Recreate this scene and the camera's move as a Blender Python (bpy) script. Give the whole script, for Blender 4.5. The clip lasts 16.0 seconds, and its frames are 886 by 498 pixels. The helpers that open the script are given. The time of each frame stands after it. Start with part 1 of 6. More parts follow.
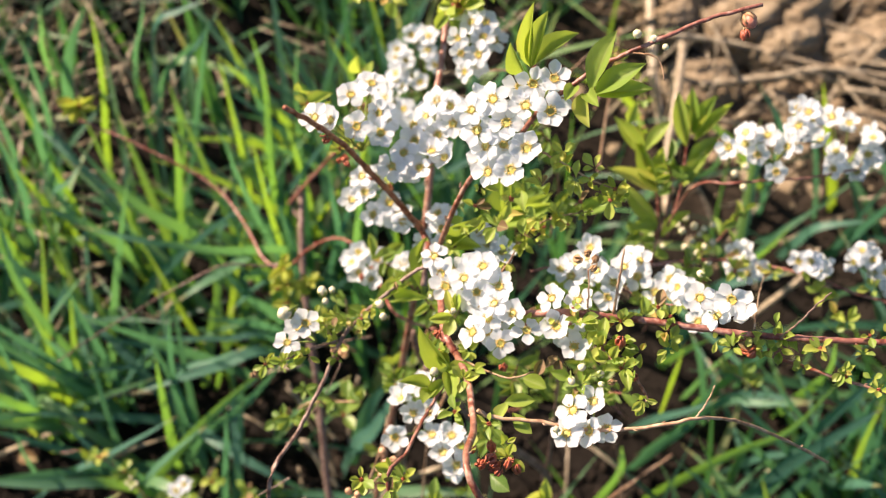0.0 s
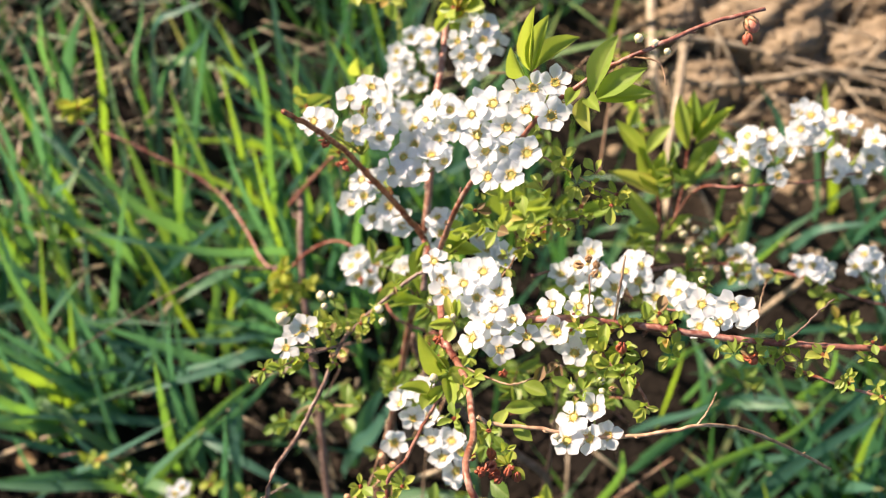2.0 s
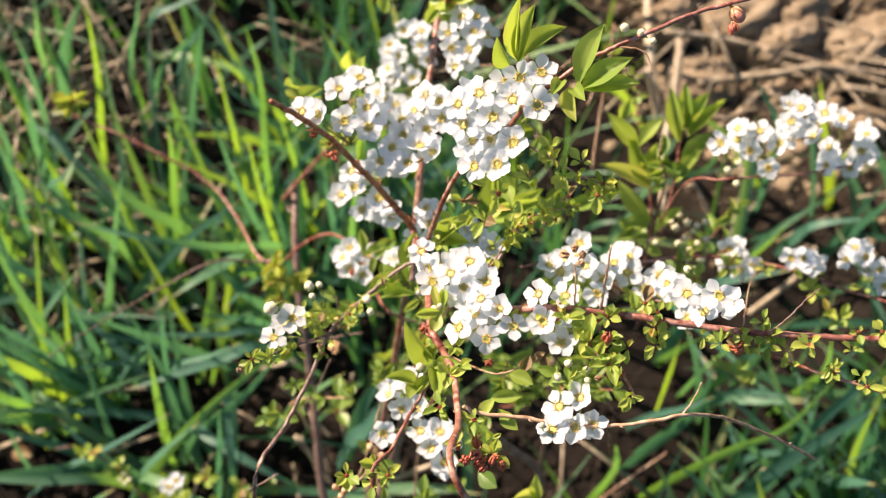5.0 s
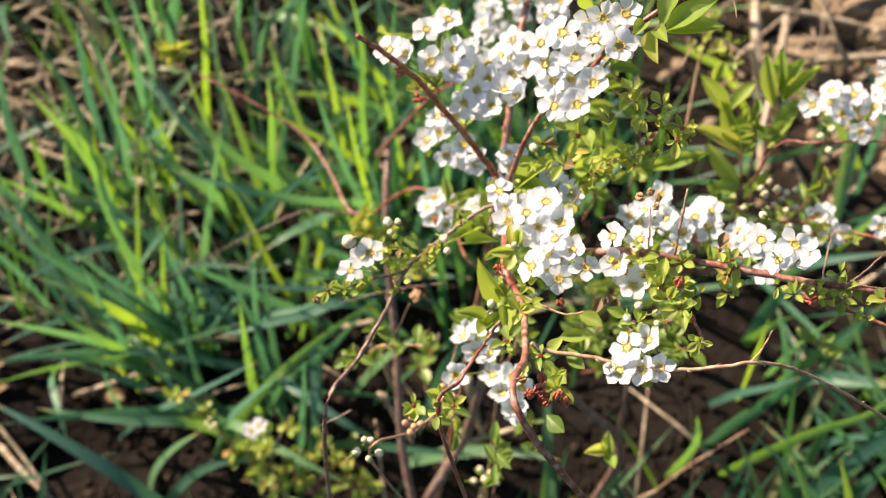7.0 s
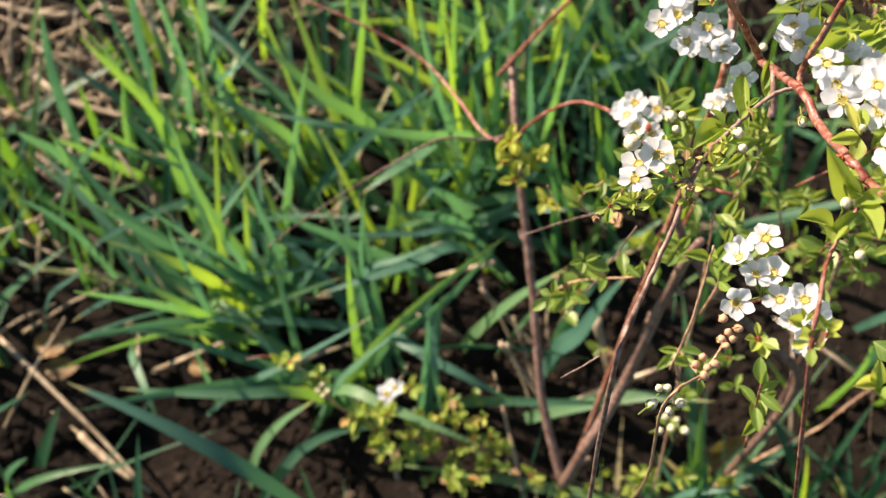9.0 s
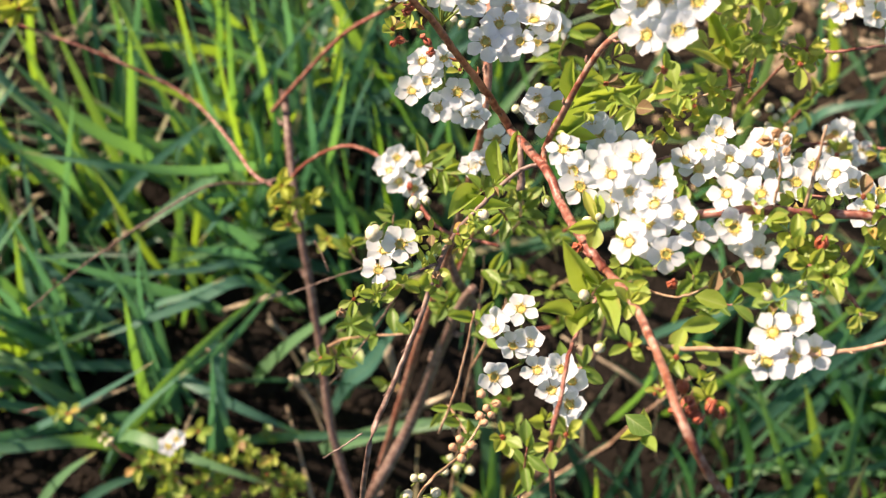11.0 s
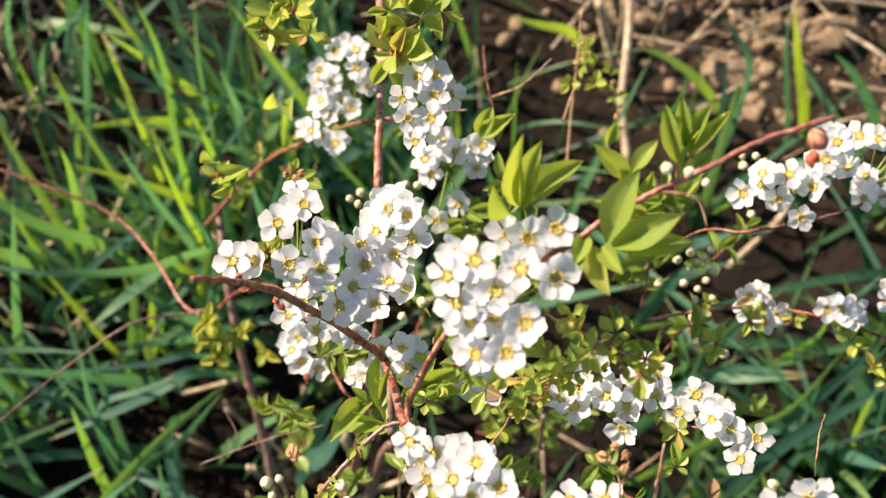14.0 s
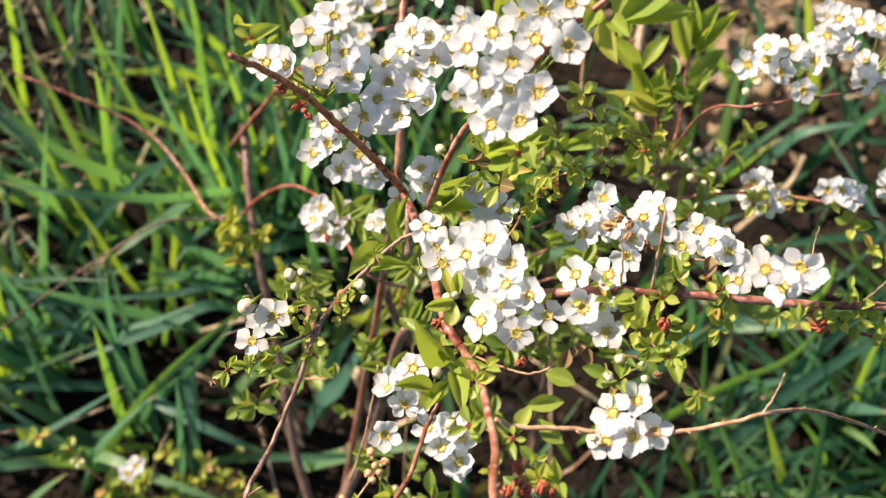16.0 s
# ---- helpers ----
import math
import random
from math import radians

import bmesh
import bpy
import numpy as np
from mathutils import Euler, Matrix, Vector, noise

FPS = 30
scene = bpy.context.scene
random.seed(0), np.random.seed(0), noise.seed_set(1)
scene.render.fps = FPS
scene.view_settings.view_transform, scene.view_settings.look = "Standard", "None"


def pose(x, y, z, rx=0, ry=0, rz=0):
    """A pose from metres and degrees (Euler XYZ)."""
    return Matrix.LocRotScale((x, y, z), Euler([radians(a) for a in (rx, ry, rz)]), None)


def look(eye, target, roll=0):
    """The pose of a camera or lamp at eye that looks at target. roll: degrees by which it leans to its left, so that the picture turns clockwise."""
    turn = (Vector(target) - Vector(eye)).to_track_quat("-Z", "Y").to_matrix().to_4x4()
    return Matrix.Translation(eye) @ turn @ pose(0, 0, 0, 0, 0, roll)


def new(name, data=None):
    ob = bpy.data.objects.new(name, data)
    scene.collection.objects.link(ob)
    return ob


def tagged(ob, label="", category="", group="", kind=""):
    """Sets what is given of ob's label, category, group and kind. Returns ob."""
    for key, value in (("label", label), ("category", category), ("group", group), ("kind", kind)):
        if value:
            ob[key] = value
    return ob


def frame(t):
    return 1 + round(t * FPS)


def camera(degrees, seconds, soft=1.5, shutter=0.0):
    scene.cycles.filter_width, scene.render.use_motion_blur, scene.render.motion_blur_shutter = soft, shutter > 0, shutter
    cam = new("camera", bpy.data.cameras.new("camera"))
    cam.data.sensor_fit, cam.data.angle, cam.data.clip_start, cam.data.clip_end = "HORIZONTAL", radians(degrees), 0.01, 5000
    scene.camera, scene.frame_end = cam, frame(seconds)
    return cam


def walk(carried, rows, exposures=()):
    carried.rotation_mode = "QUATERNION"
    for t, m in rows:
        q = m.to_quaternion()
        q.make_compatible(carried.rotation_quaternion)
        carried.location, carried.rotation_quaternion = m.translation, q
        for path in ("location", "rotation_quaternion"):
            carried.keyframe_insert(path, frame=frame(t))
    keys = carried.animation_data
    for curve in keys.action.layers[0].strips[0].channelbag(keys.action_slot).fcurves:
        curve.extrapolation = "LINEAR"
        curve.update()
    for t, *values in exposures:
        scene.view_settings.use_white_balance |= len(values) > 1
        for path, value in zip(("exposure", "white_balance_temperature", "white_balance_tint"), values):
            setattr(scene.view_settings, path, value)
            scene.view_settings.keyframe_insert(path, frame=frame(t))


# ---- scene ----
cam = camera(38.0, 16.0, soft=1.2)
PATH = [
    (0, 0.00000, -0.43132, 0.78421, 28.8105, -0.0001, -0.0000),
    (0.5, 0.00074, -0.42917, 0.78322, 28.7896, -0.0213, 0.0132),
    (1, 0.00182, -0.42750, 0.78357, 28.7676, -0.0581, 0.0138),
    (1.5, 0.00182, -0.42682, 0.78311, 28.7890, -0.0356, 0.0474),
    (2, 0.00014, -0.42855, 0.78273, 28.7783, -0.0126, 0.0491),
    (2.5, 0.00208, -0.43156, 0.78418, 28.7581, -0.0699, 0.0868),
    (3, 0.00427, -0.43361, 0.78454, 28.7265, -0.0940, 0.0506),
    (5.5, 0.00474, -0.43070, 0.78154, 28.7185, 0.1413, 0.3328),
    (6, 0.00979, -0.43074, 0.78153, 28.4127, 1.7149, 2.1020),
    (6.5, 0.01967, -0.43776, 0.78543, 28.6415, 2.5962, 4.0727),
    (7, 0.01268, -0.44484, 0.77799, 28.2579, 2.7331, 4.7690),
    (7.5, -0.03061, -0.43091, 0.75520, 27.3676, 3.3500, 2.6711),
    (8, -0.05625, -0.42628, 0.72701, 27.1167, 3.8456, 0.7740),
    (8.2, -0.06314, -0.42527, 0.71928, 27.0316, 3.8805, 0.7221),
    (10.3, -0.08094, -0.41060, 0.70419, 24.7196, -0.1150, -2.6330),
    (10.5, -0.07877, -0.40470, 0.70530, 24.7737, -0.9048, -3.5277),
    (11, -0.05679, -0.39449, 0.71092, 25.1419, -2.8246, -5.1922),
    (11.5, -0.03648, -0.38770, 0.71371, 25.4223, -3.9931, -6.0784),
    (12, -0.03643, -0.37785, 0.71855, 25.3579, -4.4128, -6.4833),
    (12.5, -0.03110, -0.37624, 0.72506, 24.8030, -4.3435, -7.3622),
    (13, -0.01220, -0.37087, 0.73090, 24.0213, -3.2359, -7.6598),
    (13.5, -0.00309, -0.34129, 0.73364, 22.9231, -1.7754, -7.1179),
    (14, -0.00637, -0.31930, 0.73745, 22.0446, -0.8359, -6.0375),
    (14.5, -0.00515, -0.33145, 0.73419, 21.9444, -0.5943, -5.4458),
    (15, -0.00591, -0.35286, 0.73232, 22.7170, -0.4242, -4.0861),
    (15.5, -0.01128, -0.36928, 0.73134, 23.7198, -0.6682, -3.9975),
    (16, -0.01297, -0.38328, 0.73083, 24.5056, -0.9576, -4.2228),
]
walk(cam, [(t, pose(*r)) for t, *r in PATH], exposures=[(0, 1.42, 6650, 14), (9, 1.46, 6650, 14), (12, 1.36, 6750, 14), (16, 1.30, 6750, 14)])
cam.data.dof.use_dof, cam.data.dof.focus_distance, cam.data.dof.aperture_fstop = True, 0.332, 19.0

# ---- daylight: low warm sun and clear sky ----
SUN_TRAVEL = Vector((0.66, -0.44, -0.61)).normalized()
world = bpy.data.worlds.new("sky")
world.use_nodes = True
scene.world = world
wt = world.node_tree
sky = wt.nodes.new("ShaderNodeTexSky")
sky.sky_type, sky.sun_disc = "NISHITA", False
sky.sun_elevation = math.asin(-SUN_TRAVEL.z)
sky.sun_rotation = math.atan2(-SUN_TRAVEL.x, -SUN_TRAVEL.y)
wt.links.new(sky.outputs[0], wt.nodes["Background"].inputs[0])
wt.nodes["Background"].inputs[1].default_value = 0.062
sun = new("sun", bpy.data.lights.new("sun", "SUN"))
sun.data.energy, sun.data.angle, sun.data.color = 5.2, radians(0.5), (1.0, 0.80, 0.61)
sun.matrix_world = look(Vector((0, 0, 3)) - SUN_TRAVEL, (0, 0, 3))


# ---- materials ----
def material(name, build):
    m = bpy.data.materials.new(name)
    m.use_nodes = True
    nt = m.node_tree
    build(nt, nt.nodes["Principled BSDF"], nt.nodes["Material Output"])
    return m


def node(nt, kind, **values):
    n = nt.nodes.new(kind)
    for key, v in values.items():
        n.inputs[key].default_value = v
    return n


def ramp(nt, fac, stops):
    r = nt.nodes.new("ShaderNodeValToRGB")
    while len(r.color_ramp.elements) < len(stops):
        r.color_ramp.elements.new(0.5)
    for e, (p, c) in zip(r.color_ramp.elements, stops):
        e.position, e.color = p, (*c, 1)
    nt.links.new(fac, r.inputs[0])
    return r.outputs[0]


def mixed(nt, fac, a, b, mode="MIX"):
    m = nt.nodes.new("ShaderNodeMix")
    m.data_type, m.blend_type = "RGBA", mode
    for sock, v in ((m.inputs[0], fac), (m.inputs[6], a), (m.inputs[7], b)):
        if isinstance(v, (int, float)):
            sock.default_value = v
        elif isinstance(v, tuple):
            sock.default_value = (*v, 1)
        else:
            nt.links.new(v, sock)
    return m.outputs[2]


def grain(nt, scale, detail=4.0, stretch=(1, 1, 1), rough=0.6):
    tc = nt.nodes.new("ShaderNodeTexCoord")
    mp = node(nt, "ShaderNodeMapping", Scale=stretch)
    n = node(nt, "ShaderNodeTexNoise", Scale=scale, Detail=detail, Roughness=rough)
    nt.links.new(tc.outputs["Object"], mp.inputs[0])
    nt.links.new(mp.outputs[0], n.inputs["Vector"])
    return n.outputs["Fac"]


def relief(nt, bsdf, fac, depth, strength=0.6):
    b = node(nt, "ShaderNodeBump", Strength=strength, Distance=depth)
    nt.links.new(fac, b.inputs["Height"])
    nt.links.new(b.outputs[0], bsdf.inputs["Normal"])


def see_through(nt, bsdf, out, colour, amount):
    """Thin leaf or petal: some of the light passes to the other side."""
    tr = nt.nodes.new("ShaderNodeBsdfTranslucent")
    if isinstance(colour, tuple):
        tr.inputs[0].default_value = (*colour, 1)
    else:
        nt.links.new(colour, tr.inputs[0])
    mx = node(nt, "ShaderNodeMixShader", Fac=amount)
    nt.links.new(bsdf.outputs[0], mx.inputs[1])
    nt.links.new(tr.outputs[0], mx.inputs[2])
    nt.links.new(mx.outputs[0], out.inputs[0])


def petal_look(nt, bsdf, out):
    c = ramp(nt, grain(nt, 900, 3), [(0.3, (0.72, 0.755, 0.81)), (0.7, (0.775, 0.805, 0.855))])
    nt.links.new(c, bsdf.inputs["Base Color"])
    bsdf.inputs["Roughness"].default_value = 0.55
    bsdf.inputs["Specular IOR Level"].default_value = 0.3
    relief(nt, bsdf, grain(nt, 1100, 3), 0.0001, 0.2)
    see_through(nt, bsdf, out, (0.82, 0.865, 0.905), 0.58)


def maths(nt, op, a, c=0.0):
    n = nt.nodes.new("ShaderNodeMath")
    n.operation = op
    for sock, v in zip(n.inputs, (a, c)):
        if isinstance(v, (int, float)):
            sock.default_value = v
        else:
            nt.links.new(v, sock)
    return n.outputs[0]


def leaf_look(low, high, tip, gloss=0.5, thin=0.3):
    """A unit leaf with a pale midrib along y, faint side veins and a blotchy blade, yellower in the light that passes through."""
    def build(nt, bsdf, out):
        info = nt.nodes.new("ShaderNodeObjectInfo")
        base = ramp(nt, info.outputs["Random"], [(0.0, low), (0.80, high), (0.93, high), (1.0, tip)])
        tc = nt.nodes.new("ShaderNodeTexCoord")
        xyz = nt.nodes.new("ShaderNodeSeparateXYZ")
        nt.links.new(tc.outputs["Object"], xyz.inputs[0])
        side = maths(nt, "ABSOLUTE", xyz.outputs[0])
        rib = ramp(nt, side, [(0.0, (1, 1, 1)), (0.025, (0.6, 0.6, 0.6)), (0.06, (0, 0, 0))])
        slant = maths(nt, "SUBTRACT", xyz.outputs[1], maths(nt, "MULTIPLY", side, 0.9))
        vein = maths(nt, "POWER", maths(nt, "ABSOLUTE", maths(nt, "SINE", maths(nt, "MULTIPLY", slant, 17.0))), 12.0)
        blotch = grain(nt, 3.5, 6)
        c = mixed(nt, blotch, base, (0.5, 0.54, 0.5), "OVERLAY")
        c = mixed(nt, maths(nt, "MULTIPLY", rib, 0.35), c, (0.42, 0.48, 0.18))
        c = mixed(nt, maths(nt, "MULTIPLY", vein, 0.10), c, (0.42, 0.48, 0.18))
        edge = maths(nt, "MULTIPLY", ramp(nt, side, [(0.36, (0, 0, 0)), (0.48, (1, 1, 1))]), ramp(nt, info.outputs["Random"], [(0.3, (0, 0, 0)), (0.6, (0.5, 0.5, 0.5))]))
        c = mixed(nt, edge, c, (0.42, 0.22, 0.10))
        nt.links.new(c, bsdf.inputs["Base Color"])
        bsdf.inputs["Roughness"].default_value = gloss
        bsdf.inputs["Specular IOR Level"].default_value = 0.45
        relief(nt, bsdf, maths(nt, "ADD", maths(nt, "MULTIPLY", vein, -0.12), maths(nt, "ADD", blotch, maths(nt, "MULTIPLY", rib, -0.8))), 0.0004, 0.3)
        see_through(nt, bsdf, out, mixed(nt, 0.5, c, (0.48, 0.57, 0.03)), thin)
    return build


def grass_look(nt, bsdf, out):
    """Bluish bloom on the face of a blade, vivid yellow-green light through it, a few withered ones."""
    geo = nt.nodes.new("ShaderNodeNewGeometry")
    rnd = geo.outputs["Random Per Island"]
    base = ramp(nt, rnd, [(0.0, (0.022, 0.078, 0.045)), (0.45, (0.046, 0.138, 0.078)), (0.75, (0.088, 0.20, 0.086)), (0.93, (0.18, 0.29, 0.11)), (1.0, (0.36, 0.30, 0.18))])
    through_c = ramp(nt, rnd, [(0.0, (0.05, 0.17, 0.05)), (0.45, (0.10, 0.27, 0.045)), (0.75, (0.19, 0.40, 0.02)), (0.93, (0.36, 0.54, 0.02)), (1.0, (0.44, 0.36, 0.16))])
    g = grain(nt, 130, 6)
    c = mixed(nt, g, base, (0.5, 0.55, 0.52), "OVERLAY")
    nt.links.new(c, bsdf.inputs["Base Color"])
    bsdf.inputs["Roughness"].default_value = 0.45
    bsdf.inputs["Specular IOR Level"].default_value = 0.38
    relief(nt, bsdf, grain(nt, 900, 3, (1, 0.12, 0.12)), 0.0003, 0.35)
    see_through(nt, bsdf, out, mixed(nt, g, through_c, (0.5, 0.55, 0.5), "OVERLAY"), 0.45)


def blade_look(nt, bsdf, out):
    """Broad blade: parallel veins and a paler midrib along it, a yellowing tip."""
    info = nt.nodes.new("ShaderNodeObjectInfo")
    rnd = info.outputs["Random"]
    uv = nt.nodes.new("ShaderNodeUVMap")
    uv.uv_map = "along"
    xyz = nt.nodes.new("ShaderNodeSeparateXYZ")
    nt.links.new(uv.outputs[0], xyz.inputs[0])
    base = ramp(nt, rnd, [(0.0, (0.046, 0.142, 0.115)), (0.5, (0.068, 0.186, 0.142)), (0.8, (0.10, 0.23, 0.14)), (1.0, (0.17, 0.30, 0.11))])
    through_c = ramp(nt, rnd, [(0.0, (0.06, 0.19, 0.085)), (0.5, (0.105, 0.275, 0.085)), (0.72, (0.19, 0.40, 0.04)), (1.0, (0.38, 0.56, 0.02))])
    wide = node(nt, "ShaderNodeMapping", Scale=(26, 2.5, 1))
    nt.links.new(uv.outputs[0], wide.inputs[0])
    veins = node(nt, "ShaderNodeTexNoise", Scale=1.0, Detail=3.0, Roughness=0.6)
    nt.links.new(wide.outputs[0], veins.inputs["Vector"])
    v = veins.outputs["Fac"]
    g = grain(nt, 90, 6)
    c = mixed(nt, g, base, (0.5, 0.55, 0.52), "OVERLAY")
    c = mixed(nt, ramp(nt, v, [(0.42, (0, 0, 0)), (0.68, (0.3, 0.3, 0.3))]), c, (0.16, 0.29, 0.20))
    mid = ramp(nt, maths(nt, "ABSOLUTE", maths(nt, "SUBTRACT", xyz.outputs[0], 0.5)), [(0.0, (0.5, 0.5, 0.5)), (0.07, (0, 0, 0))])
    c = mixed(nt, mid, c, (0.16, 0.30, 0.16))
    dry = ramp(nt, maths(nt, "ADD", xyz.outputs[1], maths(nt, "MULTIPLY", g, 0.12)), [(0.95, (0, 0, 0)), (1.06, (0.75, 0.75, 0.75))])
    c = mixed(nt, dry, c, (0.40, 0.34, 0.14))
    nt.links.new(c, bsdf.inputs["Base Color"])
    bsdf.inputs["Roughness"].default_value = 0.45
    bsdf.inputs["Specular IOR Level"].default_value = 0.5
    relief(nt, bsdf, v, 0.0003, 0.4)
    see_through(nt, bsdf, out, mixed(nt, v, through_c, (0.5, 0.52, 0.5), "OVERLAY"), 0.5)


def bark_look(dark, mid, light, scale=420):
    def build(nt, bsdf, out):
        a, b = grain(nt, scale, 6), grain(nt, 130, 4)
        c = ramp(nt, a, [(0.34, dark), (0.50, mid), (0.64, light)])
        c = mixed(nt, ramp(nt, b, [(0.45, (0, 0, 0)), (0.66, (0.4, 0.4, 0.4))]), c, light)
        nt.links.new(c, bsdf.inputs["Base Color"])
        bsdf.inputs["Roughness"].default_value = 0.4
        bsdf.inputs["Specular IOR Level"].default_value = 0.35
        relief(nt, bsdf, a, 0.0002, 0.4)
    return build


def soil_look(nt, bsdf, out):
    big, fine = grain(nt, 5, 4), grain(nt, 120, 8)
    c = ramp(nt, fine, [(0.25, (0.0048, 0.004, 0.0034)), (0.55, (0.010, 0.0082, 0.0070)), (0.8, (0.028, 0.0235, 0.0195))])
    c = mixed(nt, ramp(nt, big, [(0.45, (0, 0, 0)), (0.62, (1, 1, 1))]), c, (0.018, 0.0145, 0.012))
    # sunlit dry soil by the clods and shade under the shrub, put into colour
    tc = nt.nodes.new("ShaderNodeTexCoord")
    xyz = nt.nodes.new("ShaderNodeSeparateXYZ")
    nt.links.new(tc.outputs["Object"], xyz.inputs[0])
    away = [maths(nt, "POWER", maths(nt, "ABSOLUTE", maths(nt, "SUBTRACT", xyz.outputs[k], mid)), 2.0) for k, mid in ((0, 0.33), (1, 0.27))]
    clod_dist = maths(nt, "ADD", maths(nt, "SQRT", maths(nt, "ADD", *away)), maths(nt, "MULTIPLY", grain(nt, 14, 6), 0.16))
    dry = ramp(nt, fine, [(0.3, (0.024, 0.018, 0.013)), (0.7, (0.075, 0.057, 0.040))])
    c = mixed(nt, ramp(nt, clod_dist, [(0.24, (1, 1, 1)), (0.40, (0, 0, 0))]), c, dry)
    nt.links.new(c, bsdf.inputs["Base Color"])
    bsdf.inputs["Roughness"].default_value = 0.95
    bsdf.inputs["Specular IOR Level"].default_value = 0.08
    relief(nt, bsdf, fine, 0.006, 0.9)


def crumb_look(nt, bsdf, out):
    geo = nt.nodes.new("ShaderNodeNewGeometry")
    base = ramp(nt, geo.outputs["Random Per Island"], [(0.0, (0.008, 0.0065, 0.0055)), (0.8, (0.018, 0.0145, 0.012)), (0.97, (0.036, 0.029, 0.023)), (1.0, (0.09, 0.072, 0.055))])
    fine = grain(nt, 300, 6)
    nt.links.new(mixed(nt, fine, base, (0.5, 0.46, 0.42), "OVERLAY"), bsdf.inputs["Base Color"])
    bsdf.inputs["Roughness"].default_value = 0.95
    bsdf.inputs["Specular IOR Level"].default_value = 0.08
    relief(nt, bsdf, fine, 0.002, 0.8)


def clod_look(nt, bsdf, out):
    fine, broad = grain(nt, 110, 8), grain(nt, 22, 5, (1, 1, 0.4))
    c = ramp(nt, fine, [(0.28, (0.125, 0.095, 0.062)), (0.52, (0.225, 0.178, 0.122)), (0.78, (0.32, 0.265, 0.192))])
    c = mixed(nt, ramp(nt, broad, [(0.40, (0, 0, 0)), (0.62, (0.6, 0.6, 0.6))]), c, (0.20, 0.145, 0.092))
    nt.links.new(c, bsdf.inputs["Base Color"])
    bsdf.inputs["Roughness"].default_value = 0.95
    bsdf.inputs["Specular IOR Level"].default_value = 0.08
    relief(nt, bsdf, maths(nt, "ADD", maths(nt, "MULTIPLY", fine, 0.4), broad), 0.003, 0.6)


def plain_look(low, high, scale, rough, thin=0.0):
    def build(nt, bsdf, out):
        g = grain(nt, scale, 5)
        c = ramp(nt, g, [(0.3, low), (0.7, high)])
        nt.links.new(c, bsdf.inputs["Base Color"])
        bsdf.inputs["Roughness"].default_value = rough
        relief(nt, bsdf, g, 0.0004, 0.5)
        if thin:
            see_through(nt, bsdf, out, c, thin)
    return build


MAT = {
    "petal": material("petal", petal_look),
    "petal_bud": material("petal_bud", plain_look((0.56, 0.50, 0.28), (0.80, 0.78, 0.66), 1.4, 0.6, 0.2)),
    "stamen": material("stamen", plain_look((0.44, 0.31, 0.05), (0.68, 0.51, 0.13), 900, 0.6)),
    "disc": material("disc", plain_look((0.24, 0.25, 0.05), (0.40, 0.39, 0.10), 900, 0.5)),
    "sepal": material("sepal", plain_look((0.16, 0.22, 0.04), (0.28, 0.36, 0.08), 600, 0.5, 0.2)),
    "leaf_small": material("leaf_small", leaf_look((0.20, 0.31, 0.06), (0.43, 0.475, 0.095), (0.58, 0.32, 0.12), 0.42, 0.50)),
    "leaf_large": material("leaf_large", leaf_look((0.20, 0.32, 0.06), (0.40, 0.49, 0.10), (0.58, 0.52, 0.16), 0.40, 0.58)),
    # the leaf greens at about half strength: shade within the shrub put into colour
    "leaf_shaded": material("leaf_shaded", leaf_look((0.09, 0.17, 0.035), (0.18, 0.28, 0.05), (0.31, 0.33, 0.07), 0.42, 0.45)),
    "leaf_yellow": material("leaf_yellow", leaf_look((0.24, 0.32, 0.05), (0.46, 0.46, 0.07), (0.62, 0.36, 0.08), 0.5, 0.5)),
    "leaf_brown": material("leaf_brown", leaf_look((0.11, 0.060, 0.030), (0.18, 0.10, 0.048), (0.26, 0.15, 0.075), 0.7, 0.15)),
    "bud_red": material("bud_red", plain_look((0.24, 0.045, 0.025), (0.42, 0.12, 0.06), 2.5, 0.4)),
    "bud_pink": material("bud_pink", plain_look((0.46, 0.13, 0.08), (0.66, 0.32, 0.22), 2.5, 0.5, 0.15)),
    "bud_pale": material("bud_pale", plain_look((0.42, 0.22, 0.11), (0.66, 0.44, 0.28), 2.5, 0.5, 0.12)),
    "bud_brown": material("bud_brown", plain_look((0.20, 0.10, 0.05), (0.46, 0.30, 0.15), 2.5, 0.6)),
    "bark_red": material("bark_red", bark_look((0.06, 0.016, 0.012), (0.19, 0.050, 0.034), (0.36, 0.21, 0.17))),
    "bark_orange": material("bark_orange", bark_look((0.08, 0.024, 0.016), (0.22, 0.070, 0.040), (0.38, 0.26, 0.20))),
    "bark_tan": material("bark_tan", bark_look((0.16, 0.08, 0.045), (0.34, 0.20, 0.12), (0.48, 0.35, 0.24))),
    "bark_grey": material("bark_grey", bark_look((0.065, 0.038, 0.030), (0.145, 0.085, 0.068), (0.27, 0.20, 0.165))),
    "bark_dark": material("bark_dark", bark_look((0.055, 0.032, 0.026), (0.13, 0.075, 0.058), (0.24, 0.17, 0.14))),
    "bark_brown": material("bark_brown", bark_look((0.05, 0.015, 0.010), (0.28, 0.085, 0.04), (0.42, 0.20, 0.11))),
    "grass": material("grass", grass_look),
    "blade": material("blade", blade_look),
    "straw": material("straw", bark_look((0.13, 0.102, 0.070), (0.28, 0.225, 0.155), (0.43, 0.36, 0.26), 150)),
    "soil": material("soil", soil_look),
    "crumb": material("crumb", crumb_look),
    "clod": material("clod", clod_look),
}


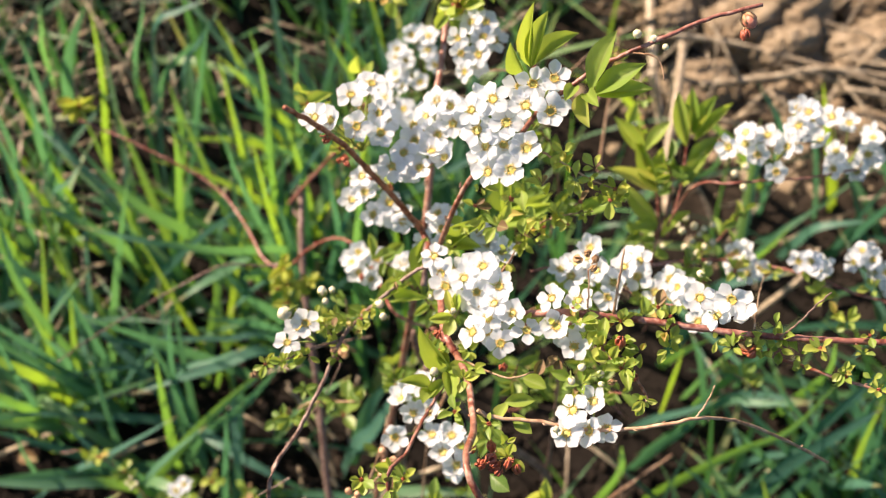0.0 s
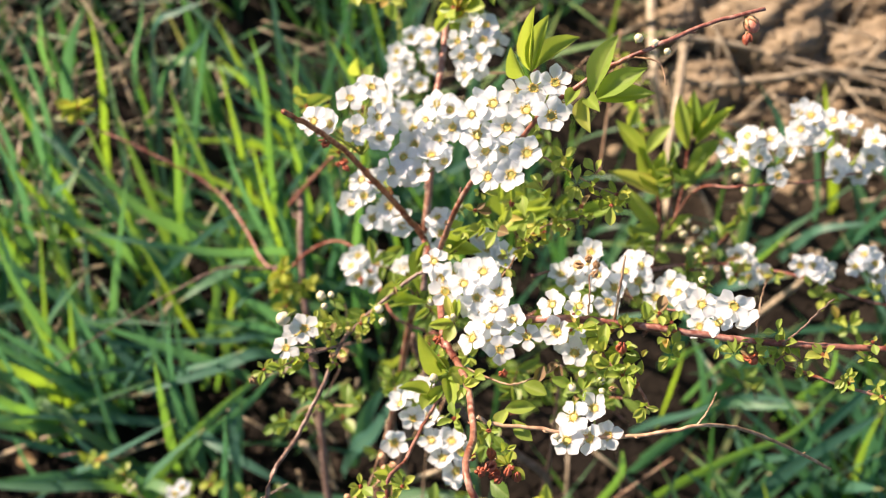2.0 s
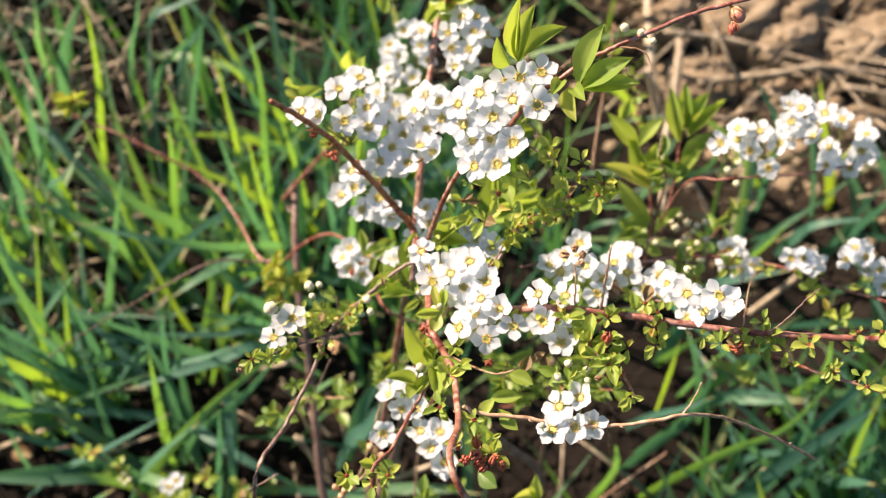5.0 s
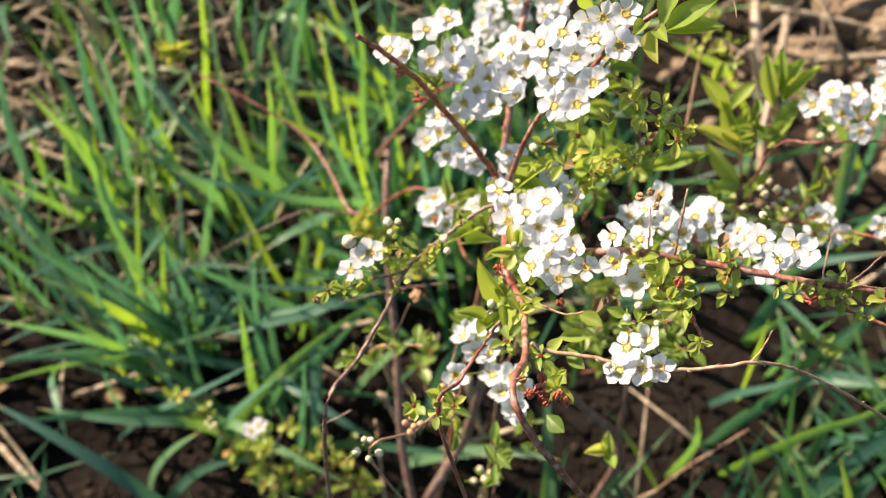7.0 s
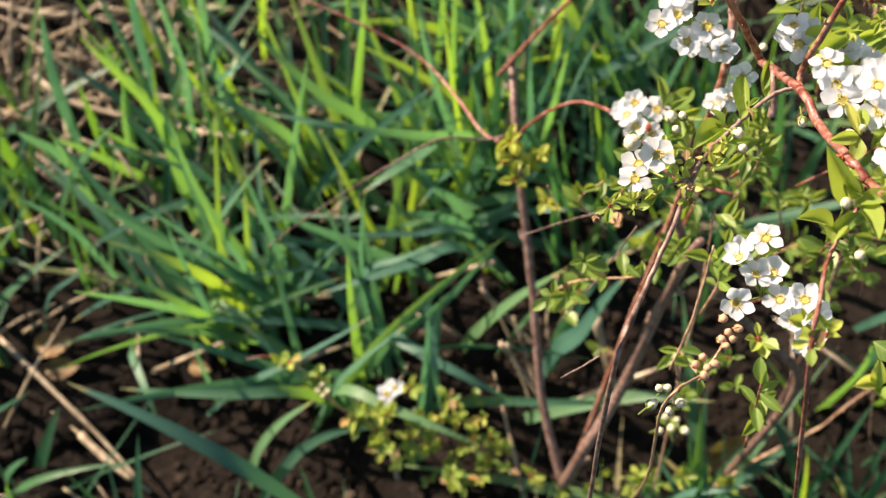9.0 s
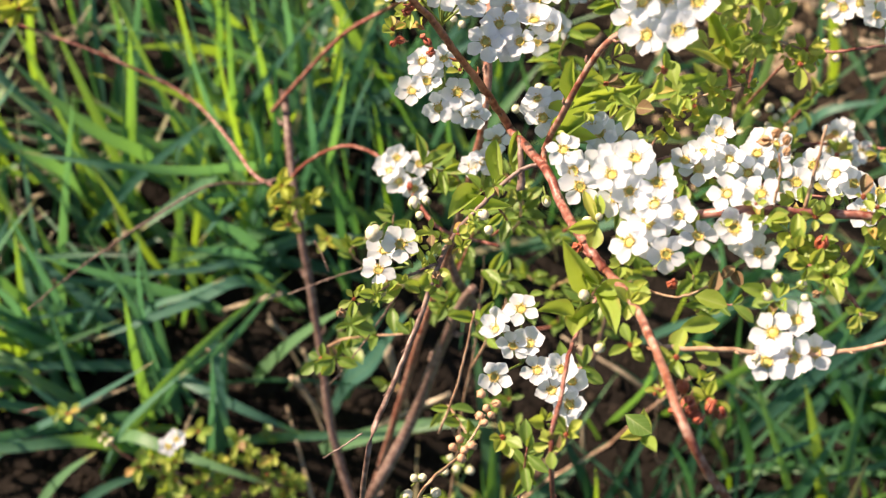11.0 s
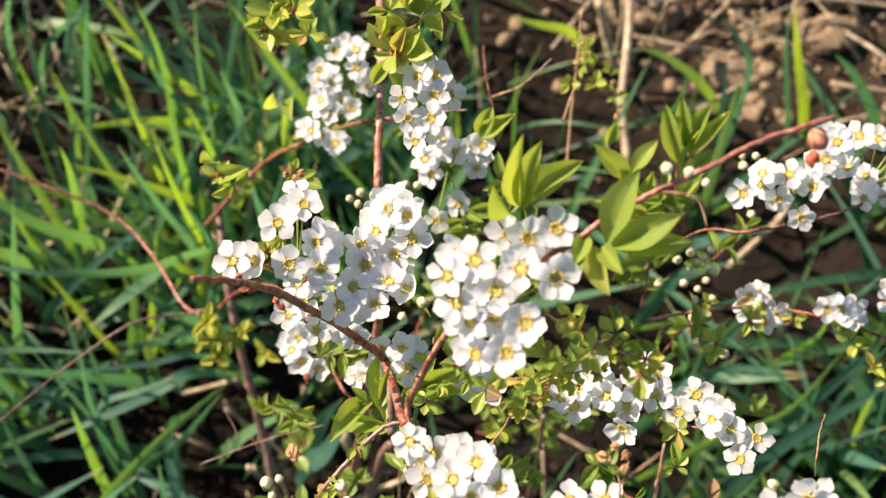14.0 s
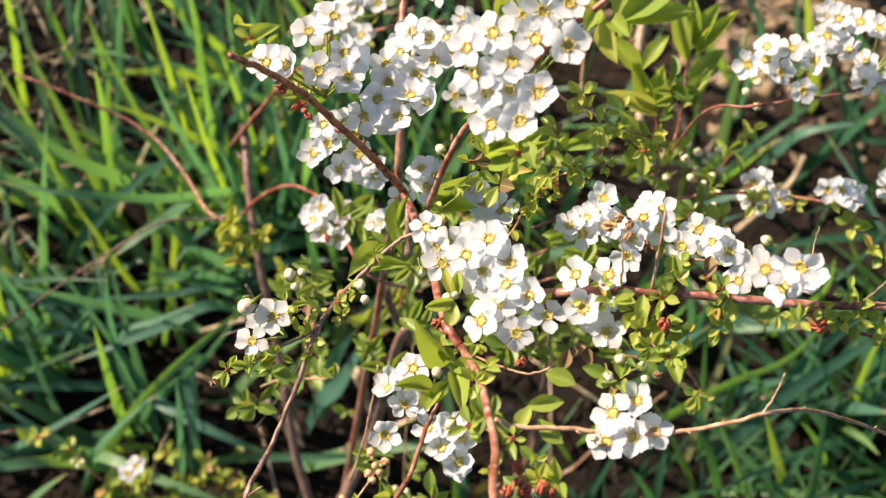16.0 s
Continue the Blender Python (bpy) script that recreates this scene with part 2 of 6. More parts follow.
# ---- mesh helpers ----
def part(name, bm, mats, parent=None, label=""):
    me = bpy.data.meshes.new(name)
    bm.to_mesh(me)
    bm.free()
    for m in mats if isinstance(mats, (list, tuple)) else [mats]:
        me.materials.append(MAT[m])
    for p in me.polygons:
        p.use_smooth = True
    ob = new(name, me)
    if parent is not None:
        hold(ob, parent)
    if label:
        tagged(ob, label)
    return ob


def hold(ob, parent):
    ob.parent = parent
    if parent.parent is None:
        ob.matrix_parent_inverse = Matrix.Translation(-parent.location)


def shared(name, me, m, parent):
    ob = new(name, me)
    hold(ob, parent)
    ob.matrix_basis = m
    return ob


def smooth_line(pts, steps=5):
    """Catmull-Rom through the control points."""
    p = [Vector(q) for q in pts]
    p = [2 * p[0] - p[1]] + p + [2 * p[-1] - p[-2]]
    out = []
    for a, b, c, d in zip(p, p[1:], p[2:], p[3:]):
        for k in range(steps):
            t = k / steps
            out.append(0.5 * (2 * b + (c - a) * t + (2 * a - 5 * b + 4 * c - d) * t * t + (3 * b - a - 3 * c + d) * t ** 3))
    return out + [p[-2]]


def tube(bm, line, r0, r1, sides=6, slot=0, knots=0.0, rng=random):
    """A closed tapering tube along the line; knots swells it at the nodes of a twig."""
    rings, n = [], len(line)
    side = Vector((0.31, 0.77, 0.55))
    for i, p in enumerate(line):
        d = (line[min(i + 1, n - 1)] - line[max(i - 1, 0)]).normalized()
        u = d.cross(side).normalized()
        v = d.cross(u)
        r = r0 + (r1 - r0) * i / max(n - 1, 1)
        if knots and rng.random() < 0.22:
            r *= 1 + knots * rng.random()
        rings.append([bm.verts.new(p + (u * math.cos(a) + v * math.sin(a)) * r) for a in (2 * math.pi * k / sides for k in range(sides))])
    for a, b in zip(rings, rings[1:]):
        for k in range(sides):
            f = bm.faces.new((a[k], a[(k + 1) % sides], b[(k + 1) % sides], b[k]))
            f.material_index = slot
    for ring, flip in ((rings[0], True), (rings[-1], False)):
        f = bm.faces.new(ring[::-1] if flip else ring)
        f.material_index = slot


def ball(bm, centre, r, slot=0, stretch=(1, 1, 1), seg=8, rings=6):
    made = bmesh.ops.create_uvsphere(bm, u_segments=seg, v_segments=rings, radius=r)
    for v in made["verts"]:
        v.co = Vector((v.co.x * stretch[0], v.co.y * stretch[1], v.co.z * stretch[2])) + Vector(centre)
        for f in v.link_faces:
            f.material_index = slot


def facing(place, normal, spin, size=1.0):
    q = Vector(normal).to_track_quat("Z", "Y").to_matrix().to_4x4()
    return Matrix.Translation(place) @ q @ Matrix.Rotation(spin, 4, "Z") @ Matrix.Scale(size, 4)


def along(base, tip, normal, width, length=None):
    """Pose for a unit leaf: y from base to tip, z to the normal, x scaled to the width."""
    base, tip = Vector(base), Vector(tip)
    y = tip - base
    ln = length or y.length
    y.normalize()
    x = y.cross(Vector(normal)).normalized()
    z = x.cross(y)
    m = Matrix((x * width, y * ln, z * ln)).transposed().to_4x4()
    return Matrix.Translation(base) @ m


# ---- ground ----
def ground():
    bm = bmesh.new()
    xs = [-60, -20, -6, -2.2] + [-1.2 + 0.02 * k for k in range(121)] + [2.2, 6, 20, 60]
    grid = []
    for y in xs:
        row = []
        for x in xs:
            near = max(0.0, 1 - max(abs(x), abs(y)) / 1.3)
            v = Vector((x, y, 0))
            h = 0.016 * noise.fractal(v * 9, 1.0, 2.0, 5) + 0.010 * noise.noise(v * 3.1)
            row.append(bm.verts.new((x, y, h * min(1, near * 4) - 0.006)))
        grid.append(row)
    for a, b in zip(grid, grid[1:]):
        for k in range(len(xs) - 1):
            bm.faces.new((a[k], a[k + 1], b[k + 1], b[k]))
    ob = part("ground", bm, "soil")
    return tagged(ob, "dark crumbly brown garden soil with uneven surface", "soil", kind="structure")


ground()


def chunk_mesh(size, seed, blunt):
    """An angular lump of earth: blunt faces, shallow furrows and crumbling edges."""
    bm = bmesh.new()
    bmesh.ops.create_icosphere(bm, subdivisions=5, radius=1.0)
    for v in bm.verts:
        n = v.co.normalized()
        box = Vector([math.copysign(abs(c) ** blunt, c) for c in n])
        k = 1 + 0.20 * noise.noise(n * 1.7 + Vector((seed, 0, 0)))
        crease = abs(noise.noise(n * 2.1 + Vector((0, seed, 3))) + 0.10 * noise.noise(n * 9 + Vector((seed, 5, 0))))
        k -= 0.22 * max(0, 0.06 - crease) / 0.06
        k += 0.06 * noise.fractal(n * 5 + Vector((seed, 2, 0)), 1.0, 2.0, 4) + 0.05 * noise.noise(Vector((n.x * 4 + n.y * 9, n.y * 3 - n.x * 3, n.z * 5 + seed)))
        v.co = Vector((box.x * size[0], box.y * size[1], box.z * size[2])) * k
    return bm


def clod(centre, size, seed, dry):
    """A clod of earth; the large dry ones have cracked into several chunks."""
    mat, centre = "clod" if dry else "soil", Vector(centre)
    label = "dry light-brown cracked clod of earth on the soil" if dry else "dark crumbly clod of soil under the grass"
    if max(size) < 0.05:
        ob = part("soil_clod", chunk_mesh(size, seed, 0.9), mat)
        ob.matrix_world = Matrix.Translation(centre)
        return tagged(ob, label, "clod", group="clods")
    rng = random.Random(seed)
    root = tagged(new("soil_clod"), label, "clod", group="clods")
    root.location = centre
    for dx, dy, wx, wy in ((-0.56, 0.18, 0.46, 0.78), (0.42, 0.34, 0.60, 0.62), (0.30, -0.60, 0.66, 0.42), (-0.62, -0.72, 0.34, 0.30)):
        bm = chunk_mesh((size[0] * wx, size[1] * wy, size[2] * rng.uniform(0.75, 1.0)), seed + 11 * dx + dy, 0.72)
        spot = centre + Vector((dx * size[0], dy * size[1], rng.uniform(-0.004, 0.0)))
        bmesh.ops.transform(bm, matrix=Matrix.Translation(spot) @ Matrix.Rotation(0.5 + rng.uniform(-0.2, 0.2), 4, "Z"), verts=bm.verts)
        part("chunk", bm, mat, root)
    return root


for seed, (centre, size) in enumerate([((0.2119, 0.2242, 0), (0.062, 0.05, 0.03)), ((0.2379, 0.1922, -0.005), (0.035, 0.03, 0.02)), ((0.3133, 0.2102, 0), (0.085, 0.055, 0.035)), ((0.3284, 0.1674, -0.008), (0.06, 0.03, 0.022)), ((0.2867, 0.1583, -0.01), (0.035, 0.022, 0.018)), ((0.2702, 0.2851, 0), (0.11, 0.06, 0.04)), ((0.3528, 0.2911, 0), (0.09, 0.06, 0.04)), ((0.1948, 0.1462, -0.008), (0.03, 0.025, 0.016)), ((0.236, 0.084, -0.004), (0.02, 0.015, 0.007)), ((0.31, 0.107, -0.004), (0.022, 0.014, 0.007)), ((-0.3554, -0.1951, -0.012), (0.05, 0.035, 0.02)), ((-0.2469, -0.0967, -0.012), (0.03, 0.02, 0.014)), ((-0.1056, -0.1314, -0.01), (0.022, 0.02, 0.014)), ((-0.1265, -0.1647, -0.012), (0.03, 0.02, 0.014)), ((-0.0815, -0.1877, -0.012), (0.03, 0.025, 0.016))]):
    clod(centre, size, seed * 3.7, centre[0] > 0.1)


# ---- straw and litter ----
def straw(points, r):
    bm = bmesh.new()
    r *= 0.75
    tube(bm, smooth_line(points, 6), r, r * 0.7, 7, knots=0.25)
    return tagged(part("straw_stalk", bm, "straw"), "dry pale tan stalk lying on the soil", "stalk", group="dry stalks")


straw([(0.1648, 0.1635, 0.03), (0.2126, 0.1645, 0.02), (0.2667, 0.1511, 0.015), (0.3397, 0.128, 0.01)], 0.0032)
straw([(0.1903, 0.1331, 0.01), (0.2481, 0.1371, 0.015), (0.2824, 0.1438, 0.015), (0.3415, 0.1383, 0.01)], 0.004)
straw([(0.1578, 0.2158, 0.02), (0.1559, 0.1553, 0.015), (0.1578, 0.093, 0.01)], 0.0058)
straw([(0.1690, 0.1310, 0.060), (0.1600, 0.0820, 0.060), (0.1510, 0.0420, 0.050), (0.1500, 0.0050, 0.040)], 0.0042)
straw([(0.2462, 0.1803, 0.01), (0.2967, 0.1788, 0.012), (0.3506, 0.1911, 0.01)], 0.0025)
straw([(0.206, -0.0567, 0.01), (0.2408, -0.0322, 0.02), (0.2518, -0.0161, 0.03)], 0.003)
straw([(-0.3809, -0.1383, 0.02), (-0.3446, -0.1709, 0.02), (-0.3155, -0.1971, 0.015), (-0.2904, -0.2225, 0.01)], 0.002)
straw([(-0.3274, -0.1953, 0.01), (-0.312, -0.209, 0.01), (-0.2937, -0.2225, 0.01)], 0.003)
straw([(-0.0878, -0.1093, 0.05), (-0.1079, -0.1097, 0.04), (-0.1219, -0.1085, 0.03)], 0.002)
straw([(-0.2966, 0.0119, 0.01), (-0.2527, -0.0098, 0.03), (-0.2184, -0.009, 0.02)], 0.002)
straw([(-0.423, 0.1048, 0.02), (-0.3815, 0.0938, 0.02), (-0.3432, 0.1018, 0.02)], 0.003)
straw([(-0.3899, 0.0481, 0.02), (-0.3596, 0.025, 0.02), (-0.3163, 0.0107, 0.02)], 0.003)
straw([(-0.0962, -0.1247, 0.05), (-0.0784, -0.1379, 0.03), (-0.0663, -0.1484, 0.02)], 0.0015)
straw([(-0.0396, -0.1802, 0.02), (-0.0176, -0.1749, 0.03), (0.0007, -0.1712, 0.04)], 0.0025)
straw([(-0.0319, -0.1451, 0.05), (-0.0254, -0.1609, 0.02), (-0.0222, -0.1677, 0.01)], 0.003)
straw([(-0.0851, -0.1586, 0.05), (-0.0736, -0.1684, 0.03), (-0.0647, -0.1787, 0.02)], 0.002)
straw([(0.1431, 0.0998, 0.07), (0.1506, 0.0956, 0.04), (0.1594, 0.0835, 0.01)], 0.003)
straw([(0.1613, 0.1066, 0.06), (0.1612, 0.0987, 0.04), (0.1589, 0.0919, 0.01)], 0.0022)
straw([(0.2919, 0.1223, 0.02), (0.3173, 0.1168, 0.02), (0.3557, 0.1111, 0.015)], 0.003)
straw([(0.2927, 0.0573, 0.02), (0.31, 0.0523, 0.02), (0.3402, 0.048, 0.015)], 0.003)
straw([(0.1689, 0.1053, 0.02), (0.2004, 0.0946, 0.02), (0.2339, 0.0893, 0.015)], 0.002)
straw([(0.2346, 0.1105, 0.03), (0.2632, 0.0928, 0.02), (0.2884, 0.0751, 0.01)], 0.002)
straw([(0.3161, 0.0981, 0.01), (0.3271, 0.0781, 0.02), (0.3414, 0.06, 0.02)], 0.002)
straw([(-0.0960, -0.1210, 0.0500), (-0.0870, -0.1330, 0.0350), (-0.0780, -0.1490, 0.0200)], 0.0012)
straw([(-0.0780, -0.1430, 0.0500), (-0.0720, -0.1570, 0.0350), (-0.0660, -0.1740, 0.0200)], 0.0012)
straw([(-0.0340, -0.1480, 0.0500), (-0.0280, -0.1600, 0.0350), (-0.0210, -0.1710, 0.0200)], 0.0012)
straw([(-0.0430, -0.1910, 0.0500), (-0.0310, -0.1820, 0.0350), (-0.0180, -0.1710, 0.0200)], 0.0012)
straw([(-0.0820, -0.1590, 0.0500), (-0.0750, -0.1700, 0.0350), (-0.0680, -0.1860, 0.0200)], 0.0012)
straw([(-0.0520, -0.1170, 0.0500), (-0.0590, -0.1380, 0.0350), (-0.0560, -0.1590, 0.0200)], 0.0012)


def litter():
    rng = random.Random(5)
    bm = bmesh.new()
    for k in range(1150):
        x, y = rng.uniform(-0.75, 0.8), rng.uniform(-0.5, 1.0)
        if k % 3 == 0:
            x, y = rng.gauss(-0.33, 0.10), rng.gauss(0.10, 0.13)
        if k % 7 == 1:
            x, y = rng.gauss(0.24, 0.12), rng.gauss(0.20, 0.10)
        if rng.random() < 0.6 and x > -0.15 and y < 0.1:
            continue
        a, ln, z = rng.uniform(0, math.pi), rng.uniform(0.02, 0.09), rng.uniform(0.0, 0.022)
        d = Vector((math.cos(a), math.sin(a), rng.uniform(-0.15, 0.5))) * ln
        p = Vector((x, y, z))
        tube(bm, [p, p + d * 0.5 + Vector((0, 0, 0.004)), p + d], rng.uniform(0.0006, 0.0019), 0.0005, 4)
    return tagged(part("straw_litter", bm, "straw"), "scattered dry straw bits over the soil", "litter", kind="stuff")


litter()


def crumbs():
    rng = random.Random(8)
    bm = bmesh.new()
    for k in range(6000):
        x, y = (rng.gauss(-0.10, 0.12), rng.gauss(-0.18, 0.09)) if k % 2 else (rng.uniform(-0.5, 0.45), rng.uniform(-0.42, 0.45))
        r = rng.choice((0.001, 0.0013, 0.0016, 0.002, 0.0026, 0.004))
        h = 0.016 * noise.fractal(Vector((x, y, 0)) * 9, 1.0, 2.0, 5) + 0.010 * noise.noise(Vector((x, y, 0)) * 3.1) - 0.006
        top = [bm.verts.new((x + r * math.cos(a) * rng.uniform(0.55, 1.3), y + r * math.sin(a) * rng.uniform(0.55, 1.3), h + r * rng.uniform(0.1, 0.6))) for a in (0.2, 1.1, 2.3, 3.3, 4.2, 5.3)]
        low = [bm.verts.new((v.co.x, v.co.y, h - r * 0.6)) for v in top]
        crown = bm.verts.new((x + r * rng.uniform(-0.3, 0.3), y + r * rng.uniform(-0.3, 0.3), h + r * rng.uniform(0.6, 1.0)))
        for k in range(6):
            bm.faces.new((low[k], low[(k + 1) % 6], top[(k + 1) % 6], top[k]))
            bm.faces.new((top[k], top[(k + 1) % 6], crown))
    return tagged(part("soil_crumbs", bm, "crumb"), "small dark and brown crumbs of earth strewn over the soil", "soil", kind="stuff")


crumbs()


def dry_crumbs():
    rng = random.Random(21)
    bm = bmesh.new()
    for _ in range(1100):
        x, y = rng.gauss(0.27, 0.08), rng.gauss(0.20, 0.09)
        r = rng.choice((0.0014, 0.002, 0.003, 0.004, 0.006))
        h = 0.016 * noise.fractal(Vector((x, y, 0)) * 9, 1.0, 2.0, 5) + 0.010 * noise.noise(Vector((x, y, 0)) * 3.1) - 0.006
        ring = [bm.verts.new((x + r * math.cos(a) * rng.uniform(0.6, 1.3), y + r * math.sin(a) * rng.uniform(0.6, 1.3), h + r * rng.uniform(0.0, 0.4))) for a in (0.1, 1.2, 2.2, 3.4, 4.3, 5.2)]
        low = [bm.verts.new((v.co.x, v.co.y, h - r * 0.6)) for v in ring]
        top = bm.verts.new((x + r * rng.uniform(-0.3, 0.3), y + r * rng.uniform(-0.3, 0.3), h + r * rng.uniform(0.5, 1.0)))
        for k in range(6):
            bm.faces.new((low[k], low[(k + 1) % 6], ring[(k + 1) % 6], ring[k]))
            bm.faces.new((ring[k], ring[(k + 1) % 6], top))
    return tagged(part("dry_crumbs", bm, "clod"), "light-brown dry crumbs of earth strewn round the clods", "soil", kind="stuff")


dry_crumbs()


# ---- grass ----
def strip(bm, line, width, up, fold=0.25, uv=None):
    """A grass blade: a folded ribbon that widens from its base and ends in a point."""
    rows, n = [], len(line)
    for i, p in enumerate(line):
        t = i / (n - 1)
        d = (line[min(i + 1, n - 1)] - line[max(i - 1, 0)]).normalized()
        s = d.cross(up).normalized()
        w = max(0.00008, width * 0.5 * min(1, 0.6 + 1.3 * t) * (1 - t ** 2.3) ** 0.9)
        nrm = s.cross(d)
        rows.append((bm.verts.new(p - s * w + nrm * w * fold), bm.verts.new(p), bm.verts.new(p + s * w + nrm * w * fold)))
    for i, (a, b) in enumerate(zip(rows, rows[1:])):
        for k in (0, 1):
            f = bm.faces.new((a[k], a[k + 1], b[k + 1], b[k]))
            if uv:
                for loop, (u, v) in zip(f.loops, ((k, i), (k + 1, i), (k + 1, i + 1), (k, i + 1))):
                    loop[uv].uv = (u / 2, v / (n - 1))


def bare(x, y):
    """How bare the soil is: round the shrub's foot, along the front and on the dry clods."""
    k = 1.2 * math.exp(-(((x + 0.09) / 0.16) ** 2 + ((y + 0.19) / 0.095) ** 2))
    k += 0.7 * math.exp(-(((x + 0.26) / 0.17) ** 2 + ((y + 0.29) / 0.10) ** 2))
    k += (0.84 if y < 0.2 else 0.66) if x > 0.0 and y > 0.10 - 0.7 * min(x, 0.13) else 0.0
    k += 0.8 * math.exp(-(((x + 0.40) / 0.14) ** 2 + ((y - 0.08) / 0.15) ** 2))
    for cx, cy, sx, sy, a in ((0.257, -0.090, 0.07, 0.06, 0.55), (-0.174, 0.119, 0.11, 0.09, 0.5), (0.249, 0.086, 0.12, 0.08, 0.15), (0.269, -0.045, 0.06, 0.05, 0.4), (-0.344, -0.175, 0.05, 0.05, 0.9), (-0.216, -0.101, 0.13, 0.1, 0.5), (-0.33, 0.05, 0.11, 0.07, 0.35), (0.180, -0.165, 0.06, 0.06, 0.5), (0.10, -0.19, 0.07, 0.05, 0.5), (-0.06, 0.06, 0.09, 0.08, 0.45), (-0.159, -0.128, 0.07, 0.05, 0.5), (0.275, -0.011, 0.06, 0.06, 0.3)):
        k += a * math.exp(-(((x - cx) / sx) ** 2 + ((y - cy) / sy) ** 2))
    k += 0.65 * math.exp(-(((x - 0.21) / 0.10) ** 2 + ((y + 0.07) / 0.11) ** 2)) + 0.5 * math.exp(-(((x - 0.11) / 0.07) ** 2 + ((y + 0.10) / 0.07) ** 2))
    return k


def grass_field():
    rng = random.Random(11)
    bm = bmesh.new()
    made = 0
    while made < 9600:
        x, y = rng.uniform(-0.8, 0.8), rng.uniform(-0.55, 1.1)
        if y > 0.55 and rng.random() < 0.5:
            continue
        if rng.random() < bare(x, y) + 0.35 * noise.noise(Vector((x, y, 4)) * 7):
            continue
        broad = x < 0.06 and -0.26 < y < 0.20
        if broad and rng.random() < 0.34:
            continue
        tuft_n = rng.choice((1, 2, 3, 4))
        for _ in range(tuft_n):
            made += 1
            a = rng.gauss(math.pi / 2, 1.25)
            ln = rng.uniform(0.06, 0.15) if rng.random() < (0.55 if x < 0.05 else 0.85) else rng.uniform(0.14, 0.24)
            if broad:
                ln *= 0.75
            if y < -0.12:
                ln = min(ln, 0.11)
            lean = rng.choice((0.08, 0.2, 0.35, 0.6, 0.9)) * rng.uniform(0.7, 1.2)
            h = Vector((math.cos(a), math.sin(a), 0))
            p = Vector((x + rng.gauss(0, 0.008), y + rng.gauss(0, 0.008), -0.008))
            droop = rng.choice((0.0, 0.1, 0.25, 0.5, 0.9)) * ln
            line = []
            for i in range(7):
                t = i / 6
                line.append(p + h * (lean * ln * t + 0.45 * droop * t * t) + Vector((0, 0, ln * t * (1 - 0.35 * lean) - droop * t * t * 0.55)))
            twist = Vector((math.sin(a + rng.gauss(0, 0.9)), -math.cos(a) * 0.2, 0.6))
            strip(bm, line, rng.choice((0.0022, 0.003, 0.004, 0.005, 0.006, 0.008)) * (1.12 if broad else 1.0), (h.cross(Vector((0, 0, 1))).cross(h) + h * -0.6 + twist * 0.35).normalized())
    made = 0
    while made < 12000:
        x, y = rng.gauss(0, 1.1), rng.gauss(0.4, 1.1)
        inside = abs(x) < 0.76 and -0.5 < y < 1.05
        if inside or rng.random() < 0.3 + 0.9 * noise.noise(Vector((x, y, 9)) * 2.2):
            continue
        for _ in range(rng.choice((2, 3, 4, 5))):
            made += 1
            a, ln = rng.uniform(0, 6.28), rng.uniform(0.07, 0.22)
            h = Vector((math.cos(a), math.sin(a), 0))
            p = Vector((x + rng.gauss(0, 0.015), y + rng.gauss(0, 0.015), -0.008))
            bend = rng.uniform(0.2, 0.9) * ln
            line = [p + h * bend * t * t + Vector((0, 0, ln * t - 0.5 * bend * t * t)) for t in (0, 0.33, 0.66, 1)]
            strip(bm, line, rng.choice((0.004, 0.006, 0.009)), (h + Vector((0, 0, 0.5))).normalized())
    return tagged(part("grass", bm, "grass"), "dense fresh green spring grass around the shrub", "grass", kind="stuff")


grass_field()

CLUMPS = {}
blade_rng = random.Random(17)


FACING = {"back": (0.50, -0.72, 0.22), "side": (0.20, -0.45, 0.82), "sun": (-0.35, -0.10, 0.90)}


def blade(points, width, face="side"):
    """A broad blade, its face turned to or from the sun; blades that spring from the same spot belong to one clump."""
    cell = (round(points[0][0] / 0.14), round(points[0][1] / 0.14))
    if cell not in CLUMPS:
        CLUMPS[cell] = tagged(new("grass_clump"), "clump of tall broad green grass blades growing from soil", "grass", group="grass clumps")
        CLUMPS[cell].location = (points[0][0], points[0][1], 0)
    foot = Vector(points[0])
    bm = bmesh.new()
    run = Vector(points[1]) - foot
    back = Vector((run.x, run.y, 0)) * -0.7 * min(1.5, (foot.z + 0.01) / max(run.z, 0.02))
    back *= min(1.0, 0.045 / max(back.length, 1e-6))
    strip(bm, smooth_line([(foot.x + back.x, foot.y + back.y, -0.01), *points], 5), width, (Vector(FACING[face]) + Vector([blade_rng.gauss(0, 0.16) for _ in range(3)])).normalized(), 0.22, bm.loops.layers.uv.new("along"))
    return part("blade", bm, "blade", CLUMPS[cell])


blade([(-0.1799, -0.0310, 0.010), (-0.1679, -0.0192, 0.074), (-0.1565, -0.0215, 0.141), (-0.1471, -0.0348, 0.200)], 0.0069, "back")
blade([(-0.2160, -0.0820, 0.020), (-0.2054, -0.0650, 0.066), (-0.1938, -0.0481, 0.111), (-0.1831, -0.0337, 0.150)], 0.0067, "back")
blade([(-0.1960, -0.0510, 0.030), (-0.1704, -0.0523, 0.075), (-0.1407, -0.0527, 0.117), (-0.1121, -0.0522, 0.150)], 0.0067, "side")
blade([(-0.1410, -0.0370, 0.080), (-0.1290, -0.0410, 0.110), (-0.1180, -0.0420, 0.130)], 0.0039, "sun")
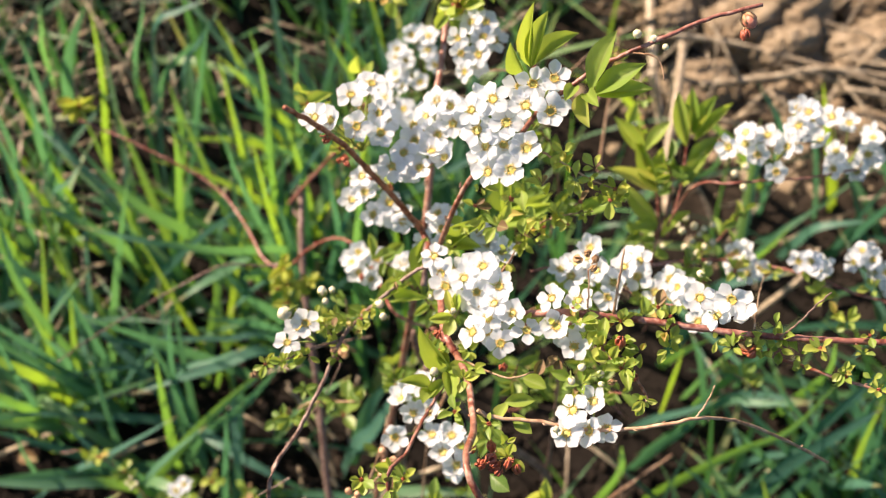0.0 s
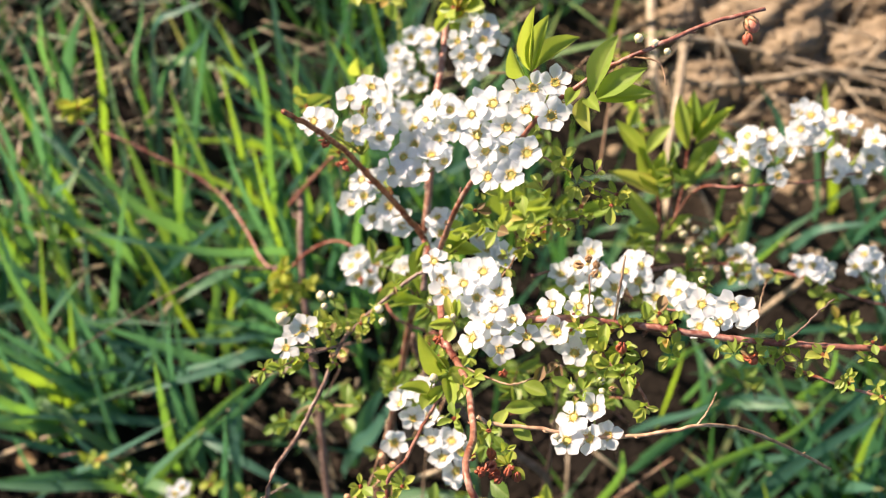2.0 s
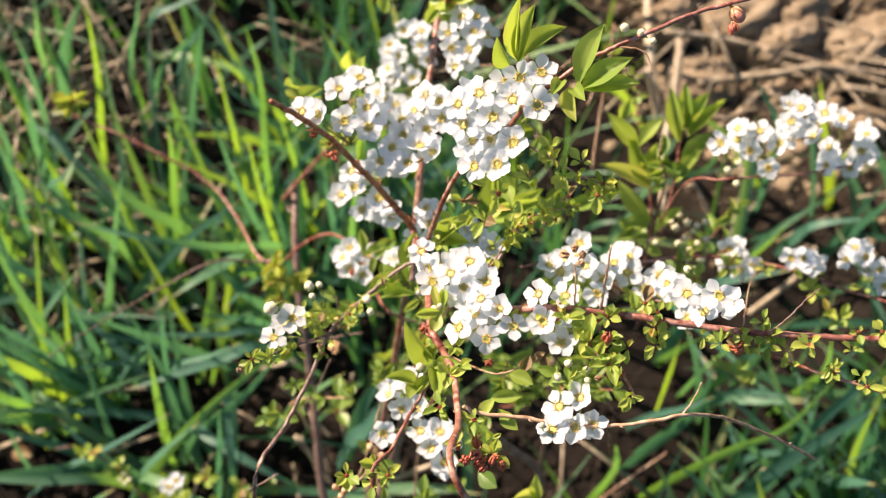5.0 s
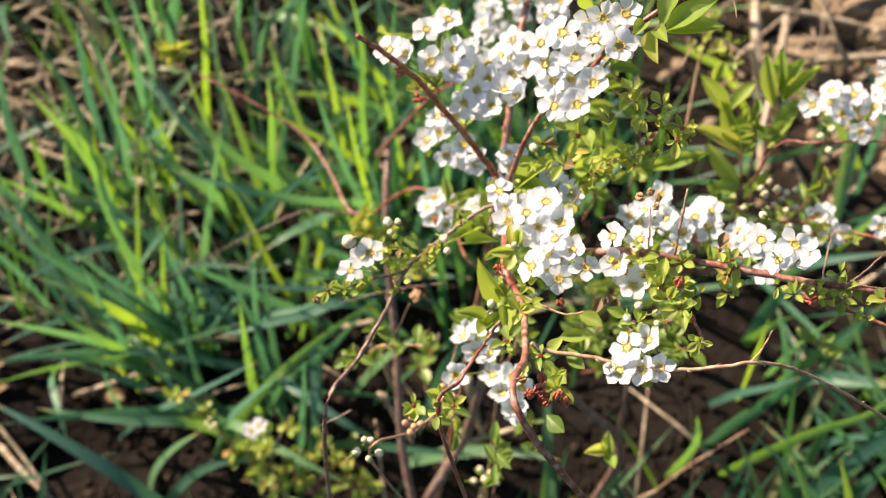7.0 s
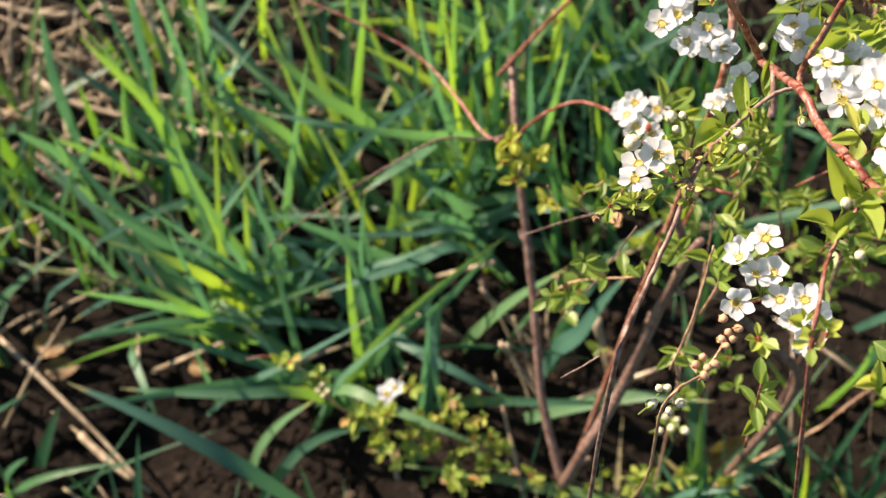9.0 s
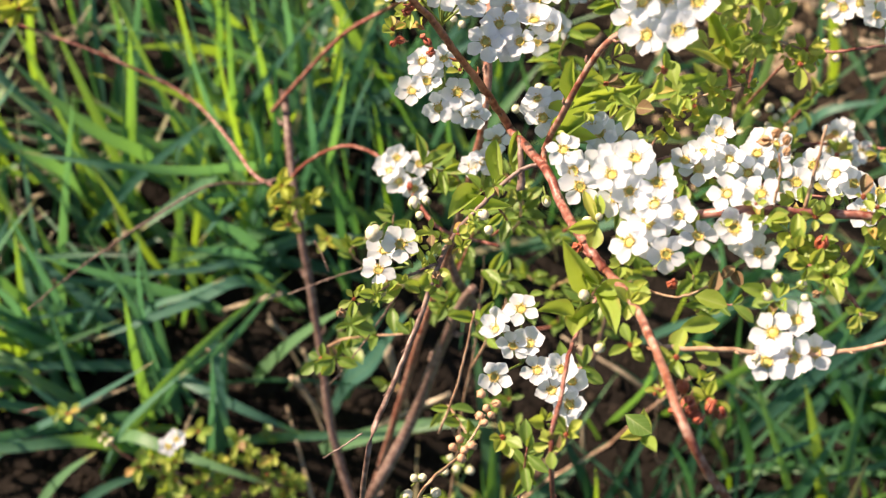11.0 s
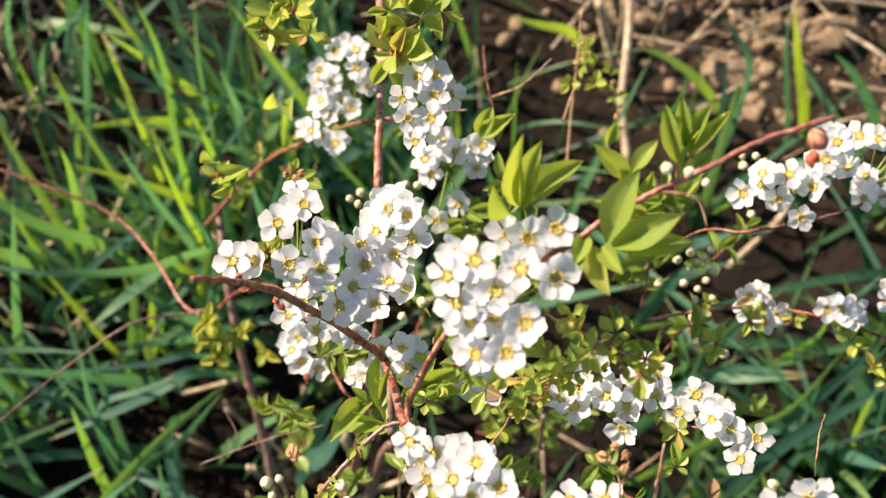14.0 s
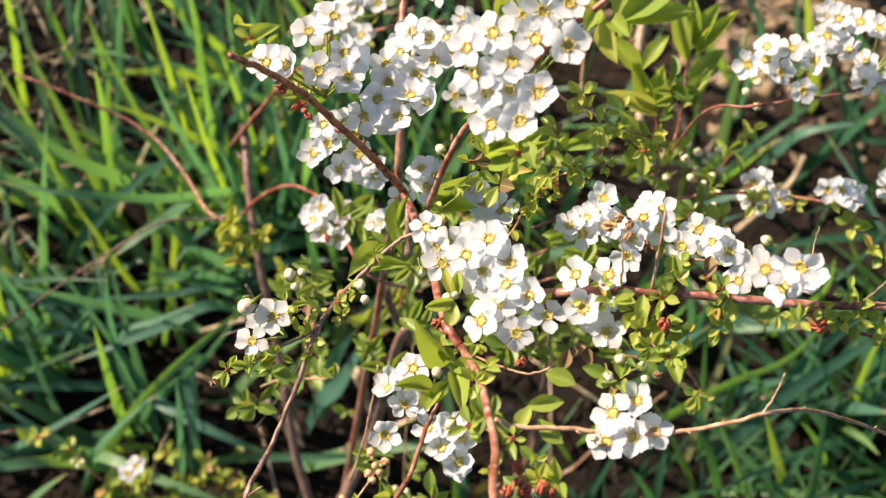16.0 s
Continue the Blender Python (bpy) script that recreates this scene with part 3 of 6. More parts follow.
blade([(-0.1110, -0.0230, 0.040), (-0.1178, -0.0243, 0.092), (-0.1217, -0.0272, 0.145), (-0.1230, -0.0310, 0.190)], 0.0044, "back")
blade([(-0.0987, -0.0387, 0.070), (-0.1272, -0.0683, 0.122), (-0.1681, -0.0747, 0.145), (-0.2130, -0.0619, 0.141)], 0.0061, "side")
blade([(-0.2081, -0.0270, 0.050), (-0.2188, -0.0296, 0.077), (-0.2356, -0.0280, 0.094), (-0.2548, -0.0231, 0.100)], 0.0075, "side")
blade([(-0.2420, -0.0220, 0.100), (-0.2240, -0.0260, 0.130), (-0.2100, -0.0240, 0.150)], 0.0040, "sun")
blade([(-0.1586, -0.0300, 0.070), (-0.1796, -0.0313, 0.102), (-0.2010, -0.0229, 0.129), (-0.2196, -0.0080, 0.150)], 0.0076, "side")
blade([(-0.2198, -0.1064, 0.020), (-0.2391, -0.0959, 0.067), (-0.2494, -0.0850, 0.116), (-0.2511, -0.0753, 0.160)], 0.0057, "back")
blade([(-0.2390, -0.1218, 0.020), (-0.2399, -0.1083, 0.054), (-0.2436, -0.0979, 0.089), (-0.2490, -0.0914, 0.120)], 0.0033, "sun")
blade([(-0.2280, -0.1170, 0.020), (-0.2279, -0.1147, 0.048), (-0.2305, -0.1134, 0.076), (-0.2350, -0.1131, 0.100)], 0.0065, "back")
blade([(-0.2041, -0.1129, 0.020), (-0.2093, -0.1066, 0.064), (-0.2132, -0.1003, 0.106), (-0.2155, -0.0949, 0.140)], 0.0047, "side")
blade([(-0.2429, -0.1229, 0.050), (-0.2532, -0.1246, 0.079), (-0.2728, -0.1219, 0.096), (-0.2971, -0.1161, 0.100)], 0.0073, "back")
blade([(-0.2489, -0.1390, 0.040), (-0.2578, -0.1413, 0.069), (-0.2761, -0.1362, 0.086), (-0.2992, -0.1260, 0.090)], 0.0065, "back")
blade([(-0.2491, -0.1379, 0.020), (-0.2527, -0.1315, 0.059), (-0.2549, -0.1254, 0.097), (-0.2557, -0.1204, 0.130)], 0.0040, "back")
blade([(-0.2419, -0.1420, 0.030), (-0.2640, -0.1472, 0.047), (-0.2903, -0.1486, 0.053), (-0.3161, -0.1469, 0.050)], 0.0067, "side")
blade([(-0.2470, -0.1340, 0.050), (-0.2330, -0.1410, 0.060), (-0.2170, -0.1510, 0.060)], 0.0079, "sun")
blade([(-0.1761, -0.1810, 0.030), (-0.1907, -0.1781, 0.052), (-0.2069, -0.1697, 0.069), (-0.2219, -0.1580, 0.080)], 0.0068, "side")
blade([(-0.2301, -0.1742, 0.030), (-0.2018, -0.1711, 0.054), (-0.1737, -0.1671, 0.079), (-0.1500, -0.1629, 0.100)], 0.0051, "sun")
blade([(-0.1750, -0.1761, 0.030), (-0.1459, -0.1612, 0.070), (-0.1120, -0.1456, 0.104), (-0.0790, -0.1319, 0.130)], 0.0076, "side")
blade([(-0.1578, -0.1500, 0.010), (-0.1599, -0.1386, 0.060), (-0.1568, -0.1269, 0.108), (-0.1502, -0.1169, 0.150)], 0.0051, "back")
blade([(-0.1068, -0.1093, 0.070), (-0.1315, -0.1226, 0.079), (-0.1587, -0.1338, 0.082), (-0.1842, -0.1417, 0.080)], 0.0076, "sun")
blade([(-0.1600, -0.1190, 0.060), (-0.1370, -0.1200, 0.080), (-0.1140, -0.1200, 0.100)], 0.0045, "sun")
blade([(-0.1040, -0.1000, 0.070), (-0.1305, -0.1044, 0.078), (-0.1579, -0.1059, 0.081), (-0.1820, -0.1050, 0.080)], 0.0042, "side")
blade([(-0.2340, -0.1369, 0.040), (-0.2122, -0.1357, 0.057), (-0.1886, -0.1333, 0.071), (-0.1670, -0.1301, 0.080)], 0.0045, "side")
blade([(-0.2009, -0.1550, 0.020), (-0.2010, -0.1480, 0.053), (-0.2022, -0.1365, 0.085), (-0.2041, -0.1231, 0.110)], 0.0051, "side")
blade([(-0.1250, -0.1369, 0.060), (-0.1223, -0.1625, 0.069), (-0.1199, -0.1821, 0.061), (-0.1180, -0.1941, 0.040)], 0.0070, "side")
blade([(-0.1760, -0.1789, 0.040), (-0.1599, -0.1741, 0.064), (-0.1445, -0.1719, 0.088), (-0.1320, -0.1720, 0.110)], 0.0043, "sun")
blade([(-0.1692, -0.1881, 0.060), (-0.1439, -0.2021, 0.071), (-0.1178, -0.2134, 0.070), (-0.0948, -0.2209, 0.060)], 0.0066, "sun")
blade([(-0.1492, -0.1518, 0.050), (-0.1229, -0.1714, 0.062), (-0.0980, -0.1840, 0.057), (-0.0778, -0.1892, 0.040)], 0.0070, "side")
blade([(-0.1930, -0.1860, 0.050), (-0.2289, -0.1897, 0.060), (-0.2646, -0.1879, 0.059), (-0.2950, -0.1820, 0.050)], 0.0068, "side")
blade([(-0.2260, -0.2210, 0.010), (-0.2157, -0.2143, 0.042), (-0.1988, -0.2084, 0.069), (-0.1790, -0.2041, 0.090)], 0.0080, "sun")
blade([(-0.2100, -0.2250, 0.020), (-0.1931, -0.2139, 0.039), (-0.1714, -0.2076, 0.049), (-0.1490, -0.2059, 0.050)], 0.0070, "side")
blade([(-0.2179, -0.2289, 0.040), (-0.2481, -0.2161, 0.064), (-0.2820, -0.2021, 0.077), (-0.3141, -0.1891, 0.080)], 0.0094, "side")
blade([(-0.2940, -0.1560, 0.040), (-0.2800, -0.1830, 0.050), (-0.2740, -0.1990, 0.040)], 0.0059, "side")
blade([(-0.2530, -0.1680, 0.020), (-0.2520, -0.1660, 0.050), (-0.2500, -0.1610, 0.080)], 0.0029, "back")
blade([(-0.2270, -0.0500, 0.030), (-0.2310, -0.0490, 0.060), (-0.2290, -0.0470, 0.090)], 0.0055, "sun")
blade([(-0.2440, -0.0470, 0.030), (-0.2430, -0.0480, 0.060), (-0.2440, -0.0460, 0.080)], 0.0026, "back")
blade([(-0.2759, -0.0371, 0.060), (-0.2773, -0.0347, 0.085), (-0.2826, -0.0321, 0.110), (-0.2901, -0.0298, 0.130)], 0.0067, "back")
blade([(-0.2740, -0.0230, 0.070), (-0.2600, -0.0260, 0.110), (-0.2520, -0.0240, 0.140)], 0.0041, "sun")
blade([(-0.2691, -0.0130, 0.060), (-0.2616, -0.0148, 0.098), (-0.2579, -0.0162, 0.137), (-0.2578, -0.0171, 0.170)], 0.0040, "back")
blade([(-0.2530, 0.0110, 0.080), (-0.2460, 0.0030, 0.130), (-0.2440, 0.0030, 0.150)], 0.0053, "back")
blade([(-0.1080, -0.0179, 0.040), (-0.1095, -0.0190, 0.083), (-0.1109, -0.0161, 0.125), (-0.1119, -0.0104, 0.160)], 0.0041, "back")
blade([(-0.2040, -0.1110, 0.020), (-0.1870, -0.1060, 0.050), (-0.1680, -0.1070, 0.080)], 0.0047, "sun")
blade([(-0.1930, -0.1070, 0.020), (-0.1820, -0.1060, 0.050), (-0.1670, -0.1090, 0.080)], 0.0034, "back")
blade([(-0.1080, -0.0840, 0.050), (-0.1240, -0.0940, 0.080), (-0.1450, -0.0970, 0.090)], 0.0055, "side")
blade([(-0.1060, -0.0750, 0.050), (-0.1210, -0.0760, 0.080), (-0.1330, -0.0680, 0.100)], 0.0069, "side")
blade([(-0.1180, -0.0459, 0.070), (-0.1304, -0.0633, 0.090), (-0.1453, -0.0772, 0.096), (-0.1599, -0.0863, 0.091)], 0.0094, "sun")
blade([(-0.1940, 0.0490, 0.030), (-0.1893, 0.0588, 0.072), (-0.1836, 0.0644, 0.114), (-0.1780, 0.0659, 0.150)], 0.0057, "sun")
blade([(-0.1739, 0.0441, 0.030), (-0.1658, 0.0662, 0.069), (-0.1560, 0.0784, 0.112), (-0.1462, 0.0808, 0.150)], 0.0054, "back")
blade([(-0.1810, 0.0490, 0.030), (-0.1768, 0.0552, 0.055), (-0.1763, 0.0618, 0.079), (-0.1788, 0.0679, 0.100)], 0.0048, "back")
blade([(-0.1360, 0.0430, 0.040), (-0.1363, 0.0467, 0.076), (-0.1381, 0.0536, 0.111), (-0.1409, 0.0619, 0.140)], 0.0043, "back")
blade([(-0.1231, 0.0441, 0.030), (-0.1172, 0.0582, 0.071), (-0.1168, 0.0683, 0.113), (-0.1208, 0.0737, 0.150)], 0.0054, "back")
blade([(-0.2371, 0.0721, 0.030), (-0.2291, 0.0771, 0.072), (-0.2239, 0.0834, 0.114), (-0.2218, 0.0898, 0.150)], 0.0057, "back")
blade([(-0.2730, 0.0670, 0.030), (-0.2684, 0.0700, 0.069), (-0.2672, 0.0747, 0.107), (-0.2689, 0.0800, 0.140)], 0.0050, "back")
blade([(-0.2610, 0.1040, 0.060), (-0.2470, 0.1020, 0.100), (-0.2280, 0.1030, 0.140)], 0.0092, "side")
blade([(-0.1770, 0.1010, 0.070), (-0.1620, 0.1020, 0.100), (-0.1430, 0.1090, 0.130)], 0.0062, "sun")
blade([(-0.1930, 0.1040, 0.060), (-0.1730, 0.1030, 0.090), (-0.1600, 0.0990, 0.110)], 0.0058, "back")
blade([(-0.1270, 0.0850, 0.060), (-0.1320, 0.0890, 0.080), (-0.1390, 0.0880, 0.100)], 0.0058, "side")
blade([(-0.0970, 0.0430, 0.040), (-0.0960, 0.0650, 0.100), (-0.0910, 0.0800, 0.140)], 0.0037, "back")
blade([(-0.0860, 0.0680, 0.030), (-0.0860, 0.0800, 0.080), (-0.0870, 0.0850, 0.110)], 0.0046, "sun")
blade([(-0.2160, 0.1230, 0.060), (-0.2030, 0.1160, 0.100), (-0.1950, 0.1150, 0.130)], 0.0044, "back")
blade([(-0.2740, 0.1130, 0.080), (-0.2610, 0.0960, 0.120), (-0.2580, 0.1020, 0.140)], 0.0044, "back")
blade([(-0.1930, 0.1110, 0.100), (-0.1730, 0.1120, 0.120), (-0.1530, 0.1130, 0.130)], 0.0063, "sun")
blade([(-0.2969, 0.0050, 0.050), (-0.3027, 0.0170, 0.091), (-0.3065, 0.0213, 0.133), (-0.3081, 0.0190, 0.170)], 0.0073, "sun")
blade([(-0.3020, 0.0340, 0.070), (-0.2970, 0.0400, 0.110), (-0.2910, 0.0410, 0.140)], 0.0059, "back")
blade([(-0.2821, 0.0221, 0.050), (-0.2766, 0.0221, 0.087), (-0.2765, 0.0259, 0.122), (-0.2806, 0.0323, 0.150)], 0.0043, "back")
blade([(-0.2950, -0.0079, 0.070), (-0.3011, -0.0083, 0.093), (-0.3089, -0.0062, 0.114), (-0.3169, -0.0024, 0.130)], 0.0060, "back")
blade([(-0.2830, -0.0210, 0.030), (-0.2850, -0.0160, 0.070), (-0.2770, -0.0090, 0.120)], 0.0043, "sun")
blade([(-0.2760, -0.0490, 0.030), (-0.2800, -0.0340, 0.080), (-0.2910, -0.0170, 0.110)], 0.0069, "back")
blade([(-0.3120, -0.0240, 0.030), (-0.3060, -0.0190, 0.070), (-0.2990, -0.0140, 0.100)], 0.0039, "back")
blade([(-0.2550, 0.0230, 0.090), (-0.2520, 0.0230, 0.130), (-0.2510, 0.0320, 0.150)], 0.0040, "back")
blade([(-0.3520, 0.0050, 0.060), (-0.3510, 0.0180, 0.090), (-0.3450, 0.0220, 0.120)], 0.0071, "side")
blade([(-0.3380, -0.0460, 0.030), (-0.3410, -0.0410, 0.060), (-0.3420, -0.0380, 0.090)], 0.0048, "back")
blade([(-0.3210, -0.0970, 0.050), (-0.3275, -0.0942, 0.073), (-0.3379, -0.0925, 0.094), (-0.3499, -0.0921, 0.110)], 0.0047, "back")
blade([(-0.3460, -0.1220, 0.040), (-0.3270, -0.1200, 0.060), (-0.3150, -0.1160, 0.070)], 0.0033, "sun")
blade([(-0.3560, -0.0250, 0.040), (-0.3630, -0.0280, 0.060), (-0.3690, -0.0320, 0.080)], 0.0064, "side")
blade([(0.1720, -0.1340, 0.050), (0.1850, -0.1430, 0.070), (0.2160, -0.1480, 0.080)], 0.0073, "sun")
blade([(0.1800, -0.1270, 0.040), (0.1900, -0.1280, 0.070), (0.2010, -0.1290, 0.090)], 0.0052, "back")
blade([(0.2139, -0.1600, 0.040), (0.2252, -0.1552, 0.069), (0.2383, -0.1477, 0.097), (0.2511, -0.1390, 0.120)], 0.0077, "side")
blade([(0.2000, -0.1670, 0.030), (0.1830, -0.1670, 0.060), (0.1710, -0.1640, 0.080)], 0.0060, "side")
blade([(0.2570, -0.1610, 0.050), (0.2410, -0.1530, 0.080), (0.2330, -0.1470, 0.090)], 0.0093, "sun")
blade([(0.1310, -0.1380, 0.030), (0.1470, -0.1440, 0.060), (0.1650, -0.1400, 0.070)], 0.0055, "side")
blade([(0.1840, -0.1830, 0.020), (0.1880, -0.1840, 0.050), (0.1860, -0.1840, 0.080)], 0.0051, "back")
blade([(0.2500, -0.1830, 0.020), (0.2490, -0.1810, 0.050), (0.2480, -0.1810, 0.080)], 0.0050, "back")
blade([(0.1890, -0.1670, 0.040), (0.2080, -0.1700, 0.060), (0.2290, -0.1710, 0.080)], 0.0050, "sun")
blade([(0.1620, -0.1230, 0.040), (0.1530, -0.1180, 0.080), (0.1430, -0.1170, 0.110)], 0.0047, "side")
blade([(0.1400, -0.1230, 0.040), (0.1420, -0.1170, 0.070), (0.1410, -0.1160, 0.100)], 0.0052, "side")
blade([(-0.0530, -0.1590, 0.040), (-0.0420, -0.1580, 0.060), (-0.0310, -0.1530, 0.090), (-0.0190, -0.1530, 0.130)], 0.0125, "sun")
blade([(-0.0445, -0.188, 0.03), (-0.0083, -0.1904, 0.05), (0.0264, -0.1975, 0.06)], 0.009)
blade([(0.1692, -0.05, 0.03), (0.1847, -0.0571, 0.06), (0.2224, -0.0596, 0.08)], 0.009)
blade([(0.146, -0.1443, 0.03), (0.1763, -0.134, 0.06), (0.2173, -0.1465, 0.08)], 0.009)
blade([(0.168, -0.1176, 0.02), (0.1779, -0.1192, 0.06), (0.212, -0.1003, 0.1)], 0.01)
blade([(0.1377, -0.1773, 0.02), (0.1724, -0.1699, 0.06), (0.199, -0.1671, 0.09), (0.2264, -0.145, 0.12)], 0.009)
blade([(0.1779, -0.1916, 0.02), (0.2049, -0.1768, 0.06), (0.228, -0.1709, 0.1), (0.2445, -0.1653, 0.12)], 0.01)
blade([(0.129, -0.1554, 0.02), (0.1531, -0.1446, 0.05), (0.1647, -0.1249, 0.09)], 0.009)
blade([(0.196, -0.1845, 0.02), (0.2124, -0.1699, 0.06), (0.215, -0.1545, 0.11)], 0.008)
blade([(0.248, -0.1845, 0.02), (0.2459, -0.1699, 0.06), (0.2493, -0.1545, 0.11)], 0.01)
blade([(0.1514, -0.0826, 0.03), (0.1574, -0.0809, 0.06), (0.1744, -0.083, 0.08)], 0.01)
blade([(0.2006, -0.0984, 0.03), (0.2083, -0.0964, 0.06), (0.2185, -0.0954, 0.09)], 0.008)
blade([(-0.0499, -0.1481, 0.04), (-0.0417, -0.1417, 0.07), (-0.0289, -0.1399, 0.1)], 0.01)
blade([(-0.1266, -0.1773, 0.02), (-0.1205, -0.1628, 0.06), (-0.1143, -0.1504, 0.1)], 0.008)
blade([(0.2417, -0.0074, 0.03), (0.2513, -0.0101, 0.05), (0.2852, -0.0116, 0.06)], 0.008)
blade([(0.1559, 0.0389, 0.02), (0.1814, 0.0338, 0.05), (0.1882, 0.0456, 0.08)], 0.006)
blade([(0.2277, -0.174, 0.01), (0.2375, -0.1786, 0.06), (0.2443, -0.1846, 0.11)], 0.011)
blade([(0.2568, -0.1443, 0.01), (0.2575, -0.1395, 0.06), (0.2625, -0.1372, 0.11)], 0.009)
blade([(0.2203, -0.1213, 0.01), (0.2336, -0.1192, 0.06), (0.2265, -0.1196, 0.11)], 0.011)
blade([(0.1596, -0.1095, 0.01), (0.1663, -0.1135, 0.06), (0.1777, -0.1196, 0.11)], 0.009)
blade([(0.2423, -0.1704, 0.01), (0.2381, -0.1889, 0.06), (0.2381, -0.2073, 0.11)], 0.011)
blade([(0.1758, -0.0567, 0.01), (0.1782, -0.0731, 0.06), (0.1877, -0.0904, 0.11)], 0.007)
blade([(0.0968, -0.1813, 0.01), (0.1033, -0.182, 0.06), (0.0985, -0.1846, 0.11)], 0.009)
blade([(0.2651, -0.0896, 0.01), (0.2646, -0.0964, 0.06), (0.2575, -0.1051, 0.11)], 0.011)
blade([(0.2066, -0.0183, 0.01), (0.2108, -0.0305, 0.06), (0.2103, -0.0445, 0.11)], 0.007)
blade([(0.1466, -0.0896, 0.01), (0.1492, -0.1041, 0.06), (0.1549, -0.1196, 0.11)], 0.007)

blade([(0.2210, 0.0320, 0.040), (0.2190, 0.0390, 0.090), (0.1990, 0.0560, 0.120)], 0.008, "back")
blade([(0.2680, 0.0390, 0.030), (0.2560, 0.0510, 0.070), (0.2410, 0.0560, 0.120)], 0.0085, "side")
blade([(0.2560, 0.0300, 0.030), (0.2420, 0.0440, 0.090), (0.2370, 0.0490, 0.120)], 0.0045, "back")
blade([(0.3060, 0.0240, 0.040), (0.2820, 0.0310, 0.080), (0.2660, 0.0340, 0.100)], 0.0075, "sun")
blade([(0.3290, 0.0290, 0.030), (0.3210, 0.0300, 0.080), (0.3120, 0.0290, 0.130)], 0.007, "back")
blade([(0.2060, 0.0500, 0.040), (0.1810, 0.0550, 0.070), (0.1570, 0.0550, 0.090)], 0.007, "side")
blade([(0.1270, 0.0920, 0.050), (0.1050, 0.0810, 0.080), (0.0840, 0.0760, 0.100)], 0.007, "side")
blade([(-0.0650, -0.0260, 0.050), (-0.0660, -0.0320, 0.110), (-0.0660, -0.0320, 0.150)], 0.0055, "sun")
blade([(-0.0570, -0.0260, 0.050), (-0.0510, -0.0320, 0.110), (-0.0460, -0.0330, 0.150)], 0.0070, "back")
blade([(-0.0720, -0.0380, 0.050), (-0.0560, -0.0280, 0.110), (-0.0390, -0.0130, 0.150)], 0.0045, "side")
blade([(-0.0440, -0.0100, 0.050), (-0.0390, -0.0250, 0.110), (-0.0310, -0.0300, 0.150)], 0.0060, "sun")
blade([(-0.0760, 0.0410, 0.050), (-0.0760, 0.0320, 0.110), (-0.0780, 0.0290, 0.150)], 0.0055, "back")
blade([(-0.0650, 0.0150, 0.050), (-0.0670, 0.0070, 0.110), (-0.0710, 0.0060, 0.150)], 0.0070, "sun")
blade([(-0.0900, 0.0120, 0.050), (-0.0920, 0.0080, 0.110), (-0.0960, 0.0100, 0.150)], 0.0045, "back")
blade([(-0.1120, 0.0120, 0.050), (-0.1080, 0.0120, 0.110), (-0.1060, 0.0220, 0.150)], 0.0060, "side")
blade([(-0.1230, 0.0250, 0.050), (-0.1270, 0.0250, 0.110), (-0.1310, 0.0310, 0.150)], 0.0055, "sun")
blade([(-0.0510, 0.0230, 0.050), (-0.0490, 0.0100, 0.110), (-0.0450, 0.0080, 0.150)], 0.0070, "back")
blade([(-0.0290, -0.0270, 0.050), (-0.0340, -0.0360, 0.110), (-0.0390, -0.0370, 0.150)], 0.0045, "sun")
blade([(-0.0950, -0.0370, 0.050), (-0.0940, -0.0460, 0.110), (-0.0980, -0.0460, 0.150)], 0.0060, "back")
blade([(-0.1020, -0.1430, 0.0200), (-0.0780, -0.1470, 0.0800), (-0.0500, -0.1510, 0.1300)], 0.0090, "sun")
blade([(-0.1290, -0.1950, 0.0500), (-0.1230, -0.1810, 0.0900), (-0.1200, -0.1680, 0.1200)], 0.0065, "back")
blade([(-0.1750, -0.1830, 0.0500), (-0.1550, -0.1770, 0.0800), (-0.1330, -0.1690, 0.1000)], 0.0048, "sun")
blade([(-0.1660, -0.1540, 0.0400), (-0.1650, -0.1430, 0.0800), (-0.1620, -0.1360, 0.1200)], 0.0060, "back")
blade([(0.0050, -0.2450, 0.0500), (0.0190, -0.2480, 0.0700), (0.0380, -0.2480, 0.0800)], 0.0058, "sun")
blade([(-0.0990, -0.1850, 0.0300), (-0.0570, -0.1930, 0.0500), (-0.0140, -0.1950, 0.0500)], 0.0070, "side")
blade([(-0.1400, -0.1520, 0.0500), (-0.1130, -0.1500, 0.0900), (-0.0860, -0.1390, 0.1300)], 0.0075, "side")


def tussock(x, y, count, seed):
    """A fan of arching blades from one foot, most of them falling away to the back and the left."""
    rng = random.Random(seed)
    for _ in range(count):
        a = rng.gauss(2.3, 0.95)
        ln, lean = rng.uniform(0.09, 0.17), rng.uniform(0.35, 1.0)
        h = Vector((math.cos(a), math.sin(a), 0))
        foot = Vector((x + rng.gauss(0, 0.012), y + rng.gauss(0, 0.012), 0.0))
        sag = rng.uniform(0.1, 0.55) * lean
        pts = [foot + h * (lean * ln * t) + Vector((0, 0, ln * ((1.25 - 0.6 * lean) * t - sag * t * t))) for t in (0.08, 0.4, 0.7, 1.0)]
        blade([tuple(p) for p in pts], rng.uniform(0.004, 0.0078), rng.choice(("side", "side", "sun", "back")))


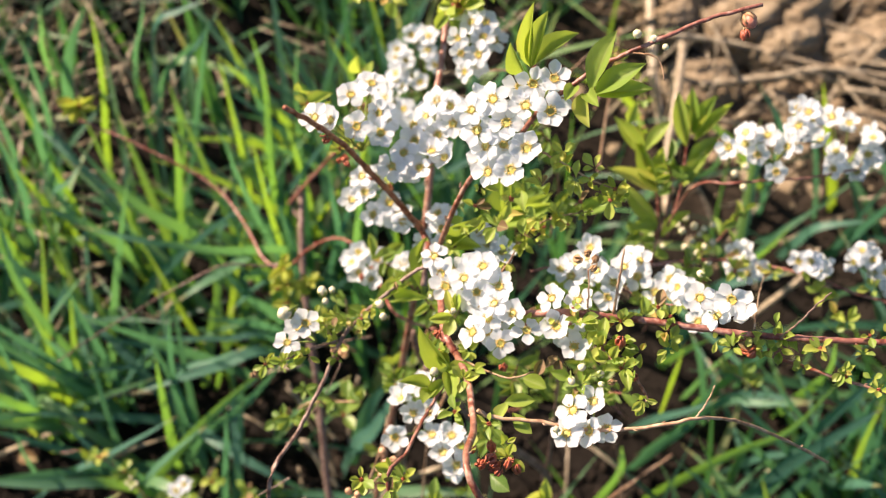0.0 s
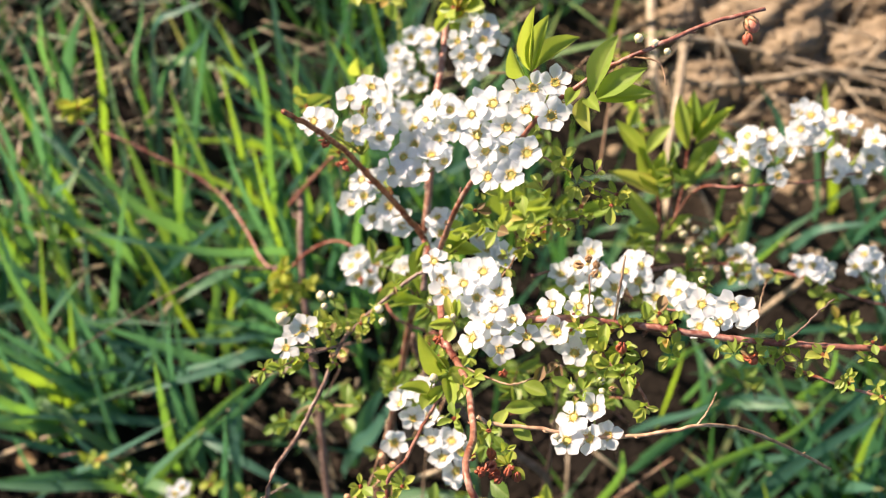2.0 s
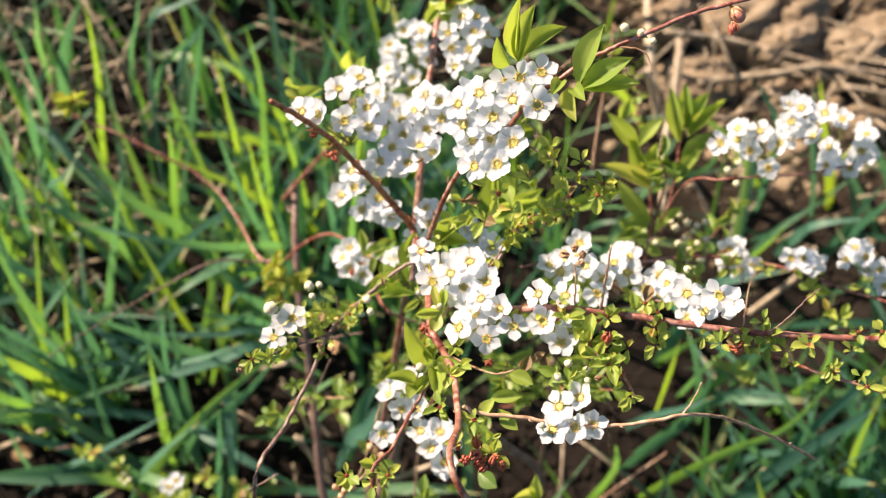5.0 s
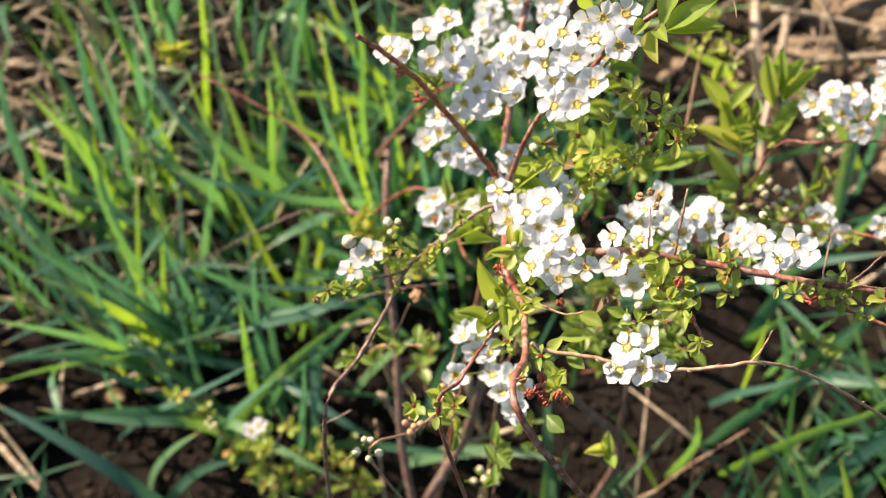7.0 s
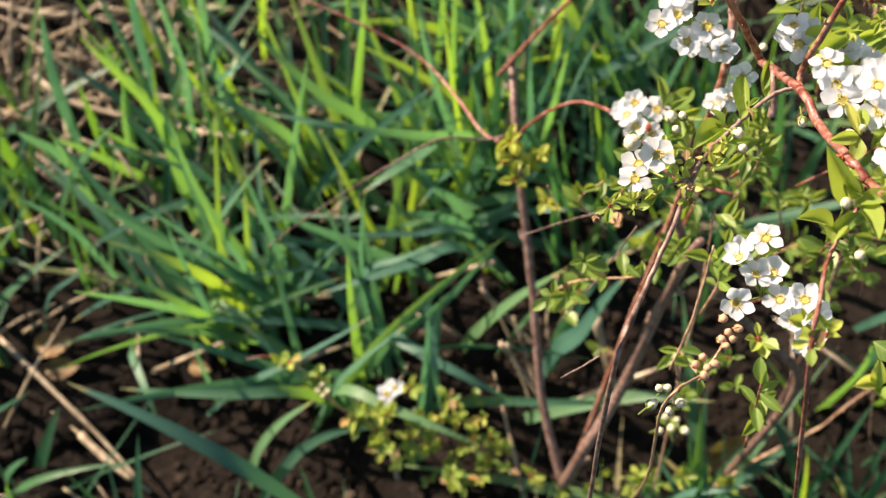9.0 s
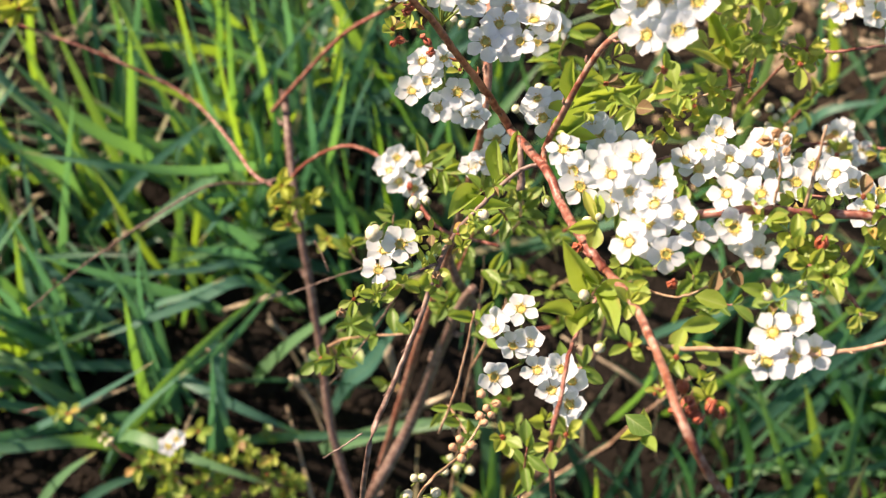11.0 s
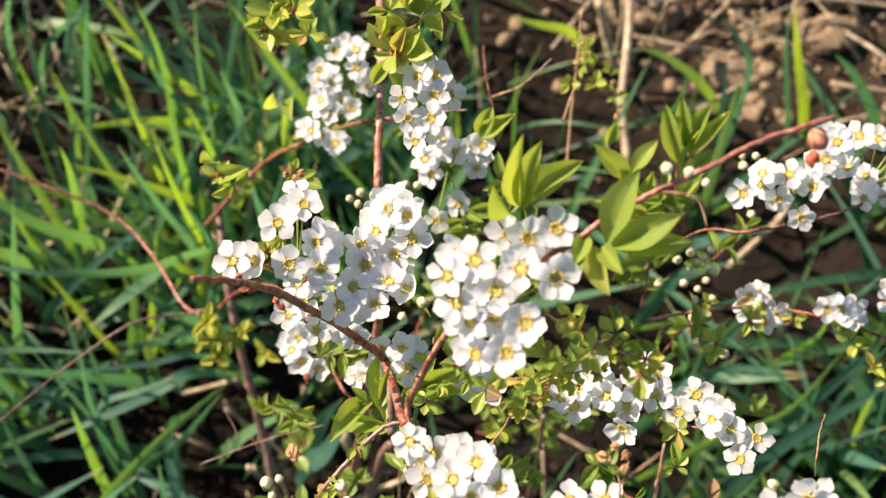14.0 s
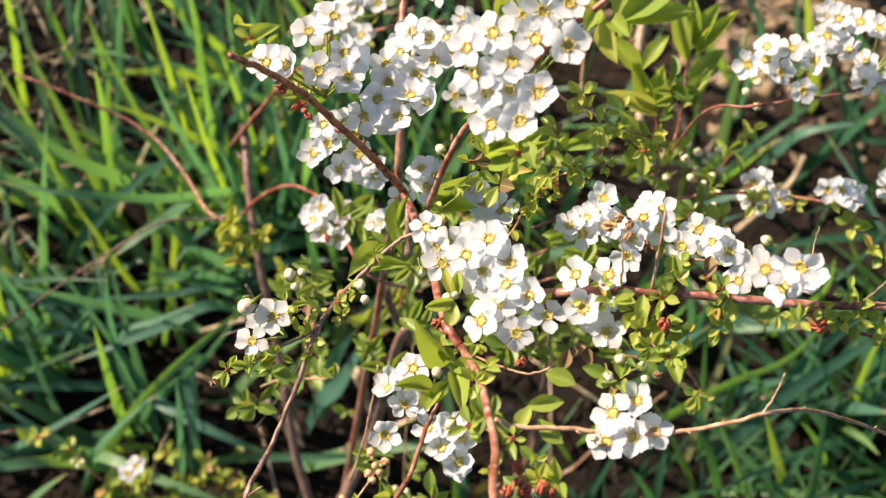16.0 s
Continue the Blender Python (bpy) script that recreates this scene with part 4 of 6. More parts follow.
for k, (x, y) in enumerate([(-0.211, -0.108), (-0.227, -0.118), (-0.110, -0.073), (-0.094, -0.011), (-0.260, -0.127), (-0.182, -0.033), (-0.122, -0.002), (-0.161, -0.150), (-0.275, -0.026), (-0.144, -0.086), (0.250, -0.185), (0.295, -0.215), (0.315, -0.150), (0.205, -0.225), (-0.060, 0.030), (-0.035, 0.080), (-0.095, 0.075), (-0.010, 0.045)]):
    tussock(x, y, 11, 40 + k)

# ---- the flowering shrub ----
shrub = tagged(new("spirea_shrub"), "white-flowering spirea shrub with arching red-brown twigs growing in grass", "shrub")
shrub.location = (-0.0516, -0.2272, 0)
EYE = Vector((-0.02, -0.40, 0.75))
STEM, LINE = {}, {}


def stem(key, name, points, r0, r1, mat):
    bm = bmesh.new()
    rng = random.Random(key)
    r0, r1 = r0 * 0.66, r1 * 0.66
    line = smooth_line(points, 7)
    wob = [p + Vector([rng.gauss(0, 0.0001) for _ in range(3)]) if 0 < i < len(line) - 1 else p for i, p in enumerate(line)]
    LINE[key] = line
    tube(bm, wob, r0, r1, 8, knots=0.08, rng=rng)
    for i in range(4, len(line) - 3, 5):
        if rng.random() < 0.55:
            d = (line[i + 1] - line[i]).normalized()
            o = d.cross(Vector((rng.gauss(0, 1), rng.gauss(0, 1), rng.gauss(0, 1)))).normalized()
            tube(bm, [line[i], line[i] + o * r0 * 1.5 + d * r0 * 0.8, line[i] + o * r0 * 1.9 + d * r0 * 2.2], r0 * 0.55, r0 * 0.15, 5)
    STEM[key] = part(name, bm, mat, shrub)


stem("upper", "branch", [(-0.0062, -0.2154, 0.4008), (-0.0084, -0.2138, 0.4051), (-0.013, -0.2129, 0.4148), (-0.0192, -0.211, 0.4261), (-0.0242, -0.2109, 0.4364), (-0.0305, -0.2109, 0.4501), (-0.0379, -0.2133, 0.4647), (-0.0457, -0.2173, 0.4797)], 0.0018, 0.0012, "bark_brown")
stem("main", "branch", [(0.0306, -0.2271, -0.01), (0.102, -0.3775, 0.175), (0.0502, -0.3498, 0.3838), (0.0089, -0.3321, 0.477), (0.0081, -0.3079, 0.4641), (0.0066, -0.2905, 0.4543), (0.0036, -0.28, 0.4474)], 0.0012, 0.0016, "bark_orange")
stem("main_up", "branch", [(0.0036, -0.28, 0.4474), (0.0005, -0.2734, 0.4465), (-0.0007, -0.254, 0.4298), (-0.0025, -0.2422, 0.426), (-0.0062, -0.2154, 0.4008)], 0.0017, 0.0019, "bark_red")
stem("crown", "twig", [(-0.0025, -0.2421, 0.4249), (-0.0016, -0.2347, 0.4233), (0.0019, -0.2327, 0.4415), (0.0078, -0.2284, 0.4576), (0.0139, -0.2275, 0.4672)], 0.0015, 0.0011, "bark_orange")
stem("left", "twig", [(-0.0034, -0.2383, 0.4224), (-0.0089, -0.239, 0.4198), (-0.017, -0.245, 0.4176), (-0.0258, -0.2534, 0.4164), (-0.0313, -0.2639, 0.4221), (-0.0373, -0.2765, 0.4163), (-0.044, -0.2898, 0.4124), (-0.0527, -0.3099, 0.4082), (-0.057, -0.329, 0.3004), (-0.0563, -0.3378, 0.1863), (-0.0516, -0.2272, -0.01)], 0.0009, 0.0011, "bark_grey")
stem("left_side", "twig", [(-0.0313, -0.2639, 0.4221), (-0.037, -0.2674, 0.4247), (-0.0434, -0.2714, 0.4282), (-0.0515, -0.2763, 0.4289), (-0.057, -0.2787, 0.4288)], 0.0006, 0.0004, "bark_grey")
stem("right_long", "twig", [(0.0158, -0.2678, 0.4462), (0.0343, -0.2725, 0.4584), (0.0501, -0.2743, 0.4586), (0.0656, -0.2768, 0.4595), (0.0811, -0.2793, 0.4592), (0.096, -0.2817, 0.4614), (0.1082, -0.2828, 0.4619), (0.1262, -0.284, 0.4635), (0.1408, -0.2841, 0.4658)], 0.0017, 0.0013, "bark_red")
stem("right_low", "twig", [(0.0796, -0.2793, 0.4592), (0.0887, -0.2846, 0.4575), (0.0979, -0.2877, 0.4569), (0.1098, -0.2922, 0.4567), (0.1231, -0.2968, 0.4565), (0.1347, -0.3022, 0.4558)], 0.0008, 0.0006, "bark_orange")
stem("right_spur", "twig", [(0.0929, -0.2817, 0.4614), (0.0968, -0.2798, 0.4658), (0.1008, -0.2767, 0.4698), (0.1052, -0.2739, 0.4736)], 0.0005, 0.0003, "bark_grey")
stem("fork", "twig", [(0.0094, -0.3002, 0.4546), (0.0133, -0.3019, 0.4537), (0.0271, -0.304, 0.4548), (0.0377, -0.306, 0.4548), (0.0498, -0.3063, 0.4558), (0.0602, -0.306, 0.4583), (0.0687, -0.3046, 0.4596), (0.0805, -0.3018, 0.4503), (0.0969, -0.3006, 0.4339), (0.1157, -0.301, 0.4142)], 0.0009, 0.0007, "bark_tan")
stem("fork_side", "twig", [(0.0677, -0.3047, 0.4595), (0.0706, -0.3014, 0.4619), (0.0727, -0.2976, 0.4652)], 0.0004, 0.00025, "bark_tan")
stem("red_end", "twig", [(0.0198, -0.2261, 0.4725), (0.0275, -0.2254, 0.4912), (0.034, -0.2245, 0.4985), (0.0407, -0.2213, 0.5026), (0.0494, -0.2191, 0.5072), (0.0595, -0.217, 0.5118), (0.0698, -0.2137, 0.5147), (0.0843, -0.2115, 0.5182)], 0.0012, 0.0008, "bark_red")
stem("red_end_side", "twig", [(0.0494, -0.2191, 0.5072), (0.0551, -0.2206, 0.5086), (0.0578, -0.2223, 0.5077), (0.0591, -0.2267, 0.5053)], 0.0004, 0.00025, "bark_tan")
stem("right_back", "twig", [(0.0836, -0.1865, 0.3254), (0.1032, -0.1869, 0.3308), (0.1258, -0.1885, 0.33), (0.1455, -0.1975, 0.3365), (0.1572, -0.2046, 0.3383), (0.1774, -0.2126, 0.3396)], 0.0009, 0.0008, "bark_red")
stem("kink_stem", "branch", [(-0.0536, -0.2393, 0.0517), (-0.0635, -0.2057, 0.0833), (-0.0664, -0.1798, 0.1116), (-0.0685, -0.1583, 0.1324), (-0.0728, -0.1274, 0.1684), (-0.0752, -0.0997, 0.1866), (-0.0759, -0.0766, 0.1917), (-0.0768, -0.0693, 0.195)], 0.0036, 0.0026, "bark_dark")
stem("kink_up", "twig", [(-0.0825, -0.0777, 0.1914), (-0.0694, -0.0767, 0.214), (-0.0487, -0.0761, 0.2476), (-0.0315, -0.0794, 0.2687), (-0.0089, -0.0846, 0.2917), (0.0172, -0.0894, 0.3019)], 0.0016, 0.001, "bark_red")
stem("joint_right", "twig", [(-0.0747, -0.1296, 0.2206), (-0.0648, -0.1276, 0.233), (-0.0512, -0.1334, 0.253), (-0.038, -0.148, 0.2689), (-0.0276, -0.176, 0.2895), (-0.0194, -0.1972, 0.3022), (-0.0005, -0.2083, 0.3089)], 0.0012, 0.0009, "bark_red")
stem("joint_left", "twig", [(-0.0795, -0.1293, 0.2206), (-0.0894, -0.1305, 0.2196), (-0.1083, -0.1347, 0.2279), (-0.1299, -0.1466, 0.2269), (-0.1506, -0.1627, 0.2296), (-0.1649, -0.1789, 0.2381), (-0.177, -0.1925, 0.2423)], 0.0011, 0.0004, "bark_dark")
stem("joint_tip", "twig", [(-0.0821, -0.1318, 0.2193), (-0.0905, -0.1239, 0.2171), (-0.1014, -0.102, 0.2102), (-0.1127, -0.0843, 0.2067), (-0.1265, -0.0725, 0.2090), (-0.1440, -0.0650, 0.2150), (-0.1670, -0.0550, 0.2200), (-0.1990, -0.0400, 0.2200), (-0.2060, -0.0370, 0.2230)], 0.0013, 0.0008, "bark_red")
stem("dark_arch", "branch", [(-0.0139, -0.1846, 0.2586), (-0.0099, -0.1916, 0.2446), (0.0014, -0.1975, 0.2203), (0.0158, -0.2036, 0.1961), (0.0355, -0.2051, 0.1632), (0.0559, -0.2119, 0.117), (0.0306, -0.2271, -0.01)], 0.0026, 0.0034, "bark_dark")
stem("base_long", "branch", [(-0.0536, -0.2393, 0.0517), (-0.0433, -0.2333, 0.099), (-0.026, -0.2134, 0.1347), (-0.0157, -0.2038, 0.1946), (-0.0095, -0.2049, 0.2495), (-0.0067, -0.2074, 0.2705)], 0.0048, 0.0028, "bark_grey")
stem("thin_a", "twig", [(-0.014, -0.2596, 0.114), (-0.0106, -0.2437, 0.1765), (-0.0086, -0.2308, 0.2046), (-0.0061, -0.223, 0.2413), (-0.0036, -0.2076, 0.2705), (-0.0041, -0.205, 0.2937)], 0.0008, 0.0005, "bark_tan")
stem("front_left", "twig", [(0.0306, -0.2271, -0.01), (0.0226, -0.3427, 0.1875), (0.0012, -0.334, 0.3338), (-0.0143, -0.3227, 0.4479), (-0.01, -0.3086, 0.4443), (-0.0063, -0.2981, 0.4386), (-0.0031, -0.2913, 0.4367), (0.0026, -0.2834, 0.441)], 0.001, 0.0007, "bark_red")
stem("thin_b", "twig", [(-0.017, -0.2519, 0.3579), (-0.0192, -0.2589, 0.3483), (-0.0225, -0.2679, 0.3377), (-0.0282, -0.2774, 0.3211)], 0.0005, 0.0006, "bark_tan")
stem("back_main", "branch", [(0.0037, -0.0737, 0.376), (0.002, -0.099, 0.3849), (0.0002, -0.1209, 0.3843), (-0.003, -0.1478, 0.3809), (-0.0047, -0.1686, 0.3695), (-0.0075, -0.1863, 0.3483), (-0.0157, -0.1957, 0.2747), (-0.0264, -0.2015, 0.1802), (-0.0516, -0.2272, -0.01)], 0.0019, 0.0024, "bark_orange")
stem("back_cross", "twig", [(-0.0031, -0.1315, 0.3785), (0.0123, -0.1296, 0.3795), (0.0266, -0.1296, 0.3795)], 0.0006, 0.0005, "bark_tan")
stem("back_shootR", "twig", [(0.09, -0.1698, 0.2889), (0.092, -0.1576, 0.3071), (0.09, -0.1454, 0.3195), (0.0844, -0.1355, 0.3306), (0.0773, -0.1252, 0.3363)], 0.0009, 0.0006, "bark_red")
stem("back_shootR2", "twig", [(0.0974, -0.1569, 0.296), (0.1017, -0.1428, 0.3152), (0.1032, -0.1307, 0.3276), (0.1058, -0.1189, 0.3397)], 0.0009, 0.0006, "bark_red")
stem("far_right_arm", "twig", [(0.0948, -0.1601, 0.3114), (0.0979, -0.169, 0.3579), (0.1078, -0.1759, 0.3712), (0.1227, -0.175, 0.3717), (0.139, -0.1714, 0.3679), (0.1616, -0.1632, 0.361)], 0.0008, 0.0006, "bark_red")
stem("heart_twig", "twig", [(0.048, -0.275, 0.4575), (0.044, -0.279, 0.457), (0.0452, -0.285, 0.457), (0.049, -0.288, 0.457), (0.053, -0.292, 0.457), (0.055, -0.296, 0.457), (0.056, -0.299, 0.457)], 0.0009, 0.0006, "bark_orange")
stem("dry_twig", "twig", [(0.0036, -0.281, 0.4465), (0.0138, -0.286, 0.447), (0.020, -0.288, 0.448), (0.028, -0.285, 0.448), (0.033, -0.2835, 0.4485)], 0.0005, 0.0003, "bark_tan")
stem("bud_shoot", "twig", [(-0.0300, -0.2450, -0.0100), (-0.0320, -0.2950, 0.2500), (-0.0396, -0.3148, 0.3940), (-0.0276, -0.3024, 0.3840), (-0.0190, -0.2895, 0.3750)], 0.0008, 0.0005, "bark_tan")
stem("bud_shoot_side", "twig", [(-0.0276, -0.3024, 0.3780), (-0.0276, -0.3024, 0.3860)], 0.0005, 0.0004, "bark_tan")
stem("seed_stalk", "twig", [(0.0405, -0.2735, 0.4585), (0.0402, -0.270, 0.468), (0.0400, -0.2655, 0.4715)], 0.0005, 0.0003, "bark_tan")
stem("crown_right_twig", "twig", [(0.0281, -0.2325, 0.4793), (0.0357, -0.2379, 0.4797), (0.0418, -0.2421, 0.4797), (0.0503, -0.2457, 0.4789)], 0.0005, 0.0003, "bark_tan")
stem("mid_twig", "twig", [(0.0148, -0.2513, 0.4358), (0.0199, -0.247, 0.4405), (0.0255, -0.2412, 0.4494), (0.0335, -0.24, 0.4558), (0.0442, -0.2394, 0.4584)], 0.0005, 0.0003, "bark_tan")
stem("mid_support", "twig", [(0.0301, -0.2259, 0.395), (0.0447, -0.2195, 0.3872), (0.0572, -0.2293, 0.3932), (0.0672, -0.2388, 0.3993), (0.0795, -0.2457, 0.407)], 0.0007, 0.0005, "bark_red")
stem("loose_low", "twig", [(0.0278, -0.2318, 0.0185), (0.0544, -0.2194, 0.0363), (0.08, -0.2102, 0.0527), (0.096, -0.2008, 0.0687), (0.1294, -0.1824, 0.0897)], 0.0012, 0.0006, "bark_tan")
stem("loose_low2", "twig", [(0.1316, -0.2466, 0.0162), (0.118, -0.2262, 0.0471), (0.1011, -0.2228, 0.0699), (0.0945, -0.2044, 0.1221), (0.0869, -0.199, 0.1683)], 0.0005, 0.0003, "bark_tan")
stem("base_right", "branch", [(0.0483, -0.2156, -0.0613), (0.0542, -0.2053, 0.0098), (0.0545, -0.2079, 0.0967), (0.0542, -0.2044, 0.1864), (0.0524, -0.1987, 0.2551)], 0.0022, 0.0012, "bark_dark")
stem("creep", "twig", [(-0.0271, -0.2027, -0.0808), (-0.0629, -0.2078, -0.0406), (-0.0887, -0.2067, -0.0082), (-0.1126, -0.2091, 0.0227), (-0.1411, -0.2075, 0.0442), (-0.1684, -0.2008, 0.0626), (-0.1843, -0.1868, 0.0738), (-0.2022, -0.1798, 0.0873), (-0.2179, -0.1801, 0.0864)], 0.001, 0.0004, "bark_red")
stem("spur_a", "twig", [(0.0478, -0.2735, 0.4590), (0.0486, -0.2680, 0.4690), (0.0494, -0.2625, 0.4770)], 0.0007, 0.0004, "bark_tan")
stem("spur_b", "twig", [(0.095, -0.2634, 0.4282), (0.0961, -0.2551, 0.4343), (0.0972, -0.2509, 0.4386)], 0.0004, 0.00025, "bark_tan")
stem("spur_c", "twig", [(-0.0381, -0.2381, 0.3443), (-0.0447, -0.2389, 0.321), (-0.0535, -0.2449, 0.3061), (-0.062, -0.2489, 0.2921)], 0.0005, 0.0003, "bark_grey")
stem("spur_d", "twig", [(-0.0298, -0.2038, 0.2946), (-0.0461, -0.2054, 0.2917), (-0.0601, -0.2079, 0.2887), (-0.075, -0.2113, 0.2851)], 0.0005, 0.0003, "bark_grey")
stem("spur_e", "twig", [(-0.0643, -0.1948, 0.294), (-0.0618, -0.1997, 0.2921), (-0.0599, -0.2055, 0.2898)], 0.0004, 0.0003, "bark_grey")
stem("spur_f", "twig", [(0.0425, -0.0908, 0.3153), (0.0521, -0.093, 0.3257), (0.0628, -0.0901, 0.3381)], 0.0006, 0.0003, "bark_tan")
stem("spur_g", "twig", [(0.066, -0.1068, 0.3208), (0.0691, -0.1003, 0.3235), (0.0716, -0.0958, 0.3255)], 0.0006, 0.0004, "bark_tan")
stem("spur_h", "twig", [(0.0409, -0.073, 0.3223), (0.0409, -0.0847, 0.3176), (0.0421, -0.0947, 0.3137)], 0.0006, 0.0004, "bark_red")
stem("spur_i", "twig", [(-0.0525, -0.2872, 0.3591), (-0.0574, -0.2895, 0.3574), (-0.064, -0.2924, 0.3553)], 0.0004, 0.0003, "bark_grey")
stem("right_tall", "twig", [(0.0822, -0.0537, 0.3105), (0.0799, -0.0686, 0.2936), (0.0775, -0.0822, 0.2773), (0.0746, -0.1008, 0.2589)], 0.0007, 0.0009, "bark_tan")
stem("dead_stub", "twig", [(-0.0058, -0.2236, 0.4105), (-0.0058, -0.2266, 0.4114), (-0.006, -0.2321, 0.4092), (-0.0062, -0.2368, 0.4052)], 0.0007, 0.0019, "bark_grey")


# ---- flowers ----
def flower_mesh(seed):
    """Five rounded hollow petals on narrow claws, a golden ring, short stamens and an olive cup; 9 mm across."""
    rng = random.Random(seed)
    bm = bmesh.new()
    cup = rng.uniform(0.0, 0.22) if seed % 3 else rng.uniform(0.40, 0.75)
    for k in range(5):
        a = 2 * math.pi * k / 5 + rng.gauss(0, 0.08)
        ln, wd = 0.0043 * rng.uniform(0.90, 1.06), 0.0040 * rng.uniform(0.86, 1.06)
        c, tilt = cup + rng.gauss(0, 0.12), rng.gauss(0, 0.14)
        hollow = rng.uniform(0.0003, 0.0009)
        rot = Matrix.Rotation(a, 3, "Z")
        grid = []
        for i in range(8):
            t = i / 7
            w = wd * 0.5 * (0.16, 0.34, 0.66, 0.90, 1.0, 0.98, 0.80, 0.42)[i]
            row = []
            for j in range(5):
                s = (j - 2) / 2
                x = 0.0006 + ln * t * (1 - 0.1 * c) - 0.00050 * s * s * (t ** 3)
                z = ln * (c * t * t * 0.75 + 0.08 * t) + hollow * s * s * math.sin(math.pi * t) + hollow * 0.5 * max(0, t - 0.6) - 0.0003 * t ** 3 + s * w * tilt
                z += 0.00010 * math.sin(7 * s + 5 * t + seed + k)
                row.append(bm.verts.new(rot @ Vector((x, s * w, z))))
            grid.append(row)
        for p, q in zip(grid, grid[1:]):
            for j in range(4):
                bm.faces.new((p[j], p[j + 1], q[j + 1], q[j]))
    ball(bm, (0, 0, 0.0), 0.0012, 2, (1, 1, 0.22), 10, 5)
    for k in range(10):
        a = 2 * math.pi * (k + 0.5) / 10
        bmesh_ball(bm, Vector((math.cos(a) * 0.00105, math.sin(a) * 0.00105, 0.00028)), 0.00036, 1)
    for k in range(14):
        a = 2 * math.pi * k / 14 + rng.gauss(0, 0.15)
        r = rng.uniform(0.0010, 0.0016)
        p0 = Vector((math.cos(a) * 0.0009, math.sin(a) * 0.0009, 0.0002))
        p1 = Vector((math.cos(a) * r, math.sin(a) * r, rng.uniform(0.0005, 0.0010)))
        tube(bm, [p0, p1], 0.00006, 0.00004, 3, 0)
        bmesh_ball(bm, p1, 0.00021, 1)
    for k in range(5):
        a = 2 * math.pi * (k + 0.5) / 5
        d = Vector((math.cos(a), math.sin(a), 0))
        tube(bm, [Vector((0, 0, -0.0012)), d * 0.0009 + Vector((0, 0, -0.0004)), d * 0.0018 + Vector((0, 0, -0.0002))], 0.0006, 0.00015, 5, 3)
    me = bpy.data.meshes.new("flower")
    bm.to_mesh(me)
    bm.free()
    for m in ("petal", "stamen", "disc", "sepal"):
        me.materials.append(MAT[m])
    for p in me.polygons:
        p.use_smooth = True
    return me


def bmesh_ball(bm, c, r, slot):
    v = [bm.verts.new(c + Vector(d) * r) for d in ((1, 0, 0), (-1, 0, 0), (0, 1, 0), (0, -1, 0), (0, 0, 1), (0, 0, -1))]
    for i, j, k in ((0, 2, 4), (2, 1, 4), (1, 3, 4), (3, 0, 4), (2, 0, 5), (1, 2, 5), (3, 1, 5), (0, 3, 5)):
        bm.faces.new((v[i], v[j], v[k])).material_index = slot


FLOWERS = [flower_mesh(s) for s in range(15)]
flower_rng = random.Random(3)


def cluster(base, places, fill=0, label="cluster of small white five-petalled flowers"):
    """An umbel: green flower stalks from one foot, an open flower on each."""
    base, rng = Vector(base), flower_rng
    places = [Vector(p) for p in places]
    mid = sum(places, Vector()) / len(places)
    for k in range(fill + max(1, len(places) // 3)):
        p = rng.choice(places)
        q = min((o for o in places if o is not p), key=lambda o: (o - p).length * rng.uniform(0.7, 1.4))
        places.append(p.lerp(q, rng.uniform(0.4, 0.65)) + Vector([rng.gauss(0, 0.002) for _ in range(3)]) - (EYE - mid).normalized() * rng.uniform(0.003, 0.008))
    bm = bmesh.new()
    for p in places:
        p = Vector(p)
        tube(bm, smooth_line([base, base.lerp(p, 0.5) + (EYE - mid).normalized() * -0.001, p + (base - p).normalized() * 0.0006], 3), 0.00035, 0.00028, 5)
    umbel = part("flower_head", bm, "sepal", shrub, label)
    for p in places:
        p = Vector(p)
        out = (p - mid) * 28.0
        n = (EYE - p).normalized() + out / max(1.0, out.length / 0.45) + Vector([rng.gauss(0, 0.27) for _ in range(3)]) - SUN_TRAVEL * 0.36 + Vector((0, 0, 0.1))
        shared("flower", rng.choice(FLOWERS), facing(p, n, rng.uniform(0, 6.28), rng.uniform(0.92, 1.12)), umbel)


cluster((0.0197, -0.2273, 0.468), [(0.008, -0.2266, 0.4916), (0.0138, -0.2247, 0.4941), (0.0174, -0.2308, 0.4915), (0.0225, -0.2285, 0.4964), (0.0245, -0.2228, 0.4984), (0.0303, -0.2218, 0.4995), (0.029, -0.2317, 0.4983), (0.0095, -0.2315, 0.4887), (0.0119, -0.2351, 0.4864), (0.0168, -0.2353, 0.4877), (0.0229, -0.2373, 0.4888), (0.0187, -0.2421, 0.4854), (0.0125, -0.241, 0.4825)], 3)
cluster((-0.0261, -0.2031, 0.4353), [(-0.0288, -0.196, 0.456), (-0.0223, -0.1917, 0.4561), (-0.02, -0.2, 0.4519), (-0.0396, -0.2042, 0.4556), (-0.0346, -0.2043, 0.4541), (-0.0268, -0.2048, 0.4517), (-0.0195, -0.2056, 0.4493)], 5)
cluster((-0.0044, -0.1892, 0.4118), [(-0.0093, -0.197, 0.4407), (-0.0055, -0.1944, 0.442), (-0.009, -0.2018, 0.4388), (-0.0016, -0.2002, 0.4399), (0.0032, -0.1969, 0.4414), (0.0024, -0.1916, 0.4435), (-0.0019, -0.1895, 0.4441)], 9)
cluster((-0.0089, -0.2012, 0.4175), [(-0.0124, -0.2087, 0.4424), (-0.016, -0.2126, 0.4406), (-0.0074, -0.2132, 0.4408), (-0.0036, -0.2084, 0.4429), (0.0006, -0.2104, 0.4423)], 6)
